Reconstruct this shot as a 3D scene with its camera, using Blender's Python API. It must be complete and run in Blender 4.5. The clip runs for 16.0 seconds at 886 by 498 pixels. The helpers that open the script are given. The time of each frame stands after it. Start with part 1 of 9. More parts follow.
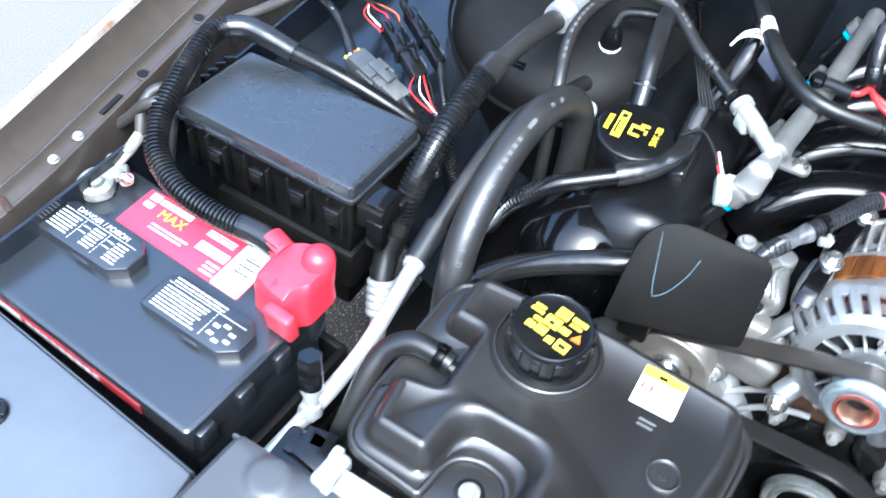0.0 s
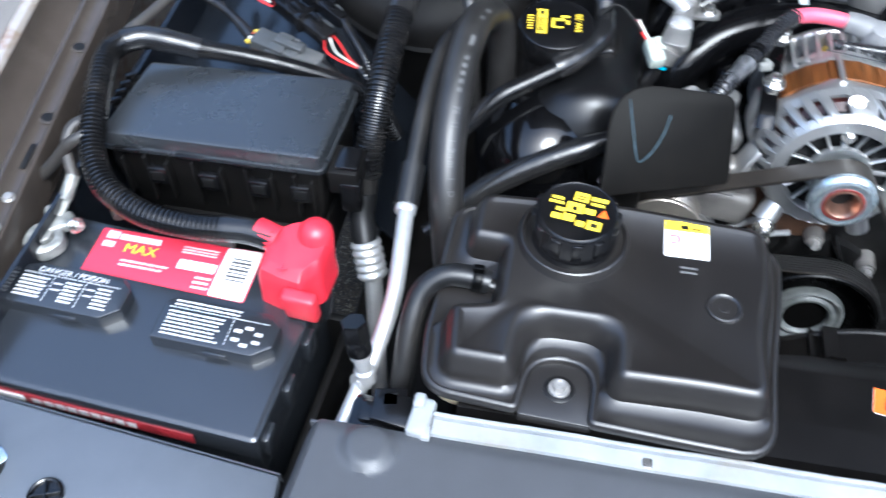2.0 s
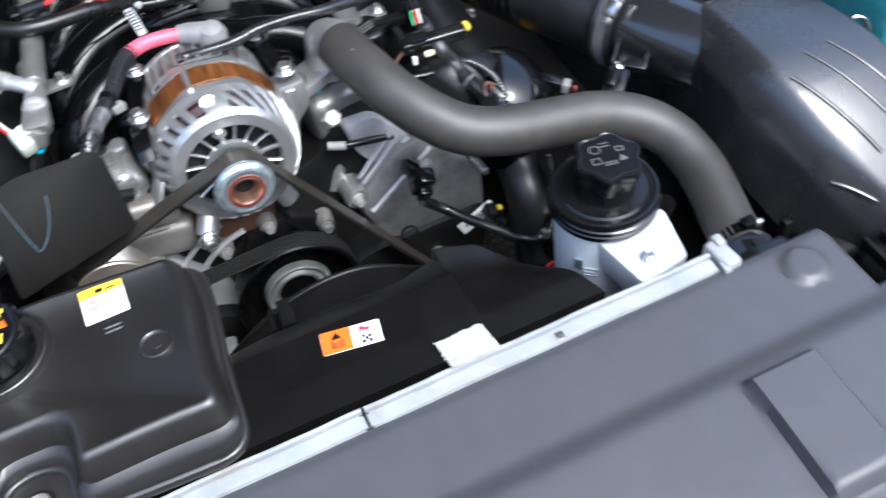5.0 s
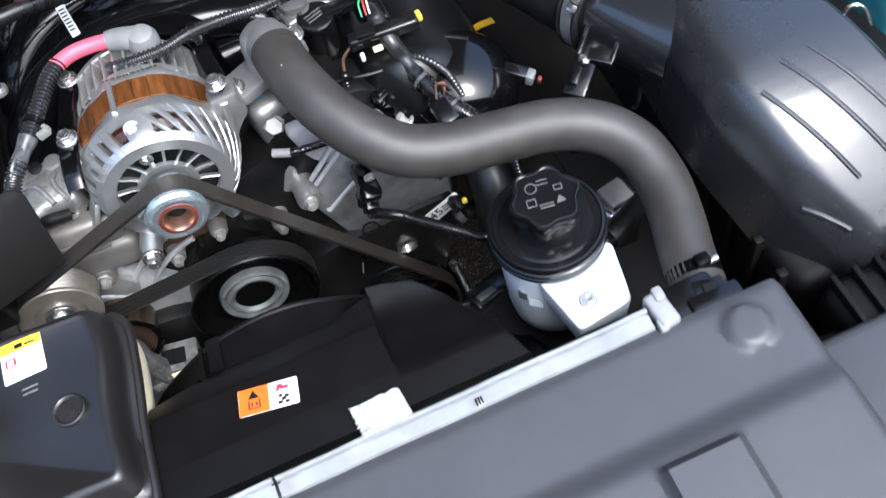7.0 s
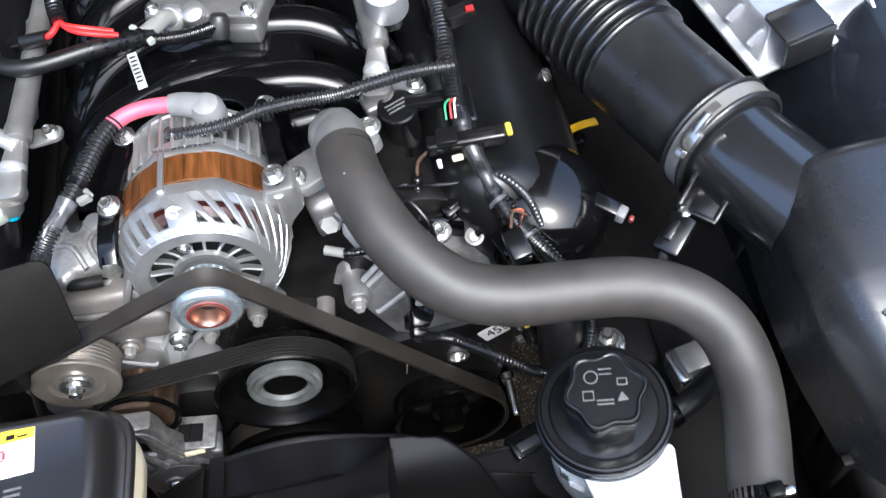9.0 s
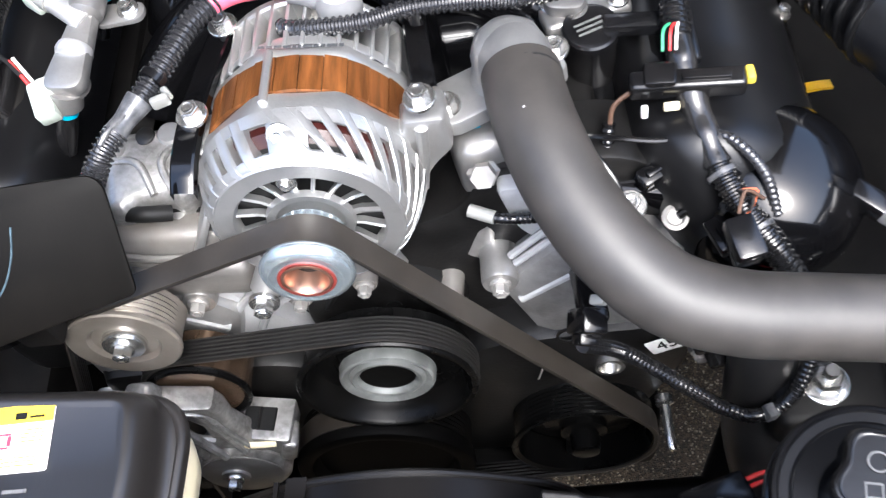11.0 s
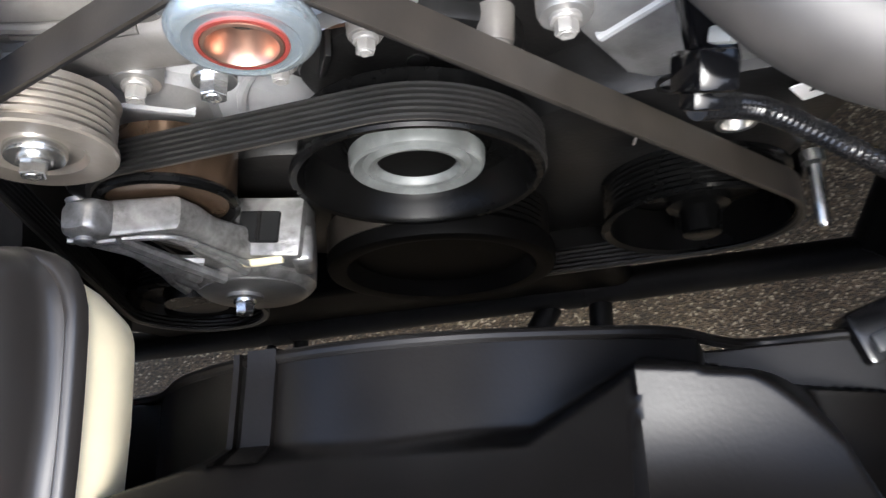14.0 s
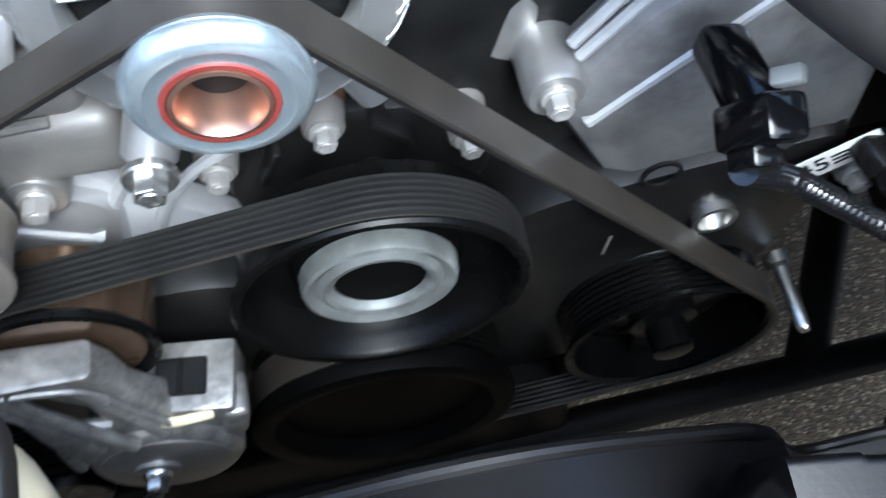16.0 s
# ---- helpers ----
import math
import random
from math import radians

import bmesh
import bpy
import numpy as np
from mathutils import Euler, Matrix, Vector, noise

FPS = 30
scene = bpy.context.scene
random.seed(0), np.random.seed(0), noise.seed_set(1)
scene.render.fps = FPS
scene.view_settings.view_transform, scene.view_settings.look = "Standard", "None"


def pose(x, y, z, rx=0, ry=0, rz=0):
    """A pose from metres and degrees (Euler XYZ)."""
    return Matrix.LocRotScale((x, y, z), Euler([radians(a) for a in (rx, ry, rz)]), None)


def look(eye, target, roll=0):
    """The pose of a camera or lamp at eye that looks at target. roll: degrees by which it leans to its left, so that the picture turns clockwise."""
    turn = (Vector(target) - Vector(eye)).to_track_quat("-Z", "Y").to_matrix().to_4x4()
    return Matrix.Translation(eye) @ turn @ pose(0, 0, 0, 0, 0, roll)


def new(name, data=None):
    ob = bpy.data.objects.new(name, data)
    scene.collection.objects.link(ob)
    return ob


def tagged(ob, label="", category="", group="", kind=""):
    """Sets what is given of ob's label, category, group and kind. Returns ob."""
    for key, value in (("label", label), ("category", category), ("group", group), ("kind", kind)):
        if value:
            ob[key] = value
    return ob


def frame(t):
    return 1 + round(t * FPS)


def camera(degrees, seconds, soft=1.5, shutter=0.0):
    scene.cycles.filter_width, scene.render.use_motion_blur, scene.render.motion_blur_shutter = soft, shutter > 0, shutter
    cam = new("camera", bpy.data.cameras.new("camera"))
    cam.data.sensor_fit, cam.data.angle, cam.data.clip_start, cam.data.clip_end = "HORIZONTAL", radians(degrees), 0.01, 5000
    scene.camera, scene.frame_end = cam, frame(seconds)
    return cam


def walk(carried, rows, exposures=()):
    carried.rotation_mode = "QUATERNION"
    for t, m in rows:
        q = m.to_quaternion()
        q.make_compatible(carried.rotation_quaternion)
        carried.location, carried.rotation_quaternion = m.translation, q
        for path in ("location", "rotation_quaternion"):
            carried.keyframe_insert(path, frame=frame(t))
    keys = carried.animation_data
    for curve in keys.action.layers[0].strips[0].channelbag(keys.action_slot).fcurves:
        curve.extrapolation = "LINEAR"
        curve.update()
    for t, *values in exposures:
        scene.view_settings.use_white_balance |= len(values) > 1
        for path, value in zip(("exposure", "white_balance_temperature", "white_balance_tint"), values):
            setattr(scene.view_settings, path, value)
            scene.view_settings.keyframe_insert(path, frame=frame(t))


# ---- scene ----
cam = camera(51.53, 16.0, 1.3, 0.5)
PATH = [
    (0, (-0.1567, -0.2517, 1.5475), (-0.3533, 0.1445, 1.0050), 6.13),
    (0.5, (-0.1919, -0.2871, 1.5412), (-0.3796, 0.1028, 0.9909), 2.29),
    (1, (-0.2381, -0.3192, 1.5390), (-0.4164, 0.0920, 1.0013), -1.09),
    (1.5, (-0.2924, -0.3361, 1.5252), (-0.4242, 0.0865, 0.9829), 0.46),
    (2, (-0.2812, -0.3404, 1.5141), (-0.3599, 0.0913, 0.9687), -0.07),
    (2.5, (-0.2379, -0.3443, 1.5171), (-0.2713, 0.0954, 0.9735), -1.40),
    (3, (-0.1998, -0.3431, 1.5109), (-0.2102, 0.0913, 0.9621), -5.11),
    (3.5, (-0.1315, -0.3471, 1.5162), (-0.0790, 0.0775, 0.9621), -5.14),
    (4, (-0.0989, -0.3606, 1.5117), (-0.0127, 0.0583, 0.9575), -6.47),
    (4.5, (-0.0858, -0.3678, 1.5221), (0.0206, 0.0489, 0.9698), -6.30),
    (5, (-0.0460, -0.3843, 1.5235), (0.0982, 0.0369, 0.9833), -7.77),
    (5.2, (-0.0303, -0.3932, 1.5182), (0.1251, 0.0185, 0.9738), -8.51),
    (7.3, (0.1857, -0.2432, 1.5788), (0.2180, 0.1112, 0.9760), -17.39),
    (7.5, (0.2044, -0.2192, 1.5786), (0.2324, 0.1380, 0.9773), -16.06),
    (8, (0.2284, -0.1813, 1.5649), (0.2210, 0.1725, 0.9609), -17.50),
    (8.5, (0.2434, -0.1496, 1.5636), (0.2182, 0.2071, 0.9618), -18.49),
    (9, (0.2318, -0.1189, 1.5635), (0.2095, 0.2431, 0.9647), -16.60),
    (9.5, (0.2093, -0.0923, 1.5600), (0.1954, 0.2755, 0.9645), -13.57),
    (10, (0.2044, -0.0562, 1.5226), (0.1634, 0.2950, 0.9184), -14.46),
    (10.2, (0.1912, -0.0439, 1.4837), (0.1380, 0.3067, 0.8801), -15.06),
    (12.3, (0.1294, 0.0856, 1.3241), (0.0376, 0.3851, 0.6981), -20.64),
    (12.5, (0.1350, 0.0838, 1.3179), (0.0482, 0.3748, 0.6872), -20.84),
    (13, (0.1344, 0.0638, 1.2957), (0.0460, 0.3280, 0.6535), -23.84),
    (13.5, (0.1432, 0.0873, 1.2417), (0.0211, 0.2862, 0.5818), -37.02),
    (14, (0.1525, 0.1264, 1.1743), (-0.0301, 0.2805, 0.5163), -55.63),
    (14.5, (0.1454, 0.1511, 1.1425), (-0.0820, 0.2941, 0.4961), -63.59),
    (15, (0.1234, 0.1571, 1.1360), (-0.1107, 0.3032, 0.4927), -62.70),
    (15.5, (0.0970, 0.1478, 1.1220), (-0.0651, 0.3511, 0.4721), -45.09),
    (16, (0.0605, 0.1261, 1.1074), (0.0271, 0.3964, 0.4625), -19.64),
]
walk(cam, [(t, look(eye, target, roll)) for t, eye, target, roll in PATH], [(0, 2.28, 5100, 1), (1.5, 1.72, 5150, 2), (3, 1.21, 5350, 5), (5, 1.34, 5500, 5), (7.5, 1.28, 5550, 6), (9.5, 1.61, 5650, 7), (10.2, 1.79, 5700, 8), (12.3, 2.07, 5800, 8), (13.5, 2.03, 5800, 7), (14.5, 1.97, 5850, 6), (15.2, 1.93, 5650, 5), (16, 1.92, 5150, 1)])

# ---- light -------------------------------------------------------------
H = 0.86            # height of the radiator beam; all measures below are from it
world = bpy.data.worlds.new("sky")
scene.world = world
world.use_nodes = True
wn = world.node_tree
sky = wn.nodes.new("ShaderNodeTexSky")
sky.sky_type = "NISHITA"
sky.sun_disc = False
sky.sun_elevation, sky.sun_rotation = radians(58), radians(155)
sky.dust_density = 6.0
wn.links.new(sky.outputs[0], wn.nodes["Background"].inputs[0])
wn.nodes["Background"].inputs[1].default_value = 0.20

sun = new("sun", bpy.data.lights.new("sun", "SUN"))
sun.data.energy, sun.data.angle, sun.data.color = 1.1, radians(24), (1.0, 0.97, 0.93)
sun.matrix_world = look((1.3, -2.8, 5.0), (0, 0, 0))


# ---- materials ---------------------------------------------------------
def material(name, colour, rough=0.5, metal=0.0, vary=0.25, scale=40.0, bump=0.15, bump_scale=300.0,
             stain=None, stain_amount=0.4, stain_scale=9.0, coat=0.0, stretch=None, spec=0.5, island=0.0):
    """Principled surface with grain, blotches, uneven gloss and fine relief, in metres of the object."""
    m = bpy.data.materials.new(name)
    m.use_nodes = True
    n, l = m.node_tree.nodes, m.node_tree.links
    b = n["Principled BSDF"]
    co = n.new("ShaderNodeTexCoord")
    src = co.outputs["Object"]
    if stretch:
        mp = n.new("ShaderNodeMapping")
        mp.inputs["Scale"].default_value = stretch
        l.new(src, mp.inputs[0])
        src = mp.outputs[0]
    fine = n.new("ShaderNodeTexNoise")
    fine.inputs["Scale"].default_value, fine.inputs["Detail"].default_value = scale, 6
    l.new(src, fine.inputs["Vector"])
    ramp = n.new("ShaderNodeMapRange")
    ramp.inputs[1].default_value, ramp.inputs[2].default_value = 0.3, 0.7
    ramp.inputs[3].default_value, ramp.inputs[4].default_value = 1 - vary, 1 + vary
    l.new(fine.outputs[0], ramp.inputs[0])
    mul = n.new("ShaderNodeMix")
    mul.data_type, mul.blend_type = "RGBA", "MULTIPLY"
    mul.inputs[0].default_value = 1.0
    mul.inputs[6].default_value = (*colour, 1)
    l.new(ramp.outputs[0], mul.inputs[7])
    out = mul.outputs[2]
    big = n.new("ShaderNodeTexNoise")
    big.inputs["Scale"].default_value, big.inputs["Detail"].default_value = stain_scale, 8
    big.inputs["Roughness"].default_value = 0.65
    l.new(src, big.inputs["Vector"])
    if stain:
        mask = n.new("ShaderNodeMapRange")
        mask.inputs[1].default_value, mask.inputs[2].default_value = 0.5, 0.72
        mask.inputs[3].default_value, mask.inputs[4].default_value = 0.0, stain_amount
        l.new(big.outputs[0], mask.inputs[0])
        mix = n.new("ShaderNodeMix")
        mix.data_type = "RGBA"
        mix.inputs[7].default_value = (*stain, 1)
        l.new(mask.outputs[0], mix.inputs[0])
        l.new(out, mix.inputs[6])
        out = mix.outputs[2]
    if island < 0:
        oi = n.new("ShaderNodeObjectInfo")
        r3 = n.new("ShaderNodeMapRange")
        r3.inputs[3].default_value, r3.inputs[4].default_value = 1 + island, 1 - island
        l.new(oi.outputs["Random"], r3.inputs[0])
        m3 = n.new("ShaderNodeMix")
        m3.data_type, m3.blend_type = "RGBA", "MULTIPLY"
        m3.inputs[0].default_value = 1.0
        l.new(out, m3.inputs[6])
        l.new(r3.outputs[0], m3.inputs[7])
        out = m3.outputs[2]
    if island > 0:
        geo = n.new("ShaderNodeNewGeometry")
        r2 = n.new("ShaderNodeMapRange")
        r2.inputs[3].default_value, r2.inputs[4].default_value = 1 - island, 1 + island
        l.new(geo.outputs["Random Per Island"], r2.inputs[0])
        m2 = n.new("ShaderNodeMix")
        m2.data_type, m2.blend_type = "RGBA", "MULTIPLY"
        m2.inputs[0].default_value = 1.0
        l.new(out, m2.inputs[6])
        l.new(r2.outputs[0], m2.inputs[7])
        out = m2.outputs[2]
    l.new(out, b.inputs["Base Color"])
    gl = n.new("ShaderNodeMapRange")
    gl.inputs[1].default_value, gl.inputs[2].default_value = 0.3, 0.7
    gl.inputs[3].default_value, gl.inputs[4].default_value = max(0.03, rough - 0.02), min(1, rough + 0.03)
    l.new(big.outputs[0], gl.inputs[0])
    l.new(gl.outputs[0], b.inputs["Roughness"])
    b.inputs["Metallic"].default_value = metal
    b.inputs["Coat Weight"].default_value = coat
    b.inputs["Specular IOR Level"].default_value = spec
    if bump:
        grit = n.new("ShaderNodeTexNoise")
        grit.inputs["Scale"].default_value, grit.inputs["Detail"].default_value = bump_scale, 3
        l.new(src, grit.inputs["Vector"])
        bp = n.new("ShaderNodeBump")
        bp.inputs["Strength"].default_value, bp.inputs["Distance"].default_value = bump, 0.0004
        l.new(grit.outputs[0], bp.inputs["Height"])
        l.new(bp.outputs[0], b.inputs["Normal"])
    return m


DUST = (0.16, 0.14, 0.12)
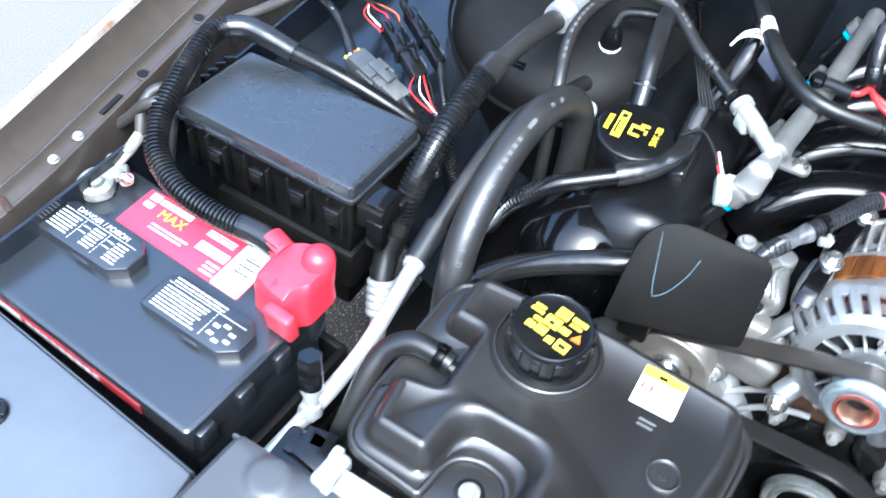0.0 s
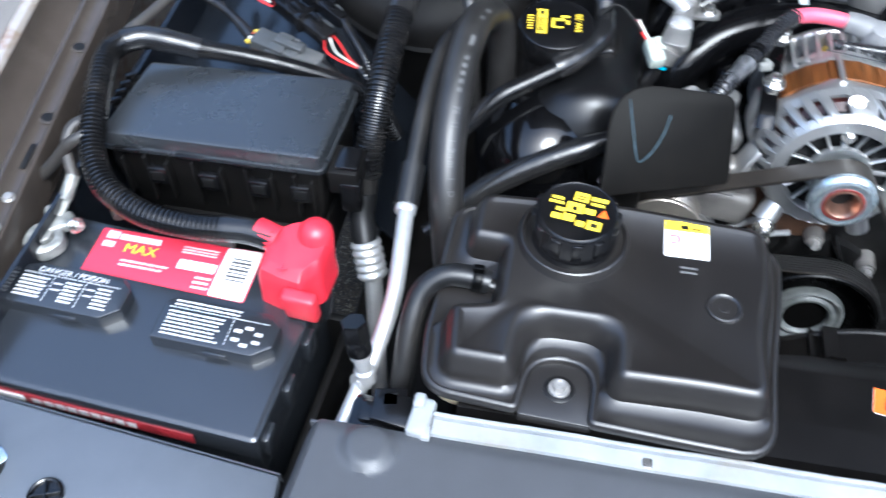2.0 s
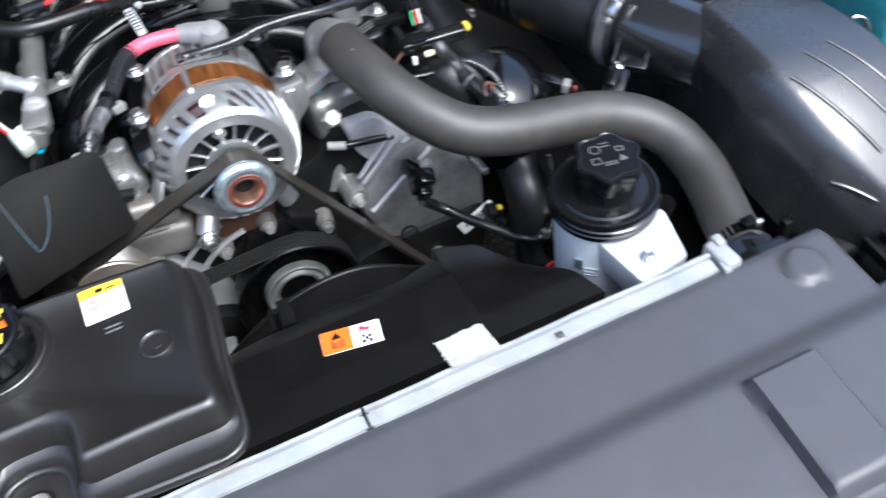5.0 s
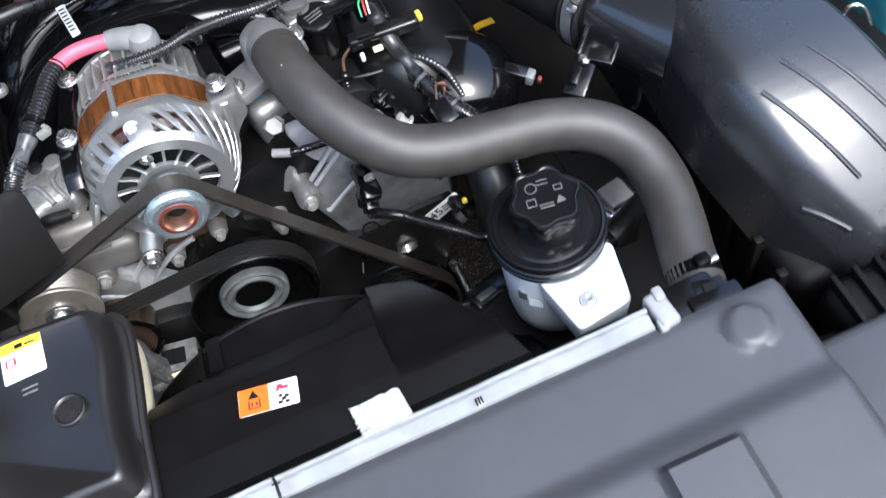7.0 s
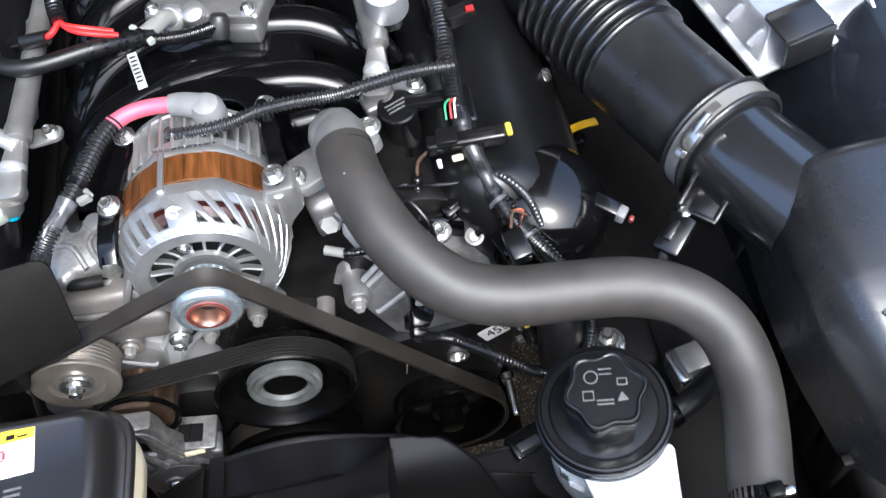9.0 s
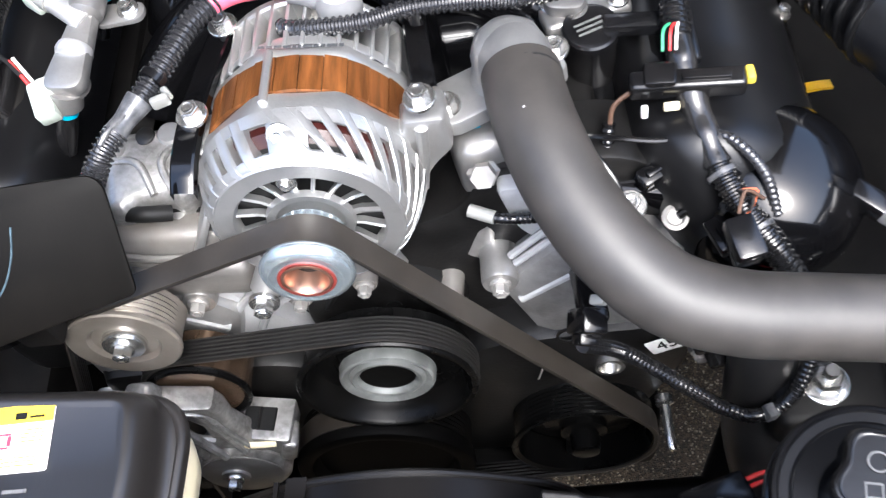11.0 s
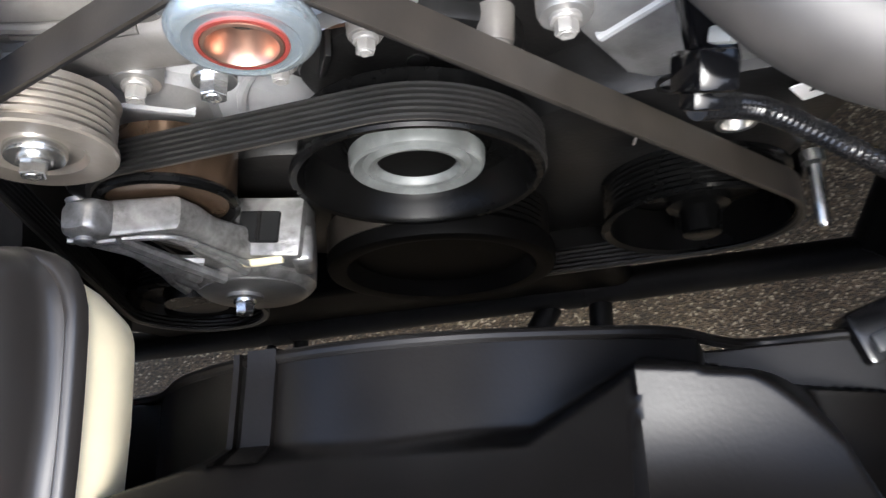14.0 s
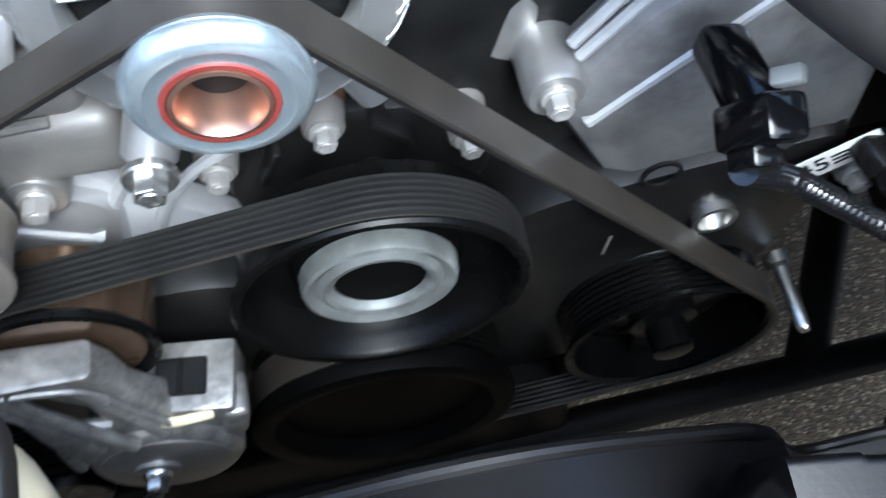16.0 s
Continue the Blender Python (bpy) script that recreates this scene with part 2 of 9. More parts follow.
M = dict(
    cover=material("grey_cover_plastic", (0.049, 0.051, 0.056), 0.40, vary=0.05, bump=0.35, bump_scale=900, stain=(0.075, 0.075, 0.075), stain_amount=0.10),
    black=material("black_plastic", (0.0045, 0.0045, 0.005), 0.20, bump=0.12, stain=DUST, stain_amount=0.05),
    matte=material("matte_black_plastic", (0.0045, 0.0042, 0.004), 0.55, bump=0.3, stain=DUST, stain_amount=0.04, spec=0.16),
    # The stretched stain paints the soft streaks of reflection on the tank top.
    degas=material("black_tank_plastic", (0.0115, 0.0102, 0.0094), 0.35, vary=0.06, bump=0.12, stain=(0.028, 0.025, 0.0225), stain_amount=0.30, stain_scale=16, spec=0.7, stretch=(1.0, 0.22, 1.0)),
    gloss=material("black_gloss_paint", (0.0022, 0.0022, 0.0025), 0.10, bump=0.03, stain=DUST, stain_amount=0.02, spec=0.5),
    apron=material("black_painted_steel", (0.010, 0.012, 0.016), 0.16, bump=0.05, bump_scale=40, stain=(0.024, 0.022, 0.02), stain_amount=0.25),
    battery=material("battery_case_plastic", (0.016, 0.018, 0.0215), 0.22, vary=0.05, bump=0.12, bump_scale=700, stain=(0.03, 0.03, 0.03), stain_amount=0.06, spec=1.0),
    rubber=material("dusty_rubber_hose", (0.031, 0.0278, 0.0245), 0.52, bump=0.06, bump_scale=700, stain=(0.060, 0.052, 0.045), stain_amount=0.3, stain_scale=18, spec=0.6),
    rubber_heater=material("black_heater_hose", (0.015, 0.0142, 0.0135), 0.40, bump=0.06, bump_scale=700, stain=(0.034, 0.031, 0.028), stain_amount=0.3, stain_scale=18, spec=0.6),
    rubber_dark=material("dark_rubber_hose", (0.008, 0.008, 0.0083), 0.38, bump=0.2, stain=DUST, stain_amount=0.12),
    loom=material("black_loom_plastic", (0.006, 0.006, 0.0064), 0.17, bump=0.06, stain=DUST, stain_amount=0.10, stain_scale=30, spec=0.6),
    tape=material("black_wire_tape", (0.010, 0.010, 0.0105), 0.22, bump=1.0, bump_scale=90, stain=DUST, stain_amount=0.10, spec=0.6),
    alu=material("cast_aluminium", (0.30, 0.294, 0.284), 0.34, 0.72, vary=0.18, bump=0.4, bump_scale=420, stain=(0.14, 0.12, 0.10), stain_amount=0.5, stain_scale=14),
    # Darkened copy of the casting: oil, and the deep shade of the bay.
    alu_dark=material("oily_shaded_aluminium", (0.0065, 0.0063, 0.0062), 0.38, 0.2, vary=0.5, bump=0.5, bump_scale=300, stain=(0.024, 0.0215, 0.0185), stain_amount=0.4, stain_scale=19, spec=0.4),
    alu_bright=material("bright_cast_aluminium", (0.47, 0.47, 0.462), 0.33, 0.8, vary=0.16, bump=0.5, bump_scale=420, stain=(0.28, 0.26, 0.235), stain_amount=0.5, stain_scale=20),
    lead=material("corroded_lead", (0.24, 0.24, 0.225), 0.42, 0.35, vary=0.45, scale=90, bump=1.0, bump_scale=200, stain=(0.46, 0.45, 0.42), stain_amount=0.55, stain_scale=70),
    hood=material("brown_painted_hood_inside", (0.060, 0.050, 0.042), 0.4, 0.1, bump=0.1),
    pipe=material("aluminium_pipe", (0.62, 0.62, 0.62), 0.34, 0.7, vary=0.1, bump=0.2, stain=(0.4, 0.38, 0.35), stain_amount=0.4, stain_scale=25),
    beam=material("white_beam_paint", (0.26, 0.272, 0.284), 0.42, 0.0, vary=0.18, scale=25, bump=0.3, bump_scale=160, stain=(0.20, 0.18, 0.15), stain_amount=0.8, stain_scale=22),
    zinc=material("zinc_steel", (0.66, 0.65, 0.62), 0.22, 0.95, vary=0.12, bump=0.15, stain=(0.30, 0.26, 0.2), stain_amount=0.4, stain_scale=50),
    zincblue=material("blue_zinc_steel", (0.58, 0.66, 0.70), 0.24, 0.85, vary=0.08, bump=0.1, stain=(0.42, 0.46, 0.48), stain_amount=0.15, stain_scale=40),
    steel_dark=material("dark_pulley_steel", (0.0022, 0.0022, 0.0022), 0.27, 0.0, vary=0.2, bump=0.15, stain=(0.006, 0.0055, 0.005), stain_amount=0.3, spec=0.11),
    steel_grey=material("grey_pulley_steel", (0.30, 0.29, 0.275), 0.36, 0.45, vary=0.15, bump=0.25, stain=(0.15, 0.12, 0.09), stain_amount=0.5),
    copper=material("worn_copper_bearing", (0.44, 0.27, 0.20), 0.28, 0.9, bump=0.2),
    seal=material("red_bearing_seal", (0.15, 0.026, 0.02), 0.4, bump=0.1),
    stator=material("rusty_stator_laminations", (0.165, 0.060, 0.016), 0.34, 0.40, vary=0.5, scale=30, bump=0.5, bump_scale=200, stretch=(6, 0.6, 6), stain=(0.10, 0.04, 0.015), stain_amount=0.5, stain_scale=12, island=-0.32),
    winding=material("red_copper_winding", (0.028, 0.004, 0.003), 0.40, 0.0, bump=0.5, bump_scale=700),
    rust=material("rusty_iron", (0.075, 0.040, 0.024), 0.45, 0.3, vary=0.5, bump=0.8, bump_scale=250),
    red=material("red_terminal_cover", (0.62, 0.025, 0.045), 0.34, bump=0.1, vary=0.08, stain=(0.75, 0.12, 0.13), stain_amount=0.25),
    pink=material("pink_cable_boot", (0.72, 0.10, 0.16), 0.45, bump=0.1, vary=0.1),
    wire_red=material("red_wire", (0.62, 0.02, 0.02), 0.4, bump=0, vary=0.1),
    wire_white=material("white_wire", (0.70, 0.68, 0.62), 0.45, bump=0, vary=0.1),
    wire_yellow=material("yellow_wire", (0.75, 0.55, 0.05), 0.45, bump=0, vary=0.1),
    wire_green=material("green_wire", (0.05, 0.35, 0.15), 0.45, bump=0, vary=0.1),
    lab_red=material("red_label_paper", (0.62, 0.03, 0.06), 0.4, bump=0.05, vary=0.06),
    lab_white=material("white_label_paper", (0.78, 0.77, 0.75), 0.45, bump=0.05, vary=0.04),
    lab_yellow=material("yellow_print", (0.80, 0.58, 0.03), 0.5, bump=0.05, vary=0.12),
    lab_orange=material("orange_print", (0.85, 0.13, 0.008), 0.45, bump=0.05, vary=0.06),
    # For print and black wires, and as painted shade in holes, slots and recesses.
    lab_black=material("black_print_and_hole_shade", (0.006, 0.006, 0.006), 0.55, bump=0, spec=0.2),
    lab_print=material("white_print", (0.52, 0.52, 0.52), 0.5, bump=0, vary=0.15),
    faint=material("faint_moulded_print", (0.10, 0.10, 0.10), 0.4, bump=0),
    white=material("white_reservoir_plastic", (0.46, 0.49, 0.52), 0.34, bump=0.08, vary=0.04, stain=(0.58, 0.60, 0.60), stain_amount=0.35),
    cream=material("cream_tank_plastic", (0.88, 0.77, 0.52), 0.36, bump=0.1, vary=0.06, stain=(0.62, 0.53, 0.33), stain_amount=0.3),
    greycon=material("grey_connector_plastic", (0.050, 0.053, 0.056), 0.4, bump=0.1, stain=DUST, stain_amount=0.3, stain_scale=40),
    boot=material("grey_rubber_boot", (0.17, 0.17, 0.172), 0.45, bump=0.12),
    palecon=material("pale_green_connector", (0.34, 0.37, 0.32), 0.4, bump=0.1),
    cyan=material("cyan_seal_ring", (0.02, 0.42, 0.62), 0.35, bump=0),
    paint=material("gold_body_paint", (0.40, 0.355, 0.31), 0.22, 0.3, vary=0.06, bump=0.03, coat=0.7, stain=(0.22, 0.11, 0.05), stain_amount=0.9, stain_scale=26),
    underpaint=material("brown_primer_flange", (0.050, 0.041, 0.034), 0.20, 0.1, vary=0.08, bump=0.04, stain=(0.12, 0.10, 0.083), stain_amount=0.3, stain_scale=13),
    front_panel=material("grey_header_panel", (0.074, 0.082, 0.097), 0.30, vary=0.05, bump=0.1, stain=(0.075, 0.075, 0.075), stain_amount=0.06),
    airlid=material("satin_black_lid_of_air_box", (0.018, 0.0185, 0.020), 0.27, vary=0.06, bump=0.06, bump_scale=600, spec=1.0),
    rag=material("frayed_white_foam", (0.34, 0.34, 0.31), 0.85, vary=0.18, scale=260, bump=1.0, bump_scale=350),
    dipstick=material("yellow_dipstick", (0.85, 0.50, 0.01), 0.4, bump=0.05),
    teal=material("teal_washer_bottle", (0.10, 0.42, 0.46), 0.35, bump=0.05),
    module=material("silver_module_case", (0.62, 0.63, 0.65), 0.33, 0.75, vary=0.08, bump=0.2),
    wall=material("grey_screen_wall", (0.11, 0.11, 0.115), 0.8, bump=0.4, bump_scale=40, stain=(0.07, 0.07, 0.07), stain_amount=0.4, stain_scale=1.5),
    lidgrey=material("satin_black_box_lid", (0.020, 0.0222, 0.0252), 0.27, vary=0.04, bump=0.08, bump_scale=800, spec=1.0),
    shroud=material("satin_black_shroud", (0.0034, 0.0030, 0.0028), 0.36, bump=0.15, bump_scale=500, stain=(0.009, 0.008, 0.007), stain_amount=0.25, spec=0.25),
    belt_rib=material("black_belt_ribs", (0.0085, 0.0082, 0.008), 0.42, bump=0.1, stain=(0.02, 0.018, 0.016), stain_amount=0.3, stain_scale=25, spec=0.4),
    belt=material("worn_belt_back", (0.024, 0.0205, 0.017), 0.36, bump=0.1, stain=(0.055, 0.046, 0.037), stain_amount=0.3, stain_scale=25, spec=0.6),
    leather=material("grained_black_rubber", (0.014, 0.014, 0.0148), 0.28, bump=0.7, bump_scale=420, stain=DUST, stain_amount=0.05, spec=1.0),
    hoseprint=material("pale_hose_print", (0.085, 0.085, 0.085), 0.5, bump=0),
    flap=material("dull_black_rubber_sheet", (0.0030, 0.0026, 0.0021), 0.48, bump=0.15, bump_scale=500, stain=(0.006, 0.005, 0.004), stain_amount=0.5, spec=0.07),
    tension=material("plain_cast_aluminium", (0.29, 0.285, 0.275), 0.36, 0.62, vary=0.35, scale=90, bump=1.0, bump_scale=260, stain=(0.05, 0.042, 0.034), stain_amount=0.85, stain_scale=48),
    boxblack=material("satin_black_air_box", (0.012, 0.0122, 0.013), 0.30, vary=0.06, bump=0.08, bump_scale=600, stain=(0.03, 0.028, 0.025), stain_amount=0.15, spec=0.8),
    glossy_duct=material("glossy_black_duct", (0.011, 0.0115, 0.0125), 0.19, vary=0.06, bump=0.03, spec=1.0, coat=0.4),
    tagpaper=material("grey_paper_tag", (0.30, 0.31, 0.31), 0.5, bump=0.05, vary=0.08),
    cover_satin=material("satin_black_valve_cover", (0.0042, 0.0042, 0.0046), 0.30, vary=0.1, bump=0.08, stain=(0.012, 0.011, 0.01), stain_amount=0.1, spec=0.40),
    bellows=material("black_ribbed_rubber", (0.0065, 0.0065, 0.0068), 0.22, vary=0.1, bump=0.10, bump_scale=500, spec=1.0),
    runner=material("black_intake_plastic", (0.0028, 0.0028, 0.0032), 0.13, vary=0.1, bump=0.04, stain=(0.010, 0.009, 0.008), stain_amount=0.1, spec=0.28),
    ivory=material("pale_grey_connector", (0.22, 0.22, 0.205), 0.34, vary=0.08, bump=0.1, stain=(0.20, 0.19, 0.165), stain_amount=0.3, stain_scale=30),
    bluegrey=material("blue_grey_connector", (0.11, 0.115, 0.15), 0.4, bump=0.1),
    greytape=material("worn_grey_tape", (0.075, 0.076, 0.080), 0.30, 0.2, vary=0.6, scale=160, bump=1.0, bump_scale=140, stain=(0.18, 0.18, 0.18), stain_amount=0.6, stain_scale=90),
    sheath=material("grey_black_conduit", (0.020, 0.020, 0.0215), 0.18, bump=0.06, spec=0.7),
    idler=material("worn_brown_steel", (0.24, 0.215, 0.185), 0.30, 0.6, vary=0.15, bump=0.2, stain=(0.15, 0.115, 0.08), stain_amount=0.5),
    hubwhite=material("oxidised_hub", (0.095, 0.10, 0.097), 0.45, 0.15, vary=0.35, bump=0.4, stain=(0.22, 0.23, 0.225), stain_amount=0.5, stain_scale=45),
    # Darker copy of the casting, shade put into the colour of the right panel.
    cast_dark=material("shaded_grey_casting", (0.145, 0.143, 0.140), 0.40, 0.3, vary=0.35, bump=0.6, bump_scale=300, stain=(0.045, 0.039, 0.033), stain_amount=0.7, stain_scale=22),
    # Toned copy of the casting, with the dark under the flap in its colour.
    cast=material("shade_toned_aluminium", (0.155, 0.146, 0.135), 0.42, 0.25, vary=0.2, bump=0.45, bump_scale=300, stain=(0.11, 0.085, 0.062), stain_amount=0.6, stain_scale=13),
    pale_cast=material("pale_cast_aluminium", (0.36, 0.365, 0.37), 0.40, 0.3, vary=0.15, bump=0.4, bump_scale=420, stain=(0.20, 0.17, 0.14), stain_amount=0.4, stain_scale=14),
    # Near-black colour carries the deep shade on pulley, bore, compressor and filler blocks.
    damper=material("deep_shade_black", (0.0022, 0.0021, 0.002), 0.5, vary=0.2, bump=0.2, stain=(0.004, 0.0038, 0.0035), stain_amount=0.3, spec=0.03),
    # The label's red with the shade of the front gap put into it.
    strip_red=material("shaded_red_label", (0.20, 0.012, 0.018), 0.45, bump=0.05, vary=0.3, scale=60),
    wire_orange=material("orange_wire", (0.55, 0.10, 0.03), 0.4, bump=0, vary=0.1),
    brownsteel=material("brown_stained_steel", (0.11, 0.072, 0.046), 0.26, 0.7, vary=0.35, bump=0.15, stain=(0.04, 0.026, 0.017), stain_amount=0.6, stain_scale=18),
    # Brighter, bluer copy of the white plastic, to make up for missing sky light.
    milky=material("brightened_reservoir_plastic", (0.74, 0.80, 0.86), 0.32, bump=0.06, vary=0.03, stain=(0.62, 0.66, 0.68), stain_amount=0.3),
    chalk=material("blue_chalk_mark", (0.040, 0.068, 0.085), 0.9, vary=0.5, scale=200, bump=0),
    asphalt=material("coarse_asphalt", (0.130, 0.121, 0.112), 0.80, vary=0.25, scale=240, bump=0.6, bump_scale=190, stain=(0.16, 0.145, 0.13), stain_amount=0.5, stain_scale=160),
)


def grit(name, dark, mid, pale):
    """Loose grit: small cells of mixed tone, a few of them pale, on a coarse relief."""
    m = bpy.data.materials.new(name)
    m.use_nodes = True
    n, l = m.node_tree.nodes, m.node_tree.links
    b = n["Principled BSDF"]
    co = n.new("ShaderNodeTexCoord")
    cell = n.new("ShaderNodeTexVoronoi")
    cell.inputs["Scale"].default_value = 430
    l.new(co.outputs["Object"], cell.inputs["Vector"])
    tone = n.new("ShaderNodeSeparateColor")
    l.new(cell.outputs["Color"], tone.inputs[0])
    ramp = n.new("ShaderNodeValToRGB")
    ramp.color_ramp.elements[0].color, ramp.color_ramp.elements[1].color = (*dark, 1), (*pale, 1)
    for at, c in ((0.45, dark), (0.62, mid), (0.90, mid), (0.96, pale)):
        ramp.color_ramp.elements.new(at).color = (*c, 1)
    l.new(tone.outputs[0], ramp.inputs[0])
    patch = n.new("ShaderNodeTexNoise")
    patch.inputs["Scale"].default_value, patch.inputs["Detail"].default_value = 9, 6
    l.new(co.outputs["Object"], patch.inputs["Vector"])
    span = n.new("ShaderNodeMapRange")
    span.inputs[1].default_value, span.inputs[2].default_value, span.inputs[3].default_value, span.inputs[4].default_value = 0.3, 0.7, 0.65, 1.25
    l.new(patch.outputs[0], span.inputs[0])
    mix = n.new("ShaderNodeMix")
    mix.data_type, mix.blend_type = "RGBA", "MULTIPLY"
    mix.inputs[0].default_value = 1.0
    l.new(ramp.outputs[0], mix.inputs[6])
    l.new(span.outputs[0], mix.inputs[7])
    l.new(mix.outputs[2], b.inputs["Base Color"])
    b.inputs["Roughness"].default_value = 0.55
    bp = n.new("ShaderNodeBump")
    bp.inputs["Strength"].default_value, bp.inputs["Distance"].default_value = 1.0, 0.002
    l.new(cell.outputs["Distance"], bp.inputs["Height"])
    l.new(bp.outputs[0], b.inputs["Normal"])
    return m


M["gravel"] = grit("brown_gritty_ground", (0.047, 0.035, 0.022), (0.135, 0.100, 0.058), (0.50, 0.43, 0.31))


# ---- shaping tools -----------------------------------------------------
def origin_of(ob):
    at = Vector((0, 0, 0))
    while ob:
        at += ob.location
        ob = ob.parent
    return at


def thing(name, label, category, at, group="", kind=""):
    """An Empty that carries the parts of one thing; at is measured from the beam."""
    ob = new(name)
    ob.empty_display_size = 0.02
    ob.location = (at[0], at[1], at[2] + H)
    return tagged(ob, label, category, group, kind)


def finish(bm, smooth=35):
    bmesh.ops.recalc_face_normals(bm, faces=bm.faces)
    me = bpy.data.meshes.new("mesh")
    bm.to_mesh(me)
    bm.free()
    me.polygons.foreach_set("use_smooth", [True] * len(me.polygons))
    me.set_sharp_from_angle(angle=radians(smooth))
    return me


def part(name, bm, mat, parent=None, label="", smooth=35):
    """Links bm, whose places are measured from the beam, as one mesh under a thing or a part."""
    me = finish(bm, smooth)
    me.name = name
    me.materials.append(M[mat] if isinstance(mat, str) else mat)
    ob = new(name, me)
    shift = Vector((0, 0, H))
    if parent:
        shift -= origin_of(parent)
        ob.parent = parent
    me.transform(Matrix.Translation(shift))
    return tagged(ob, label)


def whole(name, bm, mat, label, category, kind="", group="", smooth=35):
    """A thing of one mesh."""
    return tagged(part(name, bm, mat, None, label, smooth), "", category, group, kind)


def join(*bms):
    out = bms[0]
    for b in bms[1:]:
        me = bpy.data.meshes.new("tmp")
        b.to_mesh(me)
        b.free()
        out.from_mesh(me)
        bpy.data.meshes.remove(me)
    return out


def moved(bm, m):
    bmesh.ops.transform(bm, matrix=m, verts=bm.verts)
    return bm


def rbox(centre, size, bevel=0.003, seg=2, turn=(0, 0, 0)):
    bm = bmesh.new()
    bmesh.ops.create_cube(bm, size=1.0)
    for v in bm.verts:
        v.co = Vector((v.co.x * size[0], v.co.y * size[1], v.co.z * size[2]))
    if bevel:
        bmesh.ops.bevel(bm, geom=bm.edges[:], offset=min(bevel, min(size) * 0.45), segments=seg, affect="EDGES", profile=0.5)
    return moved(bm, pose(*centre, *turn))


def basis(axis, hint=(1, 0, 0)):
    a = Vector(axis).normalized()
    u = Vector(hint) - a * a.dot(Vector(hint))
    if u.length < 1e-3:
        u = Vector((0, 1, 0)) - a * a.y
    u.normalize()
    return u, a.cross(u), a


def loft(loops, closed=True, cap=(True, True)):
    """Skins equal loops of points one after another."""
    bm = bmesh.new()
    rows = [[bm.verts.new(p) for p in loop] for loop in loops]
    n = len(rows[0])
    for a, b in zip(rows, rows[1:]):
        for i in range(n if closed else n - 1):
            j = (i + 1) % n
            bm.faces.new((a[i], a[j], b[j], b[i]))
    if cap[0]:
        bm.faces.new(rows[0][::-1])
    if cap[1]:
        bm.faces.new(rows[-1])
    return bm


def lathe(profile, at, axis=(0, 0, 1), seg=40, wave=0.0, waves=0, cap=(True, True)):
    """Turns a profile of (radius, height along the axis) round an axis; wave makes lobes."""
    u, v, a = basis(axis)
    at = Vector(at)
    loops = []
    for r, h in profile:
        loops.append([at + a * h + (u * math.cos(t) + v * math.sin(t)) * (r * (1 + wave * math.cos(waves * t)))
                      for t in (2 * math.pi * k / seg for k in range(seg))])
    return loft(loops, True, cap)


def glide(points, step=0.004):
    """A smooth line through the points, as evenly spaced places."""
    p = [Vector(q) for q in points]
    p = [p[0] * 2 - p[1]] + p + [p[-1] * 2 - p[-2]]
    fine = []
    for i in range(1, len(p) - 2):
        a, b, c, d = p[i - 1:i + 3]
        n = max(4, int((c - b).length / step))
        for k in range(n):
            t = k / n
            fine.append(0.5 * (2 * b + (c - a) * t + (2 * a - 5 * b + 4 * c - d) * t * t + (3 * b - a - 3 * c + d) * t ** 3))
    fine.append(p[-2])
    return fine


def tube(points, r, seg=14, corr=0.0, depth=0.12, step=0.005, radii=None, cap=(True, True), wob=0.0, fold=(0, 0, 1, 1)):
    """A round tube along a smooth line; corr: the pitch of its corrugation; radii: (share of the way, radius)."""
    if corr:
        step = corr / len(fold)
    line = glide(points, step)
    if corr:
        acc, even, want = 0.0, [line[0]], corr / len(fold)
        for a, b in zip(line, line[1:]):
            acc += (b - a).length
            if acc >= want * len(even):
                even.append(b)
        line = even
    loops, u = [], None
    n = len(line)
    for i, q in enumerate(line):
        t = (line[min(i + 1, n - 1)] - line[max(i - 1, 0)]).normalized()
        if u is None:
            u = basis(t, (0.3, 0.2, 1))[0]
        u = (u - t * t.dot(u)).normalized()
        v = t.cross(u)
        rr = r
        if radii:
            rr = float(np.interp(i / (n - 1), [s for s, _ in radii], [w for _, w in radii]))
        if corr:
            rr *= 1 - depth * fold[i % len(fold)]
        if wob:
            rr *= 1 + wob * noise.noise(q * 60)
        loops.append([q + (u * math.cos(w) + v * math.sin(w)) * rr for w in (2 * math.pi * k / seg for k in range(seg))])
    return loft(loops, True, cap)


def fillet(corners, n=6):
    """A closed outline from corners (x, y, radius), with n + 1 points to each corner."""
    out, m = [], len(corners)
    for i in range(m):
        a, b, c = (Vector(corners[(i + k) % m][:2]) for k in (-1, 0, 1))
        d, e = (a - b), (c - b)
        r = min(corners[i][2], 0.48 * d.length, 0.48 * e.length)
        p, q = b + d.normalized() * r, b + e.normalized() * r
        for k in range(n + 1):
            t = k / n
            out.append(p * (1 - t) ** 2 + b * 2 * t * (1 - t) + q * t * t)
    return out


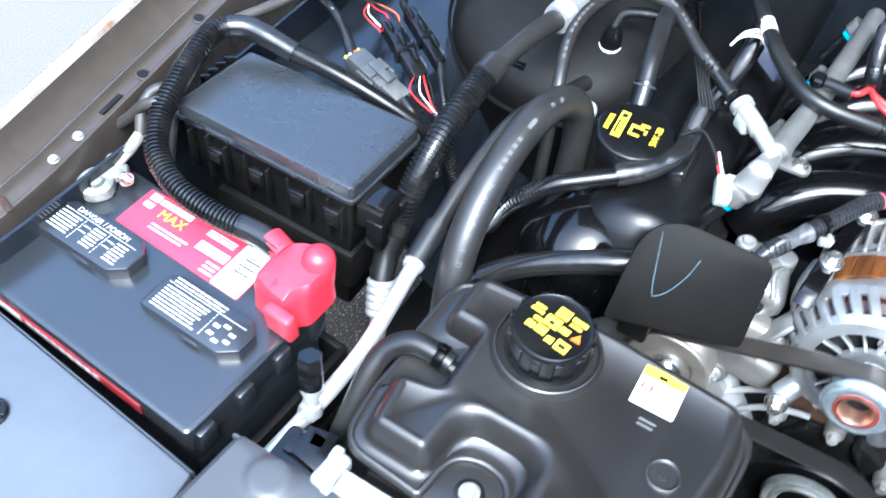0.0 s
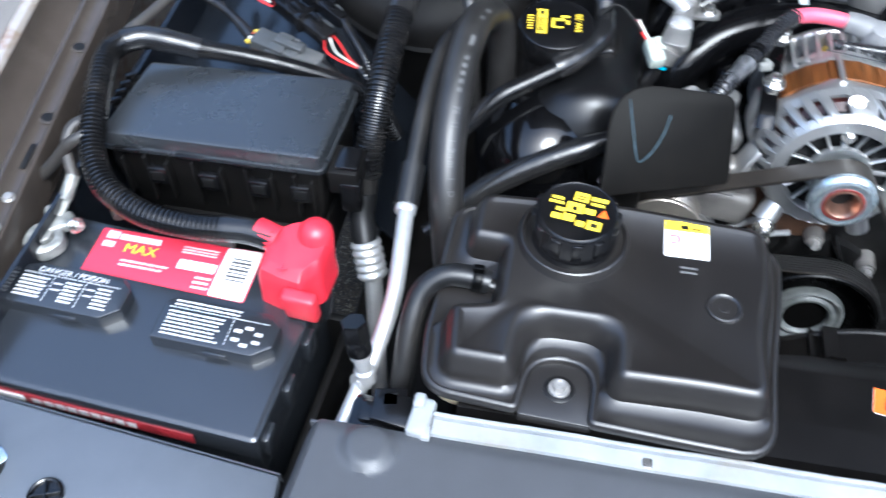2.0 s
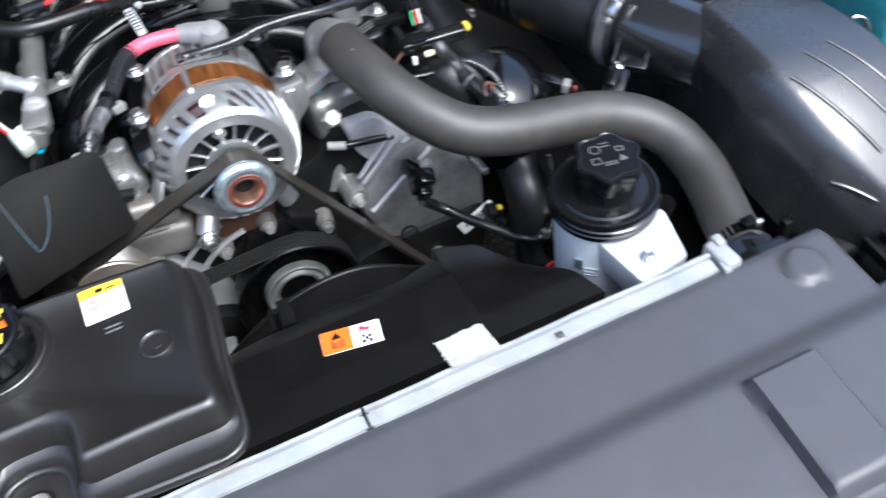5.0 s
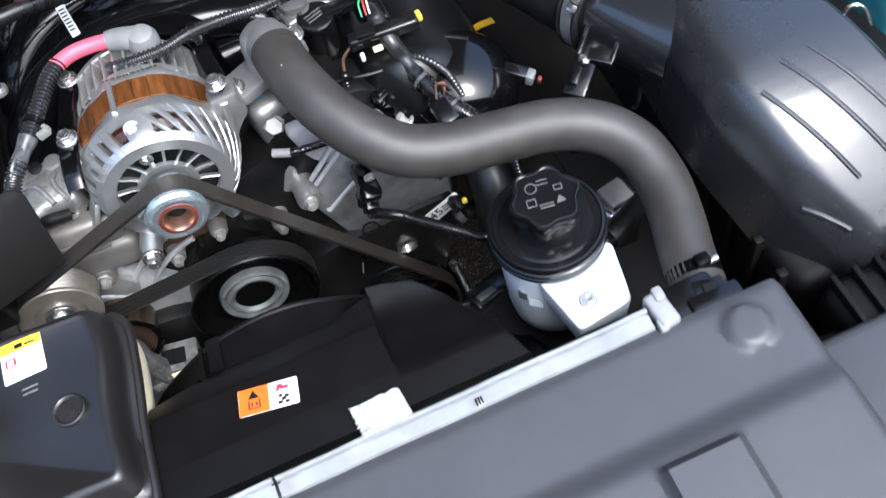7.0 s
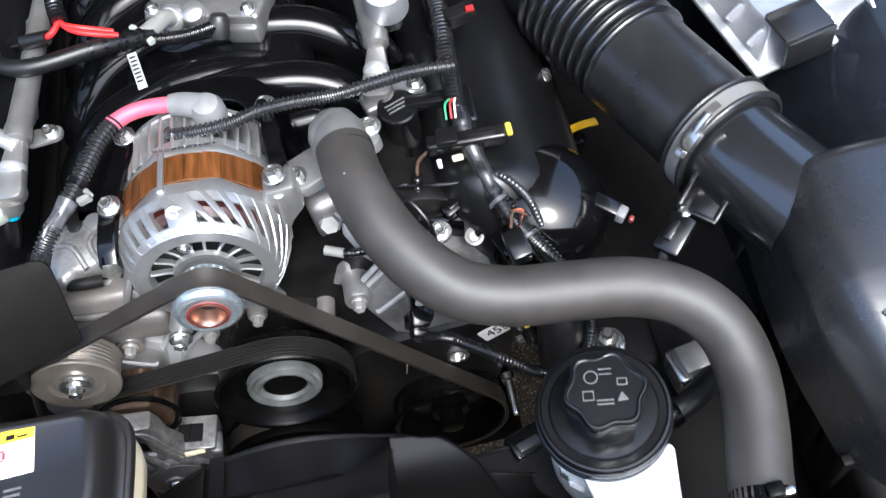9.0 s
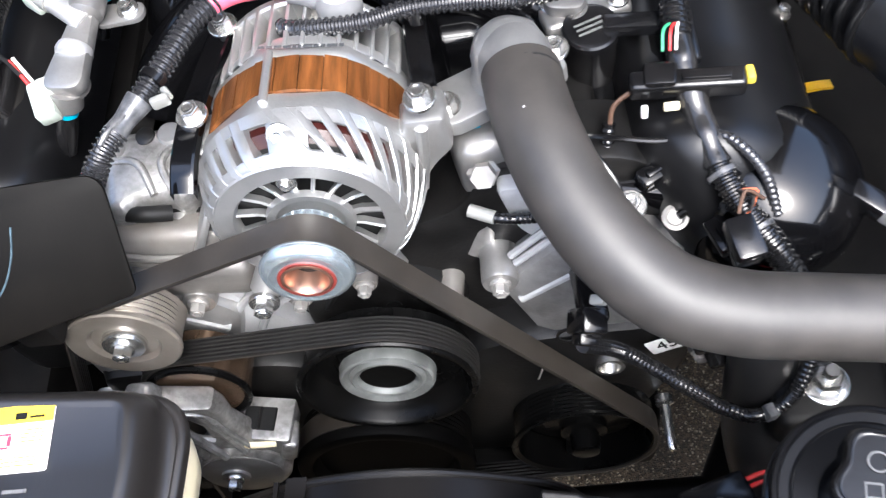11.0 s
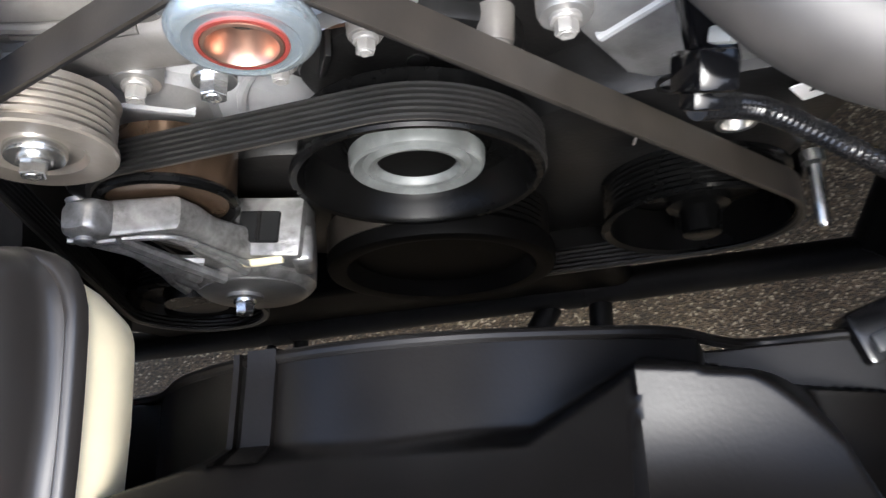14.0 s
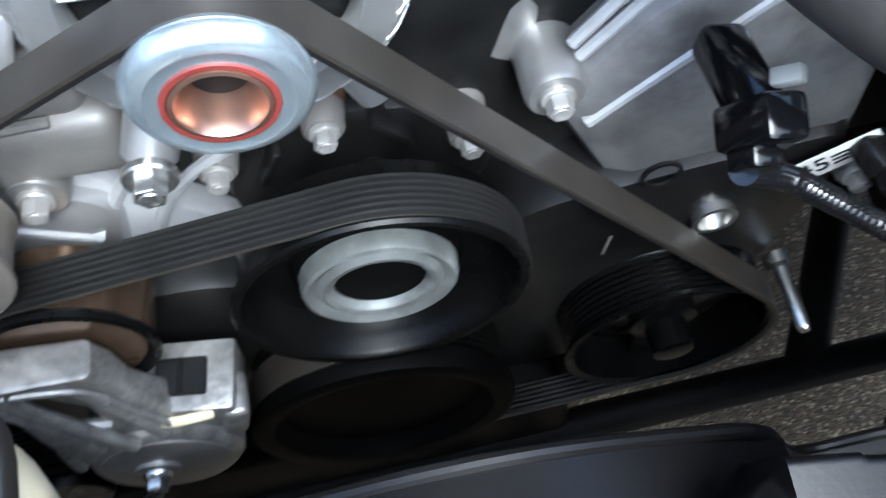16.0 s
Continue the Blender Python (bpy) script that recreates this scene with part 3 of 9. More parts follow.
def ring(corners, d=0.0, n=6):
    """The outline of corners (x, y, radius), counter-clockwise, moved inwards by d."""
    area = sum(a[0] * b[1] - b[0] * a[1] for a, b in zip(corners, corners[1:] + corners[:1]))
    cs = corners if area > 0 else corners[::-1]
    m, out = len(cs), []
    for i in range(m):
        a, b, c = (Vector(cs[(i + k) % m][:2]) for k in (-1, 0, 1))
        u, v = (b - a).normalized(), (c - b).normalized()
        nu, nv = Vector((-u.y, u.x)), Vector((-v.y, v.x))
        k = max(0.35, 1 + nu.dot(nv))
        p = b + (nu + nv) * (d / k)
        convex = u.x * v.y - u.y * v.x > 0
        out.append((p.x, p.y, max(0.0008, cs[i][2] - d) if convex else max(0.0008, cs[i][2] + d)))
    return fillet(out, n)


def inset(line, d):
    """Moves a closed outline (counter-clockwise) inwards by d."""
    m, out = len(line), []
    for i in range(m):
        a, c = line[i - 1], line[(i + 1) % m]
        if (c - a).length < 1e-7:
            out.append(line[i].copy())
            continue
        t = (c - a).normalized()
        out.append(line[i] + Vector((-t.y, t.x)) * d)
    return out


def slab(corners, z0, z1, bevel=0.003, m=None, n=5, both=False):
    """A plate with rounded corners, from z0 to z1, its upper edge rounded; m lays it elsewhere."""
    levels = [(z0 + bevel, 0), (z1 - bevel, 0), (z1 - bevel * 0.3, bevel * 0.3), (z1, bevel)]
    if both:
        levels = [(z0, bevel), (z0 + bevel * 0.3, bevel * 0.3)] + levels
    else:
        levels[0] = (z0, 0)
    bm = loft([[(*p, z) for p in ring(corners, d, n)] for z, d in levels])
    return moved(bm, m) if m else bm


def frame_of(at, axis, hint=(1, 0, 0)):
    """A pose whose z runs along axis and whose x lies near hint."""
    u, v, a = basis(axis, hint)
    m = Matrix((u, v, a)).transposed().to_4x4()
    m.translation = at
    return m


def bolt_mesh(at, axis, r=0.006, h=0.006, flange=1.55):
    prof = [(r * flange, -0.0005), (r * flange, h * 0.22), (r * flange * 0.93, h * 0.3)]
    a = lathe(prof, at, axis, 20)
    b = lathe([(r, h * 0.25), (r, h * 0.92), (r * 0.9, h)], at, axis, 6)
    c = lathe([(r * 0.62, h * 0.98), (r * 0.55, h * 1.06), (r * 0.3, h * 0.99)], at, axis, 14)
    return join(a, b, c)


def bolt(parent, at, axis, r=0.006, h=0.006, mat="zinc"):
    return part("bolt", bolt_mesh(at, axis, r, h), mat, parent, "")


def words(text, size, m, mat, parent, name="lettering", extrude=0.0002):
    """Raised lettering in Blender's own font; m lays its middle."""
    cu = bpy.data.curves.new("letters", "FONT")
    cu.body, cu.size, cu.align_x, cu.align_y, cu.extrude = text, size, "CENTER", "CENTER", extrude
    tmp = new("letters", cu)
    bpy.context.view_layer.update()
    me = bpy.data.meshes.new_from_object(tmp.evaluated_get(bpy.context.evaluated_depsgraph_get()))
    bpy.data.objects.remove(tmp)
    bm = bmesh.new()
    bm.from_mesh(me)
    bpy.data.meshes.remove(me)
    return part(name, moved(bm, m), mat, parent)


def bars(rows, m, t=0.0003):
    """Plain bars (x0, x1, y, height) on a plane, as print that cannot be read."""
    out = None
    for x0, x1, y, h in rows:
        b = rbox(((x0 + x1) / 2, y, t / 2), (abs(x1 - x0), h, t), 0)
        out = join(out, b) if out else b
    return moved(out, m)


def print_lines(x0, x1, y0, y1, n, seed, gap=0.58, words_in=5):
    """Rows of short bars like lines of small type."""
    rnd, rows = random.Random(seed), []
    for k in range(n):
        y = y1 + (y0 - y1) * (k + 0.5) / n
        x, end = x0, x1 - rnd.random() * 0.15 * (x1 - x0)
        while x < end - 1e-4:
            w = (x1 - x0) / words_in * (0.4 + rnd.random())
            rows.append((x, min(x + w, end), y, (y1 - y0) / n * (1 - gap)))
            x += w + (x1 - x0) * 0.02
    return rows


def sheet(fn, nu, nv, thick=0.0):
    """A surface fn(s, t) over the unit square."""
    bm = bmesh.new()
    g = [[bm.verts.new(fn(i / nu, j / nv)) for j in range(nv + 1)] for i in range(nu + 1)]
    for i in range(nu):
        for j in range(nv):
            bm.faces.new((g[i][j], g[i + 1][j], g[i + 1][j + 1], g[i][j + 1]))
    if thick:
        bmesh.ops.recalc_face_normals(bm, faces=bm.faces)
        bmesh.ops.solidify(bm, geom=bm.faces[:], thickness=thick)
    return bm


def swept(profile, points, along=None):
    """Carries an open profile of (across, up) along points; across is level and square to the way."""
    line = [Vector(p) for p in points]
    loops = []
    for i, q in enumerate(line):
        t = (line[min(i + 1, len(line) - 1)] - line[max(i - 1, 0)]).normalized()
        side = Vector((t.y, -t.x, 0)).normalized()
        loops.append([q + side * a + Vector((0, 0, b)) for a, b in profile])
    return loft(loops, False, (False, False))


def ease(v):
    v = min(1, max(0, v))
    return v * v * (3 - 2 * v)


AX = Vector((0, -0.995, 0.103))     # the way the crankshaft points, forwards
EX = Vector((1, 0, 0))

# ---- ground and body ---------------------------------------------------
whole("ground", sheet(lambda s, t: (-30 + 60 * s, -30 + 60 * t, -H), 40, 40), "asphalt",
      "coarse grey asphalt under and around the car", "ground", "structure")

whole("ground_under_car", sheet(lambda s, t: (-0.80 + 1.6 * s + 0.05 * math.sin(23 * t), -0.6 + 2.6 * t + 0.05 * math.sin(17 * s), -H + 0.004), 30, 30), "gravel",
      "brown gritty ground below the engine bay", "ground", "structure")

# Unseen walls, added to cut off the low sky and deepen the shade.
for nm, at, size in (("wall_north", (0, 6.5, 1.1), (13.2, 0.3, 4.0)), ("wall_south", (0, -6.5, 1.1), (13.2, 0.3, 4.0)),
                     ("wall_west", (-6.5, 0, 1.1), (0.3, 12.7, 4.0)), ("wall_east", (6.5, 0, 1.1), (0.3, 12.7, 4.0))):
    whole(nm, rbox(at, size, 0.02), "wall", "unseen grey wall added to block low sky light", "wall", "structure")

# near side wing: painted crown, folded flange with holes, lip over the apron
WING = [(-0.078, -0.45), (-0.074, -0.20), (-0.069, -0.06), (-0.064, -0.008), (-0.060, 0.012), (-0.055, 0.023), (-0.049, 0.029), (-0.042, 0.032), (-0.036, 0.031), (-0.032, 0.026), (-0.0305, 0.014)]
FLANGE = [(-0.0315, 0.0265), (-0.027, 0.014), (-0.018, 0.004), (-0.006, -0.003), (-0.001, -0.001), (0.002, 0.004), (0.0045, 0.0042), (0.007, -0.001), (0.010, -0.004), (0.020, -0.006), (0.0235, -0.003), (0.026, -0.004), (0.0275, -0.010), (0.028, -0.050)]


def wing(x, sign, name, label):
    w = thing(name, label, "car wing", (x, 0.3, -0.2))
    ys = [-0.12 + 0.08 * k for k in range(18)]
    def rail(prof):
        return loft([[Vector((x + sign * -a * -1 + sign * -0.10 * max(0, y - 0.10), y, b + 0.045 * math.sin((y + 0.12) * 1.1) - 0.012)) for a, b in prof] for y in ys],
                    False, (False, False))
    part("outer_panel", rail(WING), "paint", w, "gold painted outer panel, bright along the crown")
    part("inner_flange", rail(FLANGE), "underpaint", w, "brown primed inner flange with dirt")
    return w


wing_near = wing(-0.807, 1, "wing", "gold painted car wing with a dirty brown inner flange")
for hx, y in ((-0.795, 0.130), (-0.798, 0.167)):
    z = 0.045 * math.sin((y + 0.12) * 1.1) - 0.012
    part("stud", lathe([(0.0062, 0), (0.0062, 0.0008), (0.0045, 0.0022), (0.0042, 0.0040), (0.0025, 0.0046)], (hx, y, z - 0.0042), (0.1, 0, 1), 18), "steel_grey", wing_near, "pale weld stud on the flange")
# Black discs and a bar paint the dark of openings that are not cut.
for hx, y in ((-0.806, 0.273), (-0.818, 0.38)):
    z = 0.045 * math.sin((y + 0.12) * 1.1) - 0.012
    part("hole", lathe([(0.0065, 0), (0.0062, 0.0012), (0.004, 0.0013)], (hx, y, z - 0.0038), (0.1, 0, 1), 18), "lab_black", wing_near, "black disc for the shade in a flange hole")
    part("hole_rim", lathe([(0.0085, 0), (0.0085, 0.0008), (0.0066, 0.0015)], (hx, y, z - 0.0042), (0.1, 0, 1), 18, cap=(True, False)), "underpaint", wing_near)
part("slot", rbox((-0.803, 0.220, 0.045 * math.sin(0.34 * 1.1) - 0.0158), (0.006, 0.034, 0.002), 0.0008, 2, (0, 0, 6)), "lab_black", wing_near, "black bar for the shade in a flange slot")
part("rusty_slot", rbox((-0.790, 0.062, 0.045 * math.sin(0.182 * 1.1) - 0.0150), (0.022, 0.007, 0.003), 0.001, 2, (0, 0, -18)), "rust", wing_near, "rusty slot in the flange")
wing_far = wing(0.86, -1, "wing", "gold painted car wing beyond the air box")

# aprons, bulkhead and front panel
whole("wall_apron_near", sheet(lambda s, t: (-0.779 + 0.03 * math.sin(3 * s) - 0.02 * t, -0.10 + 1.25 * s, -0.02 - 0.50 * t + 0.04 * s), 24, 12, 0.004), "apron",
      "black painted inner apron of the engine bay", "inner wing", "structure")
whole("wall_apron_far", sheet(lambda s, t: (0.815 - 0.03 * math.sin(3 * s) + 0.02 * t, -0.10 + 1.25 * s, -0.02 - 0.50 * t + 0.04 * s), 24, 12, 0.004), "apron",
      "black painted inner apron on the far side", "inner wing", "structure")
# raised strut housing behind the fuse box
whole("wall_wheelhouse", sheet(lambda s, t: (-0.79 + 0.34 * t, 0.34 + 0.75 * s, -0.050 - 0.012 * math.sin(4 * s) - 0.16 * ease((t - 0.62) / 0.38)), 40, 40, 0.004), "apron",
      "glossy black painted wheel housing with a soft sheen", "wheel housing", "structure")
whole("wall_wheelhouse_far", sheet(lambda s, t: (0.82 - 0.30 * t, 0.30 + 0.8 * s, -0.05 - 0.06 * math.cos(5 * t) - 0.25 * t * t + 0.04 * math.sin(6 * s) * (1 - t)), 30, 24, 0.004), "apron",
      "black painted wheel housing beside the silver module", "wheel housing", "structure")
whole("wall_bulkhead", sheet(lambda s, t: (-0.85 + 1.75 * s, 1.02 - 0.03 * math.sin(9 * s), 0.20 - 0.85 * t), 30, 10, 0.004), "apron",
      "black painted bulkhead behind the engine", "bulkhead", "structure")
whole("wall_cowl", rbox((0.02, 1.10, 0.17), (1.75, 0.20, 0.05), 0.01), "matte", "black cowl panel behind the engine bay", "cowl", "structure")
whole("wall_hood", join(moved(rbox((0, 0, 0), (1.56, 1.20, 0.02), 0.008), pose(0.02, 0.705, 0.71, -55)),
      *[moved(rbox((x, 0, -0.018), (0.05, 1.1, 0.03), 0.01), pose(0.02, 0.705, 0.71, -55)) for x in (-0.62, -0.40, -0.20, 0.0, 0.20, 0.40, 0.62)]), "hood",
      "raised bonnet with a ribbed brown inside", "bonnet", "structure")
# Filler boxes added to cover the ground; the far one is widened for this.
for sx, nm in ((-1, "wall_rail_near"), (1, "wall_rail_far")):
    whole(nm, rbox((0.455 * sx + 0.02, 0.45, -0.36), (0.15 if sx < 0 else 0.25, 1.3, 0.16), 0.02), "matte", "black filler box beside the engine, in place of a frame rail", "frame rail", "structure")
whole("wall_front_support", rbox((0, -0.055, -0.215), (1.50, 0.02, 0.25), 0.005), "matte", "black steel front support under the cover", "front support", "structure")

# Out of view; added to keep light from getting in under the bay.
whole("wall_underbody", rbox((0.02, 2.75, -0.35), (1.62, 3.3, 0.5), 0.08, 3), "matte", "unseen block for the car body, added to darken the space below", "car body", "structure")

# Out of view; added to block the low front sky from the pulleys.
whole("wall_bumper", rbox((0.0, -0.52, -0.44), (1.72, 0.14, 0.40), 0.05, 4), "paint", "unseen gold bumper block, added to stop low light from the front", "bumper", "structure")

# grey header panel in front of the battery
hp = thing("header_panel", "grey blue header panel with a hood stop in a slot", "panel", (-0.62, -0.08, -0.05))
line = [(-0.800, -0.012, 0.004), (-0.470, -0.046, 0.004), (-0.440, -0.30, 0.01), (-0.55, -0.16, 0.02), (-0.70, -0.133, 0.02), (-0.802, -0.125, 0.01)]
part("panel", slab(line, -0.052, -0.040, 0.003), "front_panel", hp)
part("rear_lip", swept([(0.0, 0.0), (0.002, -0.001), (0.003, -0.02)], [(-0.470, -0.046, -0.040), (-0.64, -0.0285, -0.040), (-0.800, -0.012, -0.040)]), "front_panel", hp)
# Black disc on the panel, with the dark of the hole in its colour.
part("slot", lathe([(0.021, 0), (0.0205, 0.0007), (0.018, 0.0008)], (-0.713, -0.081, -0.0405), (0, 0, 1), 28), "lab_black", hp, "black disc for the shade in a round hole")
part("slot_plate", slab([(-0.019, -0.008, 0.004), (0.019, -0.008, 0.004), (0.019, 0.008, 0.004), (-0.019, 0.008, 0.004)], 0, 0.0012, 0.0006, pose(-0.709, -0.082, -0.0395, 0, 0, 55)), "zincblue", hp, "bright pressed plate in the hole")
part("ring", lathe([(0.014, 0), (0.014, 0.002), (0.0125, 0.003), (0.0115, 0.002), (0.0115, 0)], (-0.711, -0.081, -0.038), (0, 0, 1), 28, cap=(False, False)), "zinc", hp)
st = thing("hood_stop", "grey rubber hood stop on a threaded bolt", "bumper stop", (-0.713, -0.080, -0.04))
part("stem", lathe([(0.0045, 0)] + [(0.0045 - 0.0006 * (k % 2), 0.002 * k) for k in range(1, 12)], (-0.711, -0.081, -0.040), (-0.1, 0.03, 1), 14), "zinc", st)
part("nut", lathe([(0.009, 0), (0.009, 0.006), (0.008, 0.007)], (-0.711, -0.081, -0.036), (-0.1, 0.03, 1), 6), "zinc", st)
part("knob", lathe([(0.006, -0.001), (0.0120, 0.0), (0.0138, 0.005), (0.0145, 0.011), (0.0132, 0.0165), (0.0092, 0.0203), (0.0035, 0.0214)], (-0.713, -0.080, -0.018), (-0.1, 0.03, 1), 28), "boot", st)
sc = thing("panel_fastener", "black round plastic fastener with a raised cross", "fastener", (-0.648, -0.096, -0.04))
part("ring", lathe([(0.0145, 0), (0.0145, 0.003), (0.013, 0.004), (0.0115, 0.003), (0.0115, 0.001)], (-0.648, -0.096, -0.040), (0, 0, 1), 30), "black", sc)
for a in (20, 110):
    part("cross_bar", rbox((-0.648, -0.096, -0.0375), (0.025, 0.0022, 0.004), 0.0008, 2, (0, 0, a)), "black", sc)
whole("lamp_housing", rbox((-0.66, -0.235, -0.13), (0.34, 0.16, 0.12), 0.02, 3, (0, 0, -6)), "matte", "dark headlamp housing below the header panel", "lamp housing")

# ---- battery -----------------------------------------------------------
BT = pose(-0.640, 0.085, 0, 0, 0, -4.4)      # its middle, turned a little
bat = thing("battery", "black car battery with red label and two vent caps", "battery", (-0.640, 0.085, -0.235))
part("case", moved(rbox((0, 0, -0.150), (0.286, 0.176, 0.165), 0.006, 3), BT), "battery", bat)
lid = [(-0.150, -0.095, 0.007), (0.150, -0.095, 0.007), (0.150, 0.095, 0.007), (-0.150, 0.095, 0.007)]
part("lid", moved(loft([[(*p, z) for p in ring(lid, d)] for z, d in ((-0.078, 0.004), (-0.076, 0.001), (-0.054, 0.0), (-0.0455, 0.0005), (-0.0435, 0.0025), (-0.043, 0.005))]), BT), "battery", bat)
part("front_label", moved(rbox((-0.018, -0.0955, -0.0640), (0.215, 0.0012, 0.016), 0.0004), BT), "strip_red", bat, "red label strip along the front, darkened as in shade")
part("front_badge", moved(rbox((-0.090, -0.0966, -0.0640), (0.034, 0.0008, 0.0105), 0.0003), BT), "lab_white", bat, "pale badge on the red strip")
part("front_print", moved(bars([(-0.055 + 0.0115 * k, -0.0465 + 0.0115 * k, 0, 0.008) for k in range(9)], pose(-0.01, -0.0962, -0.0640, 90)), BT), "lab_print", bat, "grey bars of print")
for i in range(4):
    part("side_rib", moved(rbox((0.151, -0.075 + 0.05 * i, -0.072), (0.006, 0.020, 0.030), 0.002), BT), "battery", bat)


def vent_cap(x, y, turn, seed, title):
    c = [(-0.056, -0.023, 0.002), (0.040, -0.023, 0.002), (0.056, -0.010, 0.002), (0.056, 0.013, 0.002), (0.044, 0.024, 0.002), (-0.047, 0.024, 0.006), (-0.056, 0.016, 0.004)]
    v = part("vent_cap", moved(slab(c, -0.044, -0.0275, 0.0025), BT @ pose(x, y, 0, 0, 0, turn)), "battery", bat, "black vent cap with white safety print")
    m = BT @ pose(x, y, -0.0275, 0, 0, turn)
    part("catch", moved(rbox((0.006, -0.0245, -0.036), (0.022, 0.003, 0.006), 0.001), BT @ pose(x, y, 0, 0, 0, turn)), "battery", v)
    rows = [(-0.050, 0.046, 0.0115, 0.0006)]
    if title:
        words(title, 0.0082, m @ pose(-0.003, 0.0165, 0.0001), "lab_print", v)
        for k in range(3):
            x0 = -0.050 + 0.032 * k
            rows += print_lines(x0 + (0.012 if k else 0), x0 + 0.028, -0.016, 0.009, 6, seed + k, words_in=2)
            rows += [(x0 + 0.001, x0 + 0.010, 0.004, 0.0012), (x0 + 0.001, x0 + 0.010, -0.003, 0.0012)] if k else []
        rows += [(-0.0195, -0.0188, -0.004 - 0.004 * k, 0.0026) for k in range(-3, 4)] + [(0.0125, 0.0132, -0.004 - 0.004 * k, 0.0026) for k in range(-3, 4)]
    else:
        rows += print_lines(-0.046, 0.022, 0.013, 0.021, 2, seed, words_in=7)
        rows += print_lines(-0.048, 0.010, -0.019, 0.009, 7, seed + 1, words_in=5)
        rows += [(0.0125, 0.0132, -0.004 - 0.004 * k, 0.0026) for k in range(-4, 4)]
        rows += [(0.030 + 0.011 * math.cos(a) - 0.0035, 0.030 + 0.011 * math.cos(a) + 0.0035, -0.005 + 0.009 * math.sin(a), 0.0035) for a in (0.5, 1.6, 2.6, 3.7, 4.7, 5.8)]
    part("print", bars(rows, m @ pose(0, 0, 0.0001)), "lab_print", v, "rows of small white print")


vent_cap(-0.070, 0.0, 1.5, 3, "DANGER / POISON")
vent_cap(0.078, -0.003, 1.5, 9, "")
lab = part("top_label", moved(slab([(-0.083, -0.0265, 0.002), (0.083, -0.0315, 0.002), (0.083, 0.0300, 0.002), (-0.083, 0.0265, 0.002)], 0, 0.0005, 0.0002), BT @ pose(0.000, 0.064, -0.0429, 0, 0, 2.2)), "lab_red", bat, "red paper label on the lid")
LM = BT @ pose(0.000, 0.064, -0.0423, 0, 0, 2.2)
part("bar_code_panel", moved(slab([(0.047, -0.030, 0.003), (0.082, -0.031, 0.003), (0.082, 0.029, 0.003), (0.047, 0.028, 0.003)], 0, 0.0004, 0.0001), LM), "lab_white", lab, "white panel with grey lines")
part("panel_print", bars([(0.056, 0.076, 0.016 - 0.0042 * k, 0.0016 + 0.001 * (k % 2)) for k in range(7)], LM @ pose(0, 0, 0.0005)), "greycon", lab)
part("white_strip", bars([(0.006, 0.044, -0.0005, 0.011)], LM @ pose(0, 0, 0.0001)), "lab_white", lab, "white strip")
part("title_print", bars([(-0.076, -0.064, 0.0195, 0.009), (-0.062, -0.020, 0.019, 0.007), (-0.076, -0.064, 0.008, 0.007)], LM @ pose(0, 0, 0.0001)), "lab_print", lab)
words("MAX", 0.016, LM @ pose(-0.036, 0.006, 0.0003), "lab_yellow", lab)
for block in (print_lines(0.004, 0.044, 0.012, 0.022, 3, 5, words_in=4), print_lines(0.028, 0.045, -0.027, -0.010, 3, 8, words_in=2), print_lines(-0.05, 0.0, -0.016, -0.006, 2, 4)):
    part("small_print", bars(block, LM @ pose(0, 0, 0.0001)), "lab_print", lab)
tray = thing("battery_tray", "black plastic battery tray", "battery tray", (-0.640, 0.085, -0.26))
part("base", moved(rbox((0, 0, -0.245), (0.33, 0.215, 0.022), 0.005), BT), "matte", tray)
part("side", moved(rbox((0.158, 0, -0.19), (0.010, 0.215, 0.10), 0.003), BT), "matte", tray)
part("side", moved(rbox((-0.158, 0, -0.19), (0.010, 0.215, 0.10), 0.003), BT), "matte", tray)
part("back", moved(rbox((0, 0.105, -0.19), (0.32, 0.010, 0.10), 0.003), BT), "matte", tray)
part("bracket", rbox((-0.66, 0.08, -0.30), (0.26, 0.14, 0.11), 0.01), "matte", tray)

# negative post with its clamp
ng = thing("negative_clamp", "corroded grey lead clamp on the negative post", "battery clamp", (-0.762, 0.148, -0.043))
part("post", lathe([(0.010, 0), (0.0085, 0.018), (0.0075, 0.019)], (-0.762, 0.146, -0.043), (0, 0, 1), 22), "lead", ng)
part("clamp_ring", lathe([(0.0185, 0), (0.0195, 0.003), (0.0185, 0.013), (0.016, 0.0145), (0.0105, 0.0145), (0.0095, 0.012), (0.0095, 0)], (-0.762, 0.146, -0.041), (0.06, -0.05, 1), 30, cap=(False, False), wave=0.03, waves=5), "lead", ng, "whitish lead ring")
part("clamp_ear", rbox((-0.755, 0.165, -0.030), (0.030, 0.020, 0.012), 0.004, 3, (0, 0, 35)), "lead", ng)
part("clamp_ear", rbox((-0.766, 0.173, -0.028), (0.012, 0.020, 0.013), 0.004, 3, (8, 0, 20)), "lead", ng)
part("clamp_bolt", bolt_mesh((-0.738, 0.165, -0.028), (1, -0.25, 0.25), 0.0055, 0.008), "zinc", ng)
part("lug", rbox((-0.757, 0.182, -0.022), (0.013, 0.030, 0.005), 0.002, 2, (24, 0, -10)), "lead", ng, "flattened cable lug")
part("barrel", tube([(-0.755, 0.188, -0.018), (-0.7495, 0.207, -0.002)], 0.0066, 14), "lead", ng)
nc = thing("ground_cable", "grey black ground cable looped behind the battery", "cable", (-0.757, 0.225, 0))
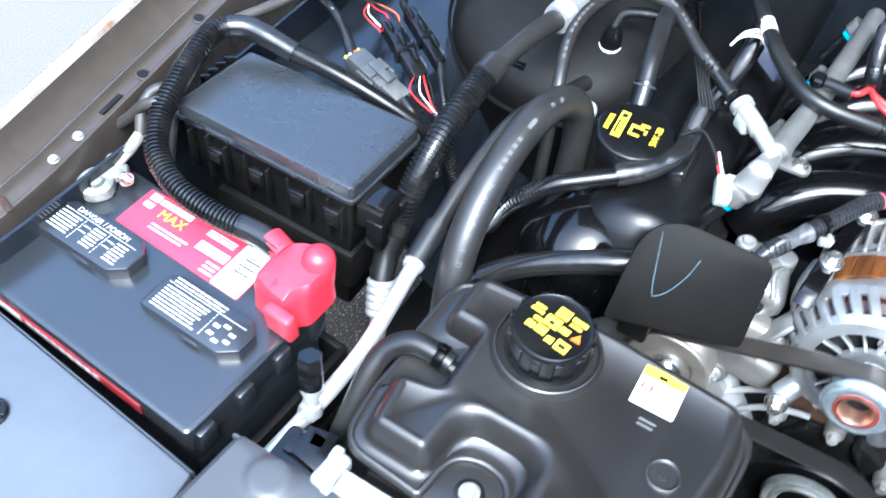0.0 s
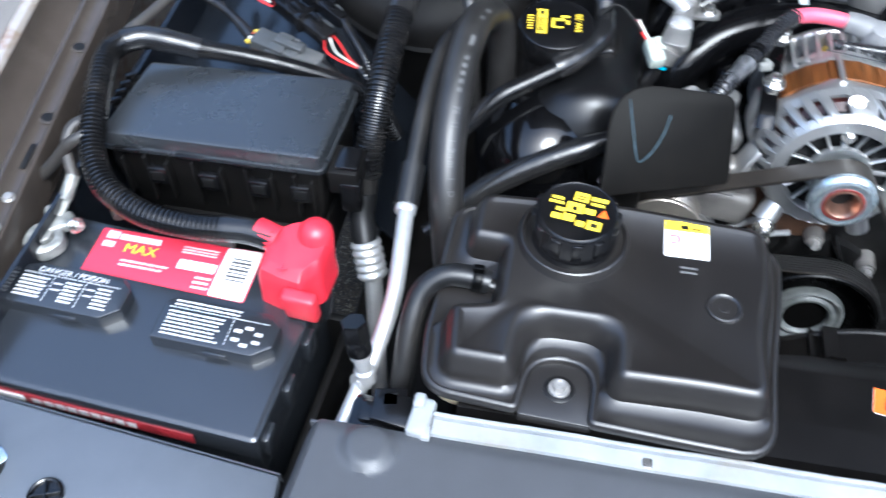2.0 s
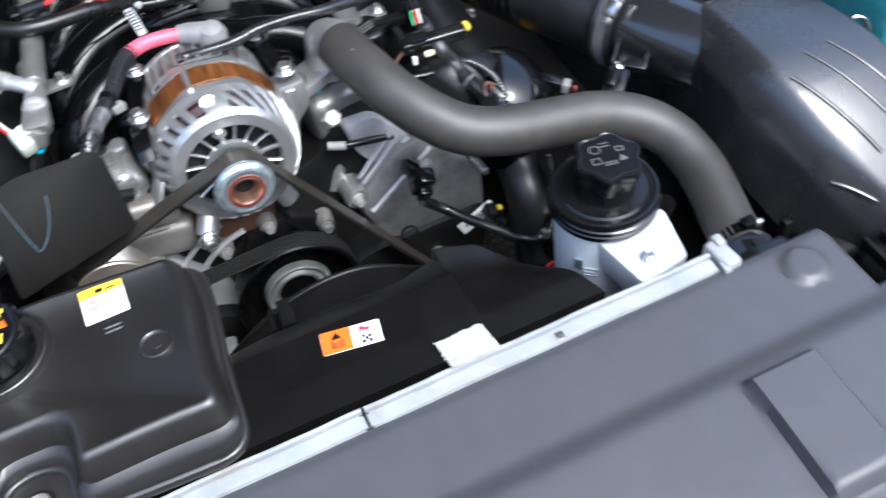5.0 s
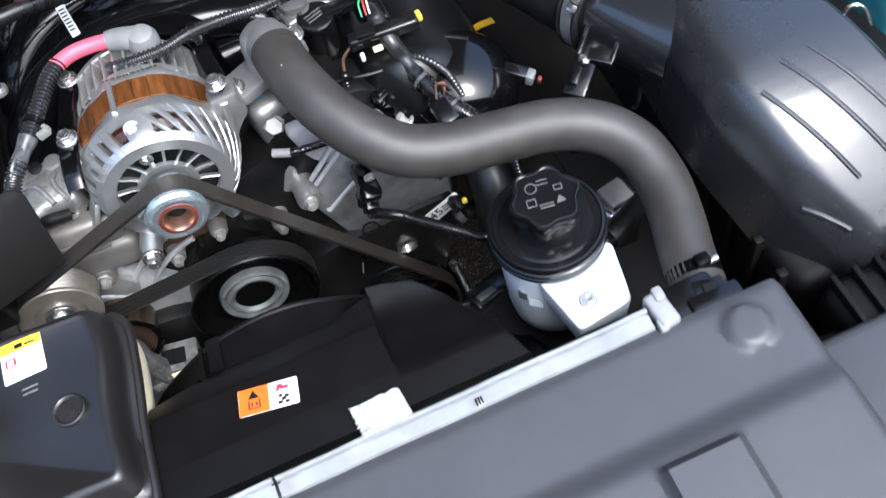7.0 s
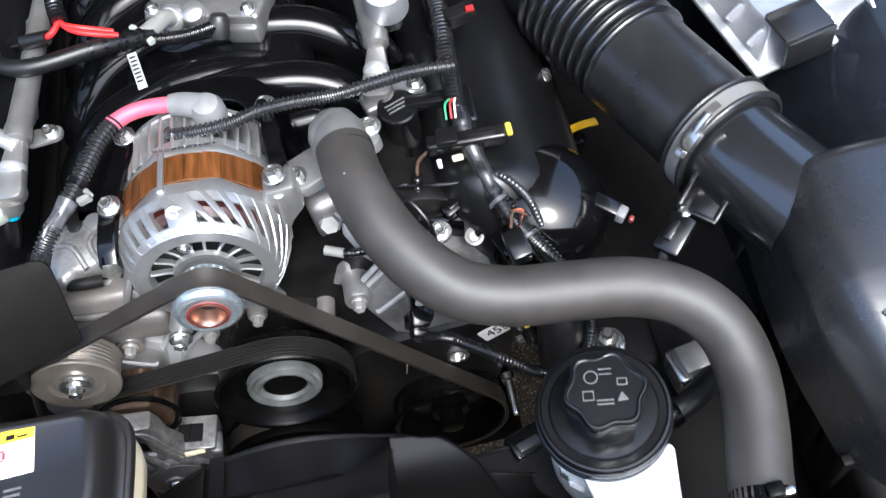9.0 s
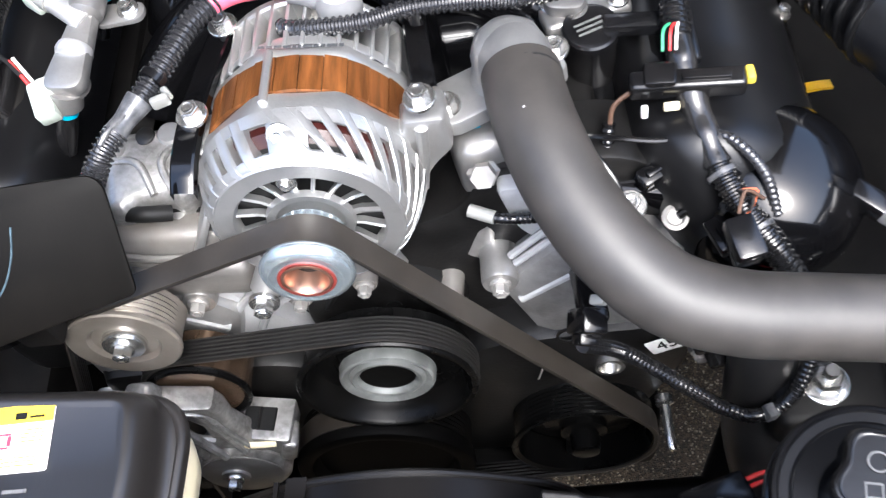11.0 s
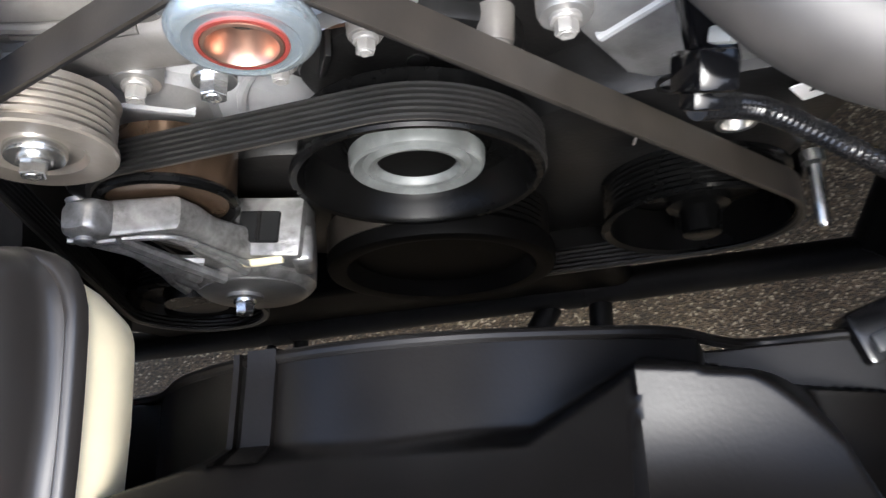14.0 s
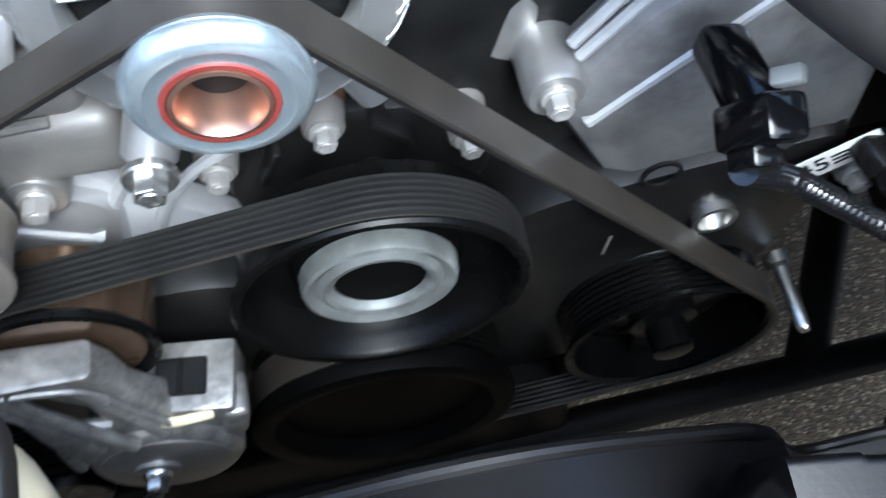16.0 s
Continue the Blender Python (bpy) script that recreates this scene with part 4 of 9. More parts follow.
part("sheath", tube([(-0.749, 0.205, -0.004), (-0.757, 0.221, 0.016), (-0.757, 0.238, 0.028), (-0.746, 0.248, 0.033), (-0.733, 0.241, 0.036), (-0.735, 0.226, 0.036), (-0.750, 0.219, 0.028), (-0.778, 0.217, -0.004), (-0.805, 0.213, -0.030), (-0.835, 0.200, -0.050)], 0.0060, 14), "rubber", nc)
part("ring_end", rbox((-0.815, 0.200, -0.040), (0.03, 0.012, 0.006), 0.002, 2, (0, 25, 25)), "pipe", nc, "corroded cable end")
part("clip", rbox((-0.798, 0.150, -0.048), (0.010, 0.022, 0.03), 0.003, 2, (0, 10, 0)), "rust", nc, "rusty clip")

# positive post cover
rc = thing("positive_cover", "bright red plastic cover over the positive post", "terminal cover", (-0.508, 0.140, -0.04))
out = [(-0.030, -0.026, 0.006), (-0.006, -0.032, 0.005), (0.014, -0.034, 0.005), (0.022, -0.018, 0.004), (0.028, -0.012, 0.006), (0.030, 0.026, 0.010), (0.006, 0.040, 0.012), (-0.018, 0.030, 0.008), (-0.032, 0.018, 0.006)]
body = out
lv = [(-0.043, -0.001, 0), (-0.030, 0.0, 0), (-0.006, 0.001, 0), (0.004, 0.003, 0.001), (0.009, 0.008, 0.004)]
part("body", moved(loft([[(p.x + s, p.y + s, z + 0.12 * p.y) for p in ring(body, d)] for z, d, s in lv]), pose(-0.506, 0.146, 0.0, 0, 0, -4)), "red", rc)
part("dome", lathe([(0.017, -0.02), (0.0165, 0.004), (0.015, 0.012), (0.010, 0.018), (0.003, 0.020)], (-0.492, 0.166, 0.004), (0.05, 0.10, 1), 26), "red", rc, "domed top of the cover")
part("skirt", rbox((-0.493, 0.108, -0.022), (0.032, 0.014, 0.036), 0.004, 3, (6, 0, -6)), "red", rc)
part("sleeve", tube([(-0.526, 0.160, 0.000), (-0.548, 0.166, 0.003)], 0.0135, 18), "red", rc)
part("plus_mark", join(rbox((-0.512, 0.124, 0.0075), (0.010, 0.0016, 0.001), 0.0003, 1, (7, 0, 0)), rbox((-0.512, 0.124, 0.0075), (0.0016, 0.010, 0.001), 0.0003, 1, (7, 0, 0))), "lab_red", rc)

# main cable loom: from the red cover round the fuse box
lm = thing("battery_loom", "thick black corrugated loom curling round the fuse box", "cable loom", (-0.60, 0.16, 0.0))
part("taped_end", tube([(-0.530, 0.161, 0.001), (-0.556, 0.164, 0.003), (-0.582, 0.163, 0.003)], 0.0125, 16, wob=0.08), "tape", lm, "taped end")
part("conduit", tube([(-0.575, 0.163, 0.003), (-0.615, 0.160, 0.004), (-0.660, 0.163, 0.010), (-0.700, 0.182, 0.018), (-0.724, 0.215, 0.028), (-0.735, 0.255, 0.040), (-0.744, 0.295, 0.048), (-0.748, 0.330, 0.052), (-0.735, 0.353, 0.053)], 0.0128, 16, corr=0.0046, depth=0.20), "loom", lm, "corrugated conduit")
part("taped_top", tube([(-0.741, 0.346, 0.053), (-0.722, 0.358, 0.052), (-0.690, 0.362, 0.046), (-0.665, 0.364, 0.040)], 0.0125, 16, wob=0.08), "tape", lm, "taped bend")
part("conduit_tail", tube([(-0.672, 0.364, 0.041), (-0.62, 0.370, 0.032), (-0.57, 0.377, 0.018), (-0.525, 0.385, -0.002), (-0.49, 0.392, -0.03), (-0.47, 0.395, -0.08)], 0.0100, 14, corr=0.0042, depth=0.15), "loom", lm, "thinner corrugated conduit")
w2 = thing("side_cable", "smooth black cable running along the wing flange", "cable", (-0.77, 0.34, 0))
part("sheath", tube([(-0.700, 0.185, -0.03), (-0.735, 0.232, -0.02), (-0.762, 0.285, 0.010), (-0.767, 0.330, 0.020), (-0.765, 0.375, 0.028), (-0.745, 0.43, 0.03), (-0.72, 0.52, 0.03), (-0.70, 0.66, 0.02)], 0.0065, 12), "rubber", w2)
part("lower_run", tube([(-0.58, 0.176, -0.035), (-0.63, 0.178, -0.032), (-0.68, 0.180, -0.02), (-0.706, 0.200, 0.004)], 0.0055, 12), "rubber", w2)

# ---- fuse box ----------------------------------------------------------
fb = thing("fuse_box", "black plastic fuse box with a flat clipped lid", "fuse box", (-0.616, 0.300, -0.10))
FL = [(-0.732, 0.246, 0.004), (-0.507, 0.243, 0.006), (-0.500, 0.360, 0.012), (-0.722, 0.356, 0.006)]
fl = FL
part("lid", loft([[(*p, z + 0.02 * (p.x + 0.616)) for p in ring(fl, d)] for z, d in ((0.004, -0.0010), (0.0045, -0.0030), (0.0092, -0.0030), (0.0096, -0.0006), (0.0226, 0.0002), (0.0240, 0.0008), (0.0247, 0.0022), (0.0250, 0.0060))]), "lidgrey", fb, "flat lid with a thin lip")
part("body", loft([[(*p, z) for p in ring(fl, d)] for z, d in ((-0.105, 0.020), (-0.08, 0.012), (-0.055, 0.006), (-0.02, 0.003), (0.005, 0.003))]), "matte", fb)
for x, w in ((-0.706, 0.026), (-0.585, 0.024), (-0.640, 0.03)):
    part("lid_clip", rbox((x, 0.2415, 0.0065), (w, 0.005, 0.0055), 0.0012), "black", fb)
for k, x in enumerate((-0.715, -0.690, -0.668, -0.640, -0.612, -0.585, -0.560, -0.535, -0.518)):
    part("front_rib", rbox((x, 0.2430, -0.030), (0.003, 0.010, 0.062 if k % 2 else 0.05), 0.001), "matte", fb)
for x in (-0.679, -0.625, -0.573, -0.530):
    part("catch", rbox((x, 0.2400, -0.022), (0.020, 0.008, 0.022), 0.002), "black", fb)
    part("catch_slot", rbox((x, 0.2358, -0.021), (0.013, 0.002, 0.012), 0.0008), "lab_black", fb)
part("end_flange", rbox((-0.735, 0.325, 0.002), (0.020, 0.055, 0.006), 0.002), "matte", fb)
for k in range(4):
    part("end_tab", rbox((-0.742, 0.303 + 0.013 * k, 0.008), (0.012, 0.006, 0.012), 0.0015, 2, (0, 0, 25)), "black", fb)
part("side_socket", rbox((-0.487, 0.262, -0.004), (0.030, 0.040, 0.030), 0.003), "matte", fb)
part("side_socket_top", rbox((-0.484, 0.262, 0.012), (0.022, 0.030, 0.006), 0.002), "black", fb)
part("side_lug", rbox((-0.480, 0.248, -0.022), (0.020, 0.016, 0.040), 0.003), "black", fb)
part("side_lug", rbox((-0.474, 0.285, -0.010), (0.014, 0.024, 0.024), 0.003), "black", fb)
part("lower_wall", rbox((-0.612, 0.300, -0.13), (0.19, 0.09, 0.06), 0.008), "matte", fb)
part("mount", rbox((-0.66, 0.32, -0.20), (0.22, 0.05, 0.12), 0.006), "matte", fb)

# connectors behind the fuse box
cn = thing("grey_connector", "dusty grey multi-pin connector on the loom", "connector", (-0.594, 0.420, 0.0))
mm = pose(-0.594, 0.420, 0.000, 0, 8, -14)
part("plug", moved(rbox((-0.024, 0, 0), (0.034, 0.026, 0.020), 0.002), mm), "greycon", cn)
part("plug_step", moved(rbox((-0.008, 0, 0.002), (0.018, 0.031, 0.022), 0.002), mm), "greycon", cn)
part("socket", moved(rbox((0.020, 0, 0), (0.044, 0.024, 0.020), 0.003), mm), "greycon", cn)
part("socket_collar", moved(rbox((0.012, 0, 0), (0.010, 0.028, 0.023), 0.002), mm), "greycon", cn)
part("latch", moved(rbox((0.002, 0, 0.014), (0.034, 0.010, 0.005), 0.0015), mm), "greycon", cn)
for k in (-1, 1):
    part("side_latch", moved(rbox((-0.006, 0.016 * k, 0.004), (0.026, 0.004, 0.010), 0.0012), mm), "greycon", cn)
    part("socket_rib", moved(rbox((0.024, 0.0125 * k, 0.004), (0.030, 0.002, 0.004), 0.0008), mm), "greycon", cn)
for k in range(4):
    part("terminal", moved(rbox((-0.043, -0.0095 + 0.0063 * k, 0.003), (0.008, 0.0035, 0.004), 0.001), mm), ("wire_yellow", "wire_white", "wire_orange", "wire_yellow")[k], cn)
part("lead", tube([(-0.636, 0.431, 0.006), (-0.664, 0.456, 0.010), (-0.695, 0.480, 0.010), (-0.735, 0.505, 0.002), (-0.77, 0.55, -0.02)], 0.0058, 12, corr=0.004), "loom", cn)
part("lead_tape", tube([(-0.640, 0.434, 0.006), (-0.655, 0.448, 0.009)], 0.0066, 12), "tape", cn)
part("tail", tube([(-0.556, 0.412, -0.004), (-0.535, 0.402, -0.012), (-0.52, 0.40, -0.05)], 0.0075, 12), "rubber_dark", cn)
bc = thing("black_connectors", "black wiring connectors with red and yellow wires", "connector", (-0.58, 0.46, 0.02))
for (ax, ay), (bx, by), w in (((-0.622, 0.482), (-0.546, 0.433), 0.021), ((-0.616, 0.516), (-0.540, 0.466), 0.015)):
    yaw = math.degrees(math.atan2(by - ay, bx - ax))
    cm2 = pose((ax + bx) / 2, (ay + by) / 2, 0.020, 0, 6, yaw)
    part("housing", moved(rbox((-0.022, 0, 0), (0.044, w, 0.018), 0.002), cm2), "black", bc)
    part("housing", moved(rbox((0.022, 0, -0.001), (0.044, w * 0.86, 0.016), 0.002), cm2), "black", bc)
    part("collar", moved(rbox((0.002, 0, 0), (0.010, w * 1.18, 0.020), 0.0015), cm2), "black", bc)
    for k in range(3):
        part("clip", moved(rbox((-0.034 + 0.026 * k, 0.004 * (k - 1), 0.011), (0.018, 0.005, 0.005), 0.001), cm2), "black", bc)
        part("side_rib", moved(rbox((-0.030 + 0.028 * k, w * 0.54, 0.002), (0.016, 0.002, 0.008), 0.0008), cm2), "greycon", bc)
for k, c in enumerate(("wire_red", "wire_white", "lab_black", "wire_red", "lab_black", "wire_orange")):
    dx = 0.0042 * (k - 2.5)
    part("wire", tube([(-0.618 + dx * 0.5, 0.480 + dx, 0.022), (-0.632 + dx * 0.9, 0.487 + dx * 1.6, 0.030 - 0.003 * (k % 3)), (-0.650 + dx * 0.6, 0.496 + dx * 1.2, 0.027 - 0.003 * (k % 2)), (-0.668, 0.512, 0.018)], 0.0010, 8), c, bc)
for k, c in enumerate(("wire_red", "lab_black", "wire_white", "wire_red", "lab_black")):
    dx = 0.0034 * (k - 2)
    part("wire", tube([(-0.548 + dx * 0.6, 0.434 + dx, 0.018), (-0.538 + dx * 0.9, 0.418 + dx * 1.7, 0.020 - 0.004 * (k % 3)), (-0.522 + dx * 0.5, 0.410 + dx * 1.2, 0.012 - 0.002 * k), (-0.504, 0.404, 0.002)], 0.0009, 8), c, bc)
part("lead", tube([(-0.664, 0.508, 0.019), (-0.69, 0.54, 0.01), (-0.71, 0.62, -0.01)], 0.006, 12, corr=0.004), "loom", bc)
part("lead", tube([(-0.618, 0.518, 0.022), (-0.64, 0.545, 0.015), (-0.66, 0.62, 0.0)], 0.005, 12), "tape", bc)
part("lead", tube([(-0.540, 0.464, 0.018), (-0.520, 0.436, 0.014), (-0.500, 0.410, 0.004), (-0.482, 0.378, -0.02)], 0.0045, 12, corr=0.004), "loom", bc)
part("lead", tube([(-0.508, 0.405, 0.004), (-0.492, 0.388, -0.006), (-0.478, 0.36, -0.04)], 0.0062, 12, corr=0.004), "loom", bc)

# ---- refrigerant and heater lines --------------------------------------
ac = thing("suction_hose", "ribbed black refrigerant hose in a split conduit", "hose", (-0.47, 0.32, 0.0))
part("conduit", tube([(-0.474, 0.285, -0.030), (-0.471, 0.300, 0.005), (-0.468, 0.330, 0.036), (-0.467, 0.375, 0.054), (-0.466, 0.425, 0.063)], 0.0150, 18, corr=0.0052, depth=0.14), "loom", ac, "corrugated conduit")
part("hose", tube([(-0.478, 0.275, -0.075), (-0.473, 0.290, -0.02), (-0.467, 0.325, 0.028), (-0.466, 0.40, 0.056), (-0.465, 0.44, 0.066), (-0.455, 0.50, 0.072), (-0.445, 0.55, 0.07)], 0.0118, 16), "rubber_heater", ac)
part("foil", tube([(-0.466, 0.424, 0.064), (-0.464, 0.448, 0.068)], 0.0152, 16, wob=0.2), "tape", ac)
part("crimp", lathe([(0.0165, 0), (0.0175, 0.003), (0.0165, 0.006), (0.018, 0.010), (0.0165, 0.014), (0.018, 0.018), (0.0165, 0.022), (0.013, 0.03)], (-0.445, 0.548, 0.070), (0.12, 0.98, 0.0), 24), "pipe", ac, "bright crimped end")
part("pipe_end", tube([(-0.442, 0.57, 0.070), (-0.43, 0.66, 0.06), (-0.40, 0.8, 0.03)], 0.010, 14), "pipe", ac)
lo = thing("suction_fitting", "bright crimped hose fitting beside the battery", "hose fitting", (-0.463, 0.245, -0.09))
part("crimp", lathe([(0.0140, 0)] + [(0.0140 + 0.0028 * math.sin(math.pi * (k % 6) / 5), 0.0085 * (k // 6) + 0.0017 * (k % 6)) for k in range(30)] + [(0.0130, 0.0430)], (-0.460, 0.226, -0.125), (-0.25, 0.45, 0.85), 24), "pipe", lo)
part("hose", tube([(-0.47, 0.243, -0.092), (-0.477, 0.262, -0.07), (-0.478, 0.276, -0.05)], 0.0135, 16), "rubber_dark", lo)
part("pipe", tube([(-0.460, 0.227, -0.122), (-0.455, 0.205, -0.17), (-0.45, 0.18, -0.26), (-0.45, 0.16, -0.36)], 0.0095, 14), "pipe", lo)
li = thing("liquid_line", "bare aluminium refrigerant pipe in a black sleeve", "pipe", (-0.42, 0.22, 0.0))
part("pipe", tube([(-0.419, 0.226, 0.002), (-0.415, 0.180, -0.006), (-0.412, 0.13, -0.018), (-0.418, 0.085, -0.035), (-0.430, 0.045, -0.058), (-0.446, 0.000, -0.090), (-0.46, -0.03, -0.13)], 0.0078, 16), "pipe", li)
part("sleeve_end", tube([(-0.4195, 0.222, 0.0015), (-0.420, 0.262, 0.016)], 0.0118, 18), "rubber_dark", li)
part("sleeve_lip", lathe([(0.0095, 0), (0.0105, 0.002), (0.0105, 0.008), (0.0095, 0.010)], (-0.419, 0.214, -0.001), (0, 0.97, 0.22), 20), "pipe", li)
part("sleeve", tube([(-0.420, 0.258, 0.014), (-0.420, 0.31, 0.031), (-0.418, 0.36, 0.044), (-0.413, 0.405, 0.050), (-0.40, 0.45, 0.045), (-0.39, 0.53, 0.02)], 0.0088, 16), "rubber_dark", li)
sv = thing("service_valve", "refrigerant service valve with a black hexagonal cap", "valve", (-0.430, 0.062, -0.03))
svx = Vector((-0.15, 0.22, 0.96))
part("stem", lathe([(0.0095, 0), (0.0095, 0.012), (0.0075, 0.014), (0.0075, 0.026), (0.0095, 0.028), (0.0095, 0.036)], (-0.4225, 0.058, -0.048), svx, 20), "pipe", sv)
part("saddle", tube([(-0.4225, 0.060, -0.052), (-0.432, 0.052, -0.048)], 0.0085, 14), "pipe", sv)
part("collar", lathe([(0.0105, 0.034), (0.0110, 0.036), (0.0110, 0.050), (0.0100, 0.052)], (-0.4225, 0.058, -0.048), svx, 24), "black", sv)
part("cap", lathe([(0.0118, 0.050), (0.0118, 0.066), (0.0105, 0.069)], (-0.4225, 0.058, -0.048), svx, 6), "black", sv, "black hexagonal cap")
hh = thing("heater_hose", "thick grey black heater hose with printed marking", "hose", (-0.385, 0.25, 0.0))
HH = [(-0.366, 0.205, -0.16), (-0.372, 0.208, -0.09), (-0.377, 0.216, -0.040), (-0.384, 0.240, 0.010), (-0.388, 0.275, 0.044), (-0.389, 0.320, 0.068), (-0.386, 0.370, 0.082), (-0.379, 0.412, 0.082), (-0.368, 0.438, 0.066), (-0.360, 0.446, 0.030), (-0.357, 0.440, -0.02), (-0.355, 0.42, -0.08)]
part("hose", tube(HH, 0.0168, 22), "rubber_heater", hh)
ln = glide(HH, 0.004)
for seg_text, i0, hgt in (("7641 19mm I.D. 3/4", 60, 0.0085),):
    for k, ch in enumerate(seg_text):
        i = i0 - int(k * 1.55)
        q, t = ln[-1 - 0] if i >= len(ln) - 1 else ln[i], (ln[min(i + 1, len(ln) - 1)] - ln[i - 1]).normalized()
        up = Vector((0.35, -0.55, 0.75))
        up = (up - t * t.dot(up)).normalized()
        if ch != " ":
            mtx = Matrix((-t, up.cross(-t), up)).transposed().to_4x4()
            mtx.translation = q + up * 0.0167
            words(ch, hgt, mtx, "hoseprint", hh, "print")
for i in (64, 66, 68, 70, 72, 76, 77, 78, 84, 87):
    q, t = ln[i], (ln[i + 1] - ln[i - 1]).normalized()
    up = Vector((0.35, -0.55, 0.75))
    up = (up - t * t.dot(up)).normalized()
    mtx = Matrix((-t, up.cross(-t), up)).transposed().to_4x4()
    mtx.translation = q + up * 0.0166
    part("print", bars([(-0.0022, 0.0022, 0, 0.0045)], mtx), "hoseprint", hh)
h2 = thing("rear_heater_hose", "second heater hose with pale marking", "hose", (-0.40, 0.55, 0))
RH = [(-0.385, 0.425, -0.050), (-0.395, 0.455, 0.045), (-0.416, 0.523, 0.080), (-0.411, 0.587, 0.088), (-0.386, 0.622, 0.088), (-0.343, 0.628, 0.086), (-0.290, 0.580, 0.080), (-0.238, 0.547, 0.068)]
part("hose", tube(RH, 0.0072, 18), "rubber_heater", h2)
rn = glide(RH, 0.004)
for i in list(range(36, 56, 2)) + list(range(64, 92, 2)) + list(range(98, 110, 2)):
    if i < len(rn) - 2 and i % 7:
        t = (rn[i + 1] - rn[i - 1]).normalized()
        up = Vector((0.1, -0.4, 0.9))
        up = (up - t * t.dot(up)).normalized()
        mtx = Matrix((t, up.cross(t), up)).transposed().to_4x4()
        mtx.translation = rn[i] + up * 0.0071
        part("print", bars([(-0.0026, 0.0026, 0, 0.0032)], mtx), "hoseprint", h2)
part("taped_end", tube([(-0.262, 0.562, 0.074), (-0.240, 0.548, 0.069)], 0.0078, 16), "tape", h2)

# ---- radiator, cover and tanks -----------------------------------------
rad = thing("radiator", "radiator with a white painted two-piece top beam", "radiator", (0, 0.0, -0.45))
part("core", rbox((0, 0.008, -0.205), (0.70, 0.030, 0.37), 0.004), "matte", rad)


def beam(x0, x1):
    prof = [(-0.0105, -0.020), (-0.0105, -0.003), (-0.0095, -0.0005), (0.0020, 0.0), (0.0026, -0.0016), (0.0040, -0.0016), (0.0046, 0.0036), (0.0056, 0.0046), (0.0072, 0.0046), (0.0082, 0.0036), (0.0086, -0.020)]
    n = 24
    return loft([[(x0 + (x1 - x0) * k / n, a + 0.002 + 0.0004 * math.sin(37 * k), b + 0.0003 * math.sin(23 * k)) for a, b in prof] for k in range(n + 1)], True)


part("top_beam", beam(-0.352, -0.0015), "beam", rad, "chipped white beam")
part("top_beam", beam(0.0015, 0.338), "beam", rad, "chipped white beam with dirt marks")
part("joint_strap", rbox((0, 0.001, -0.006), (0.008, 0.019, 0.010), 0.001), "rubber_dark", rad, "dark strap in the joint")
for x in (-0.183, 0.179):
    part("screw", lathe([(0.0046, 0), (0.0046, 0.001), (0.004, 0.0014)], (x, -0.003, -0.0006), (0, 0, 1), 18), "steel_grey", rad, "slotted screw")
    for k in (-1, 0, 1):
        part("screw_rib", rbox((x + 0.0024 * k, -0.003, 0.0010), (0.0012, 0.007, 0.0012), 0.0003), "steel_dark", rad)
for sx, x in ((-1, -0.362), (1, 0.350)):
    part("end_clip", rbox((x, 0.004, -0.003), (0.018, 0.034, 0.018), 0.004, 3, (0, 0, 6 * sx)), "beam", rad, "white plastic end clip")
    part("clip_tab", rbox((x + 0.003 * sx, 0.016, 0.003), (0.010, 0.014, 0.012), 0.003), "beam", rad)
    part("clip_tab", rbox((x - 0.006 * sx, -0.009, -0.001), (0.008, 0.012, 0.010), 0.002), "beam", rad)
    part("end_tank", rbox((x + 0.035 * sx, 0.012, -0.24), (0.06, 0.05, 0.42), 0.008), "black", rad)
part("bracket", rbox((-0.388, 0.020, -0.028), (0.036, 0.030, 0.016), 0.003, 2, (0, 0, -8)), "black", rad)
for sx, x, y in ((-1, -0.393, 0.028), (1, 0.405, 0.014)):
    a = slab([(-0.014, -0.012, 0.002), (0.014, -0.012, 0.002), (0.014, 0.012, 0.002), (-0.014, 0.012, 0.002)], -0.004, 0.003, 0.001, pose(x, y, -0.026 - 0.006 * (sx > 0), 0, 0, -10 * sx))
    part("square_clip", a, "black", rad, "black plastic square clip")
    part("clip_window", rbox((x, y, -0.0215 - 0.006 * (sx > 0)), (0.013, 0.012, 0.003), 0.0008, 1, (0, 0, -10 * sx)), "lab_black", rad)
    part("arm", rbox((x, y - 0.01, -0.05), (0.05, 0.022, 0.05), 0.005), "black", rad)

# grey moulded cover in front of the radiator
def cover_z(x, y):
    z = 0.0
    z += 0.0085 * ease((-0.088 - y) / 0.026)
    bx = min(1, max(0, (x - 0.279) / 0.005)) * min(1, max(0, (0.352 - x) / 0.008))
    by = min(1, max(0, (y + 0.232) / 0.010)) * min(1, max(0, (-0.116 - y) / 0.005))
    z += 0.013 * bx * by
    z -= 0.020 * max(0, (-0.12 - y))
    d = math.hypot(x + 0.398, y + 0.028), math.hypot(x - 0.405, y + 0.040)
    for r in d:
        z += 0.0055 * min(1, max(0, (0.0215 - r) / 0.0045))
    z -= 0.004 * max(0, (y + 0.02) / 0.012) ** 2 if y > -0.02 else 0
    return z


def cover_at(s, t):
    y = -0.0085 - 0.34 * t
    left, right = -0.457 - 0.03 * t, 0.462
    x = left + (right - left) * s
    z = cover_z(x, y)
    e = min((x - left) / 0.018, (right - x) / 0.020)
    if e < 1:
        k = 1 - max(0, e)
        z -= 0.040 * k * k
    return (x, y, z)


cv = thing("radiator_cover", "grey grained plastic cover over the front support", "radiator cover", (0, -0.1, -0.02))
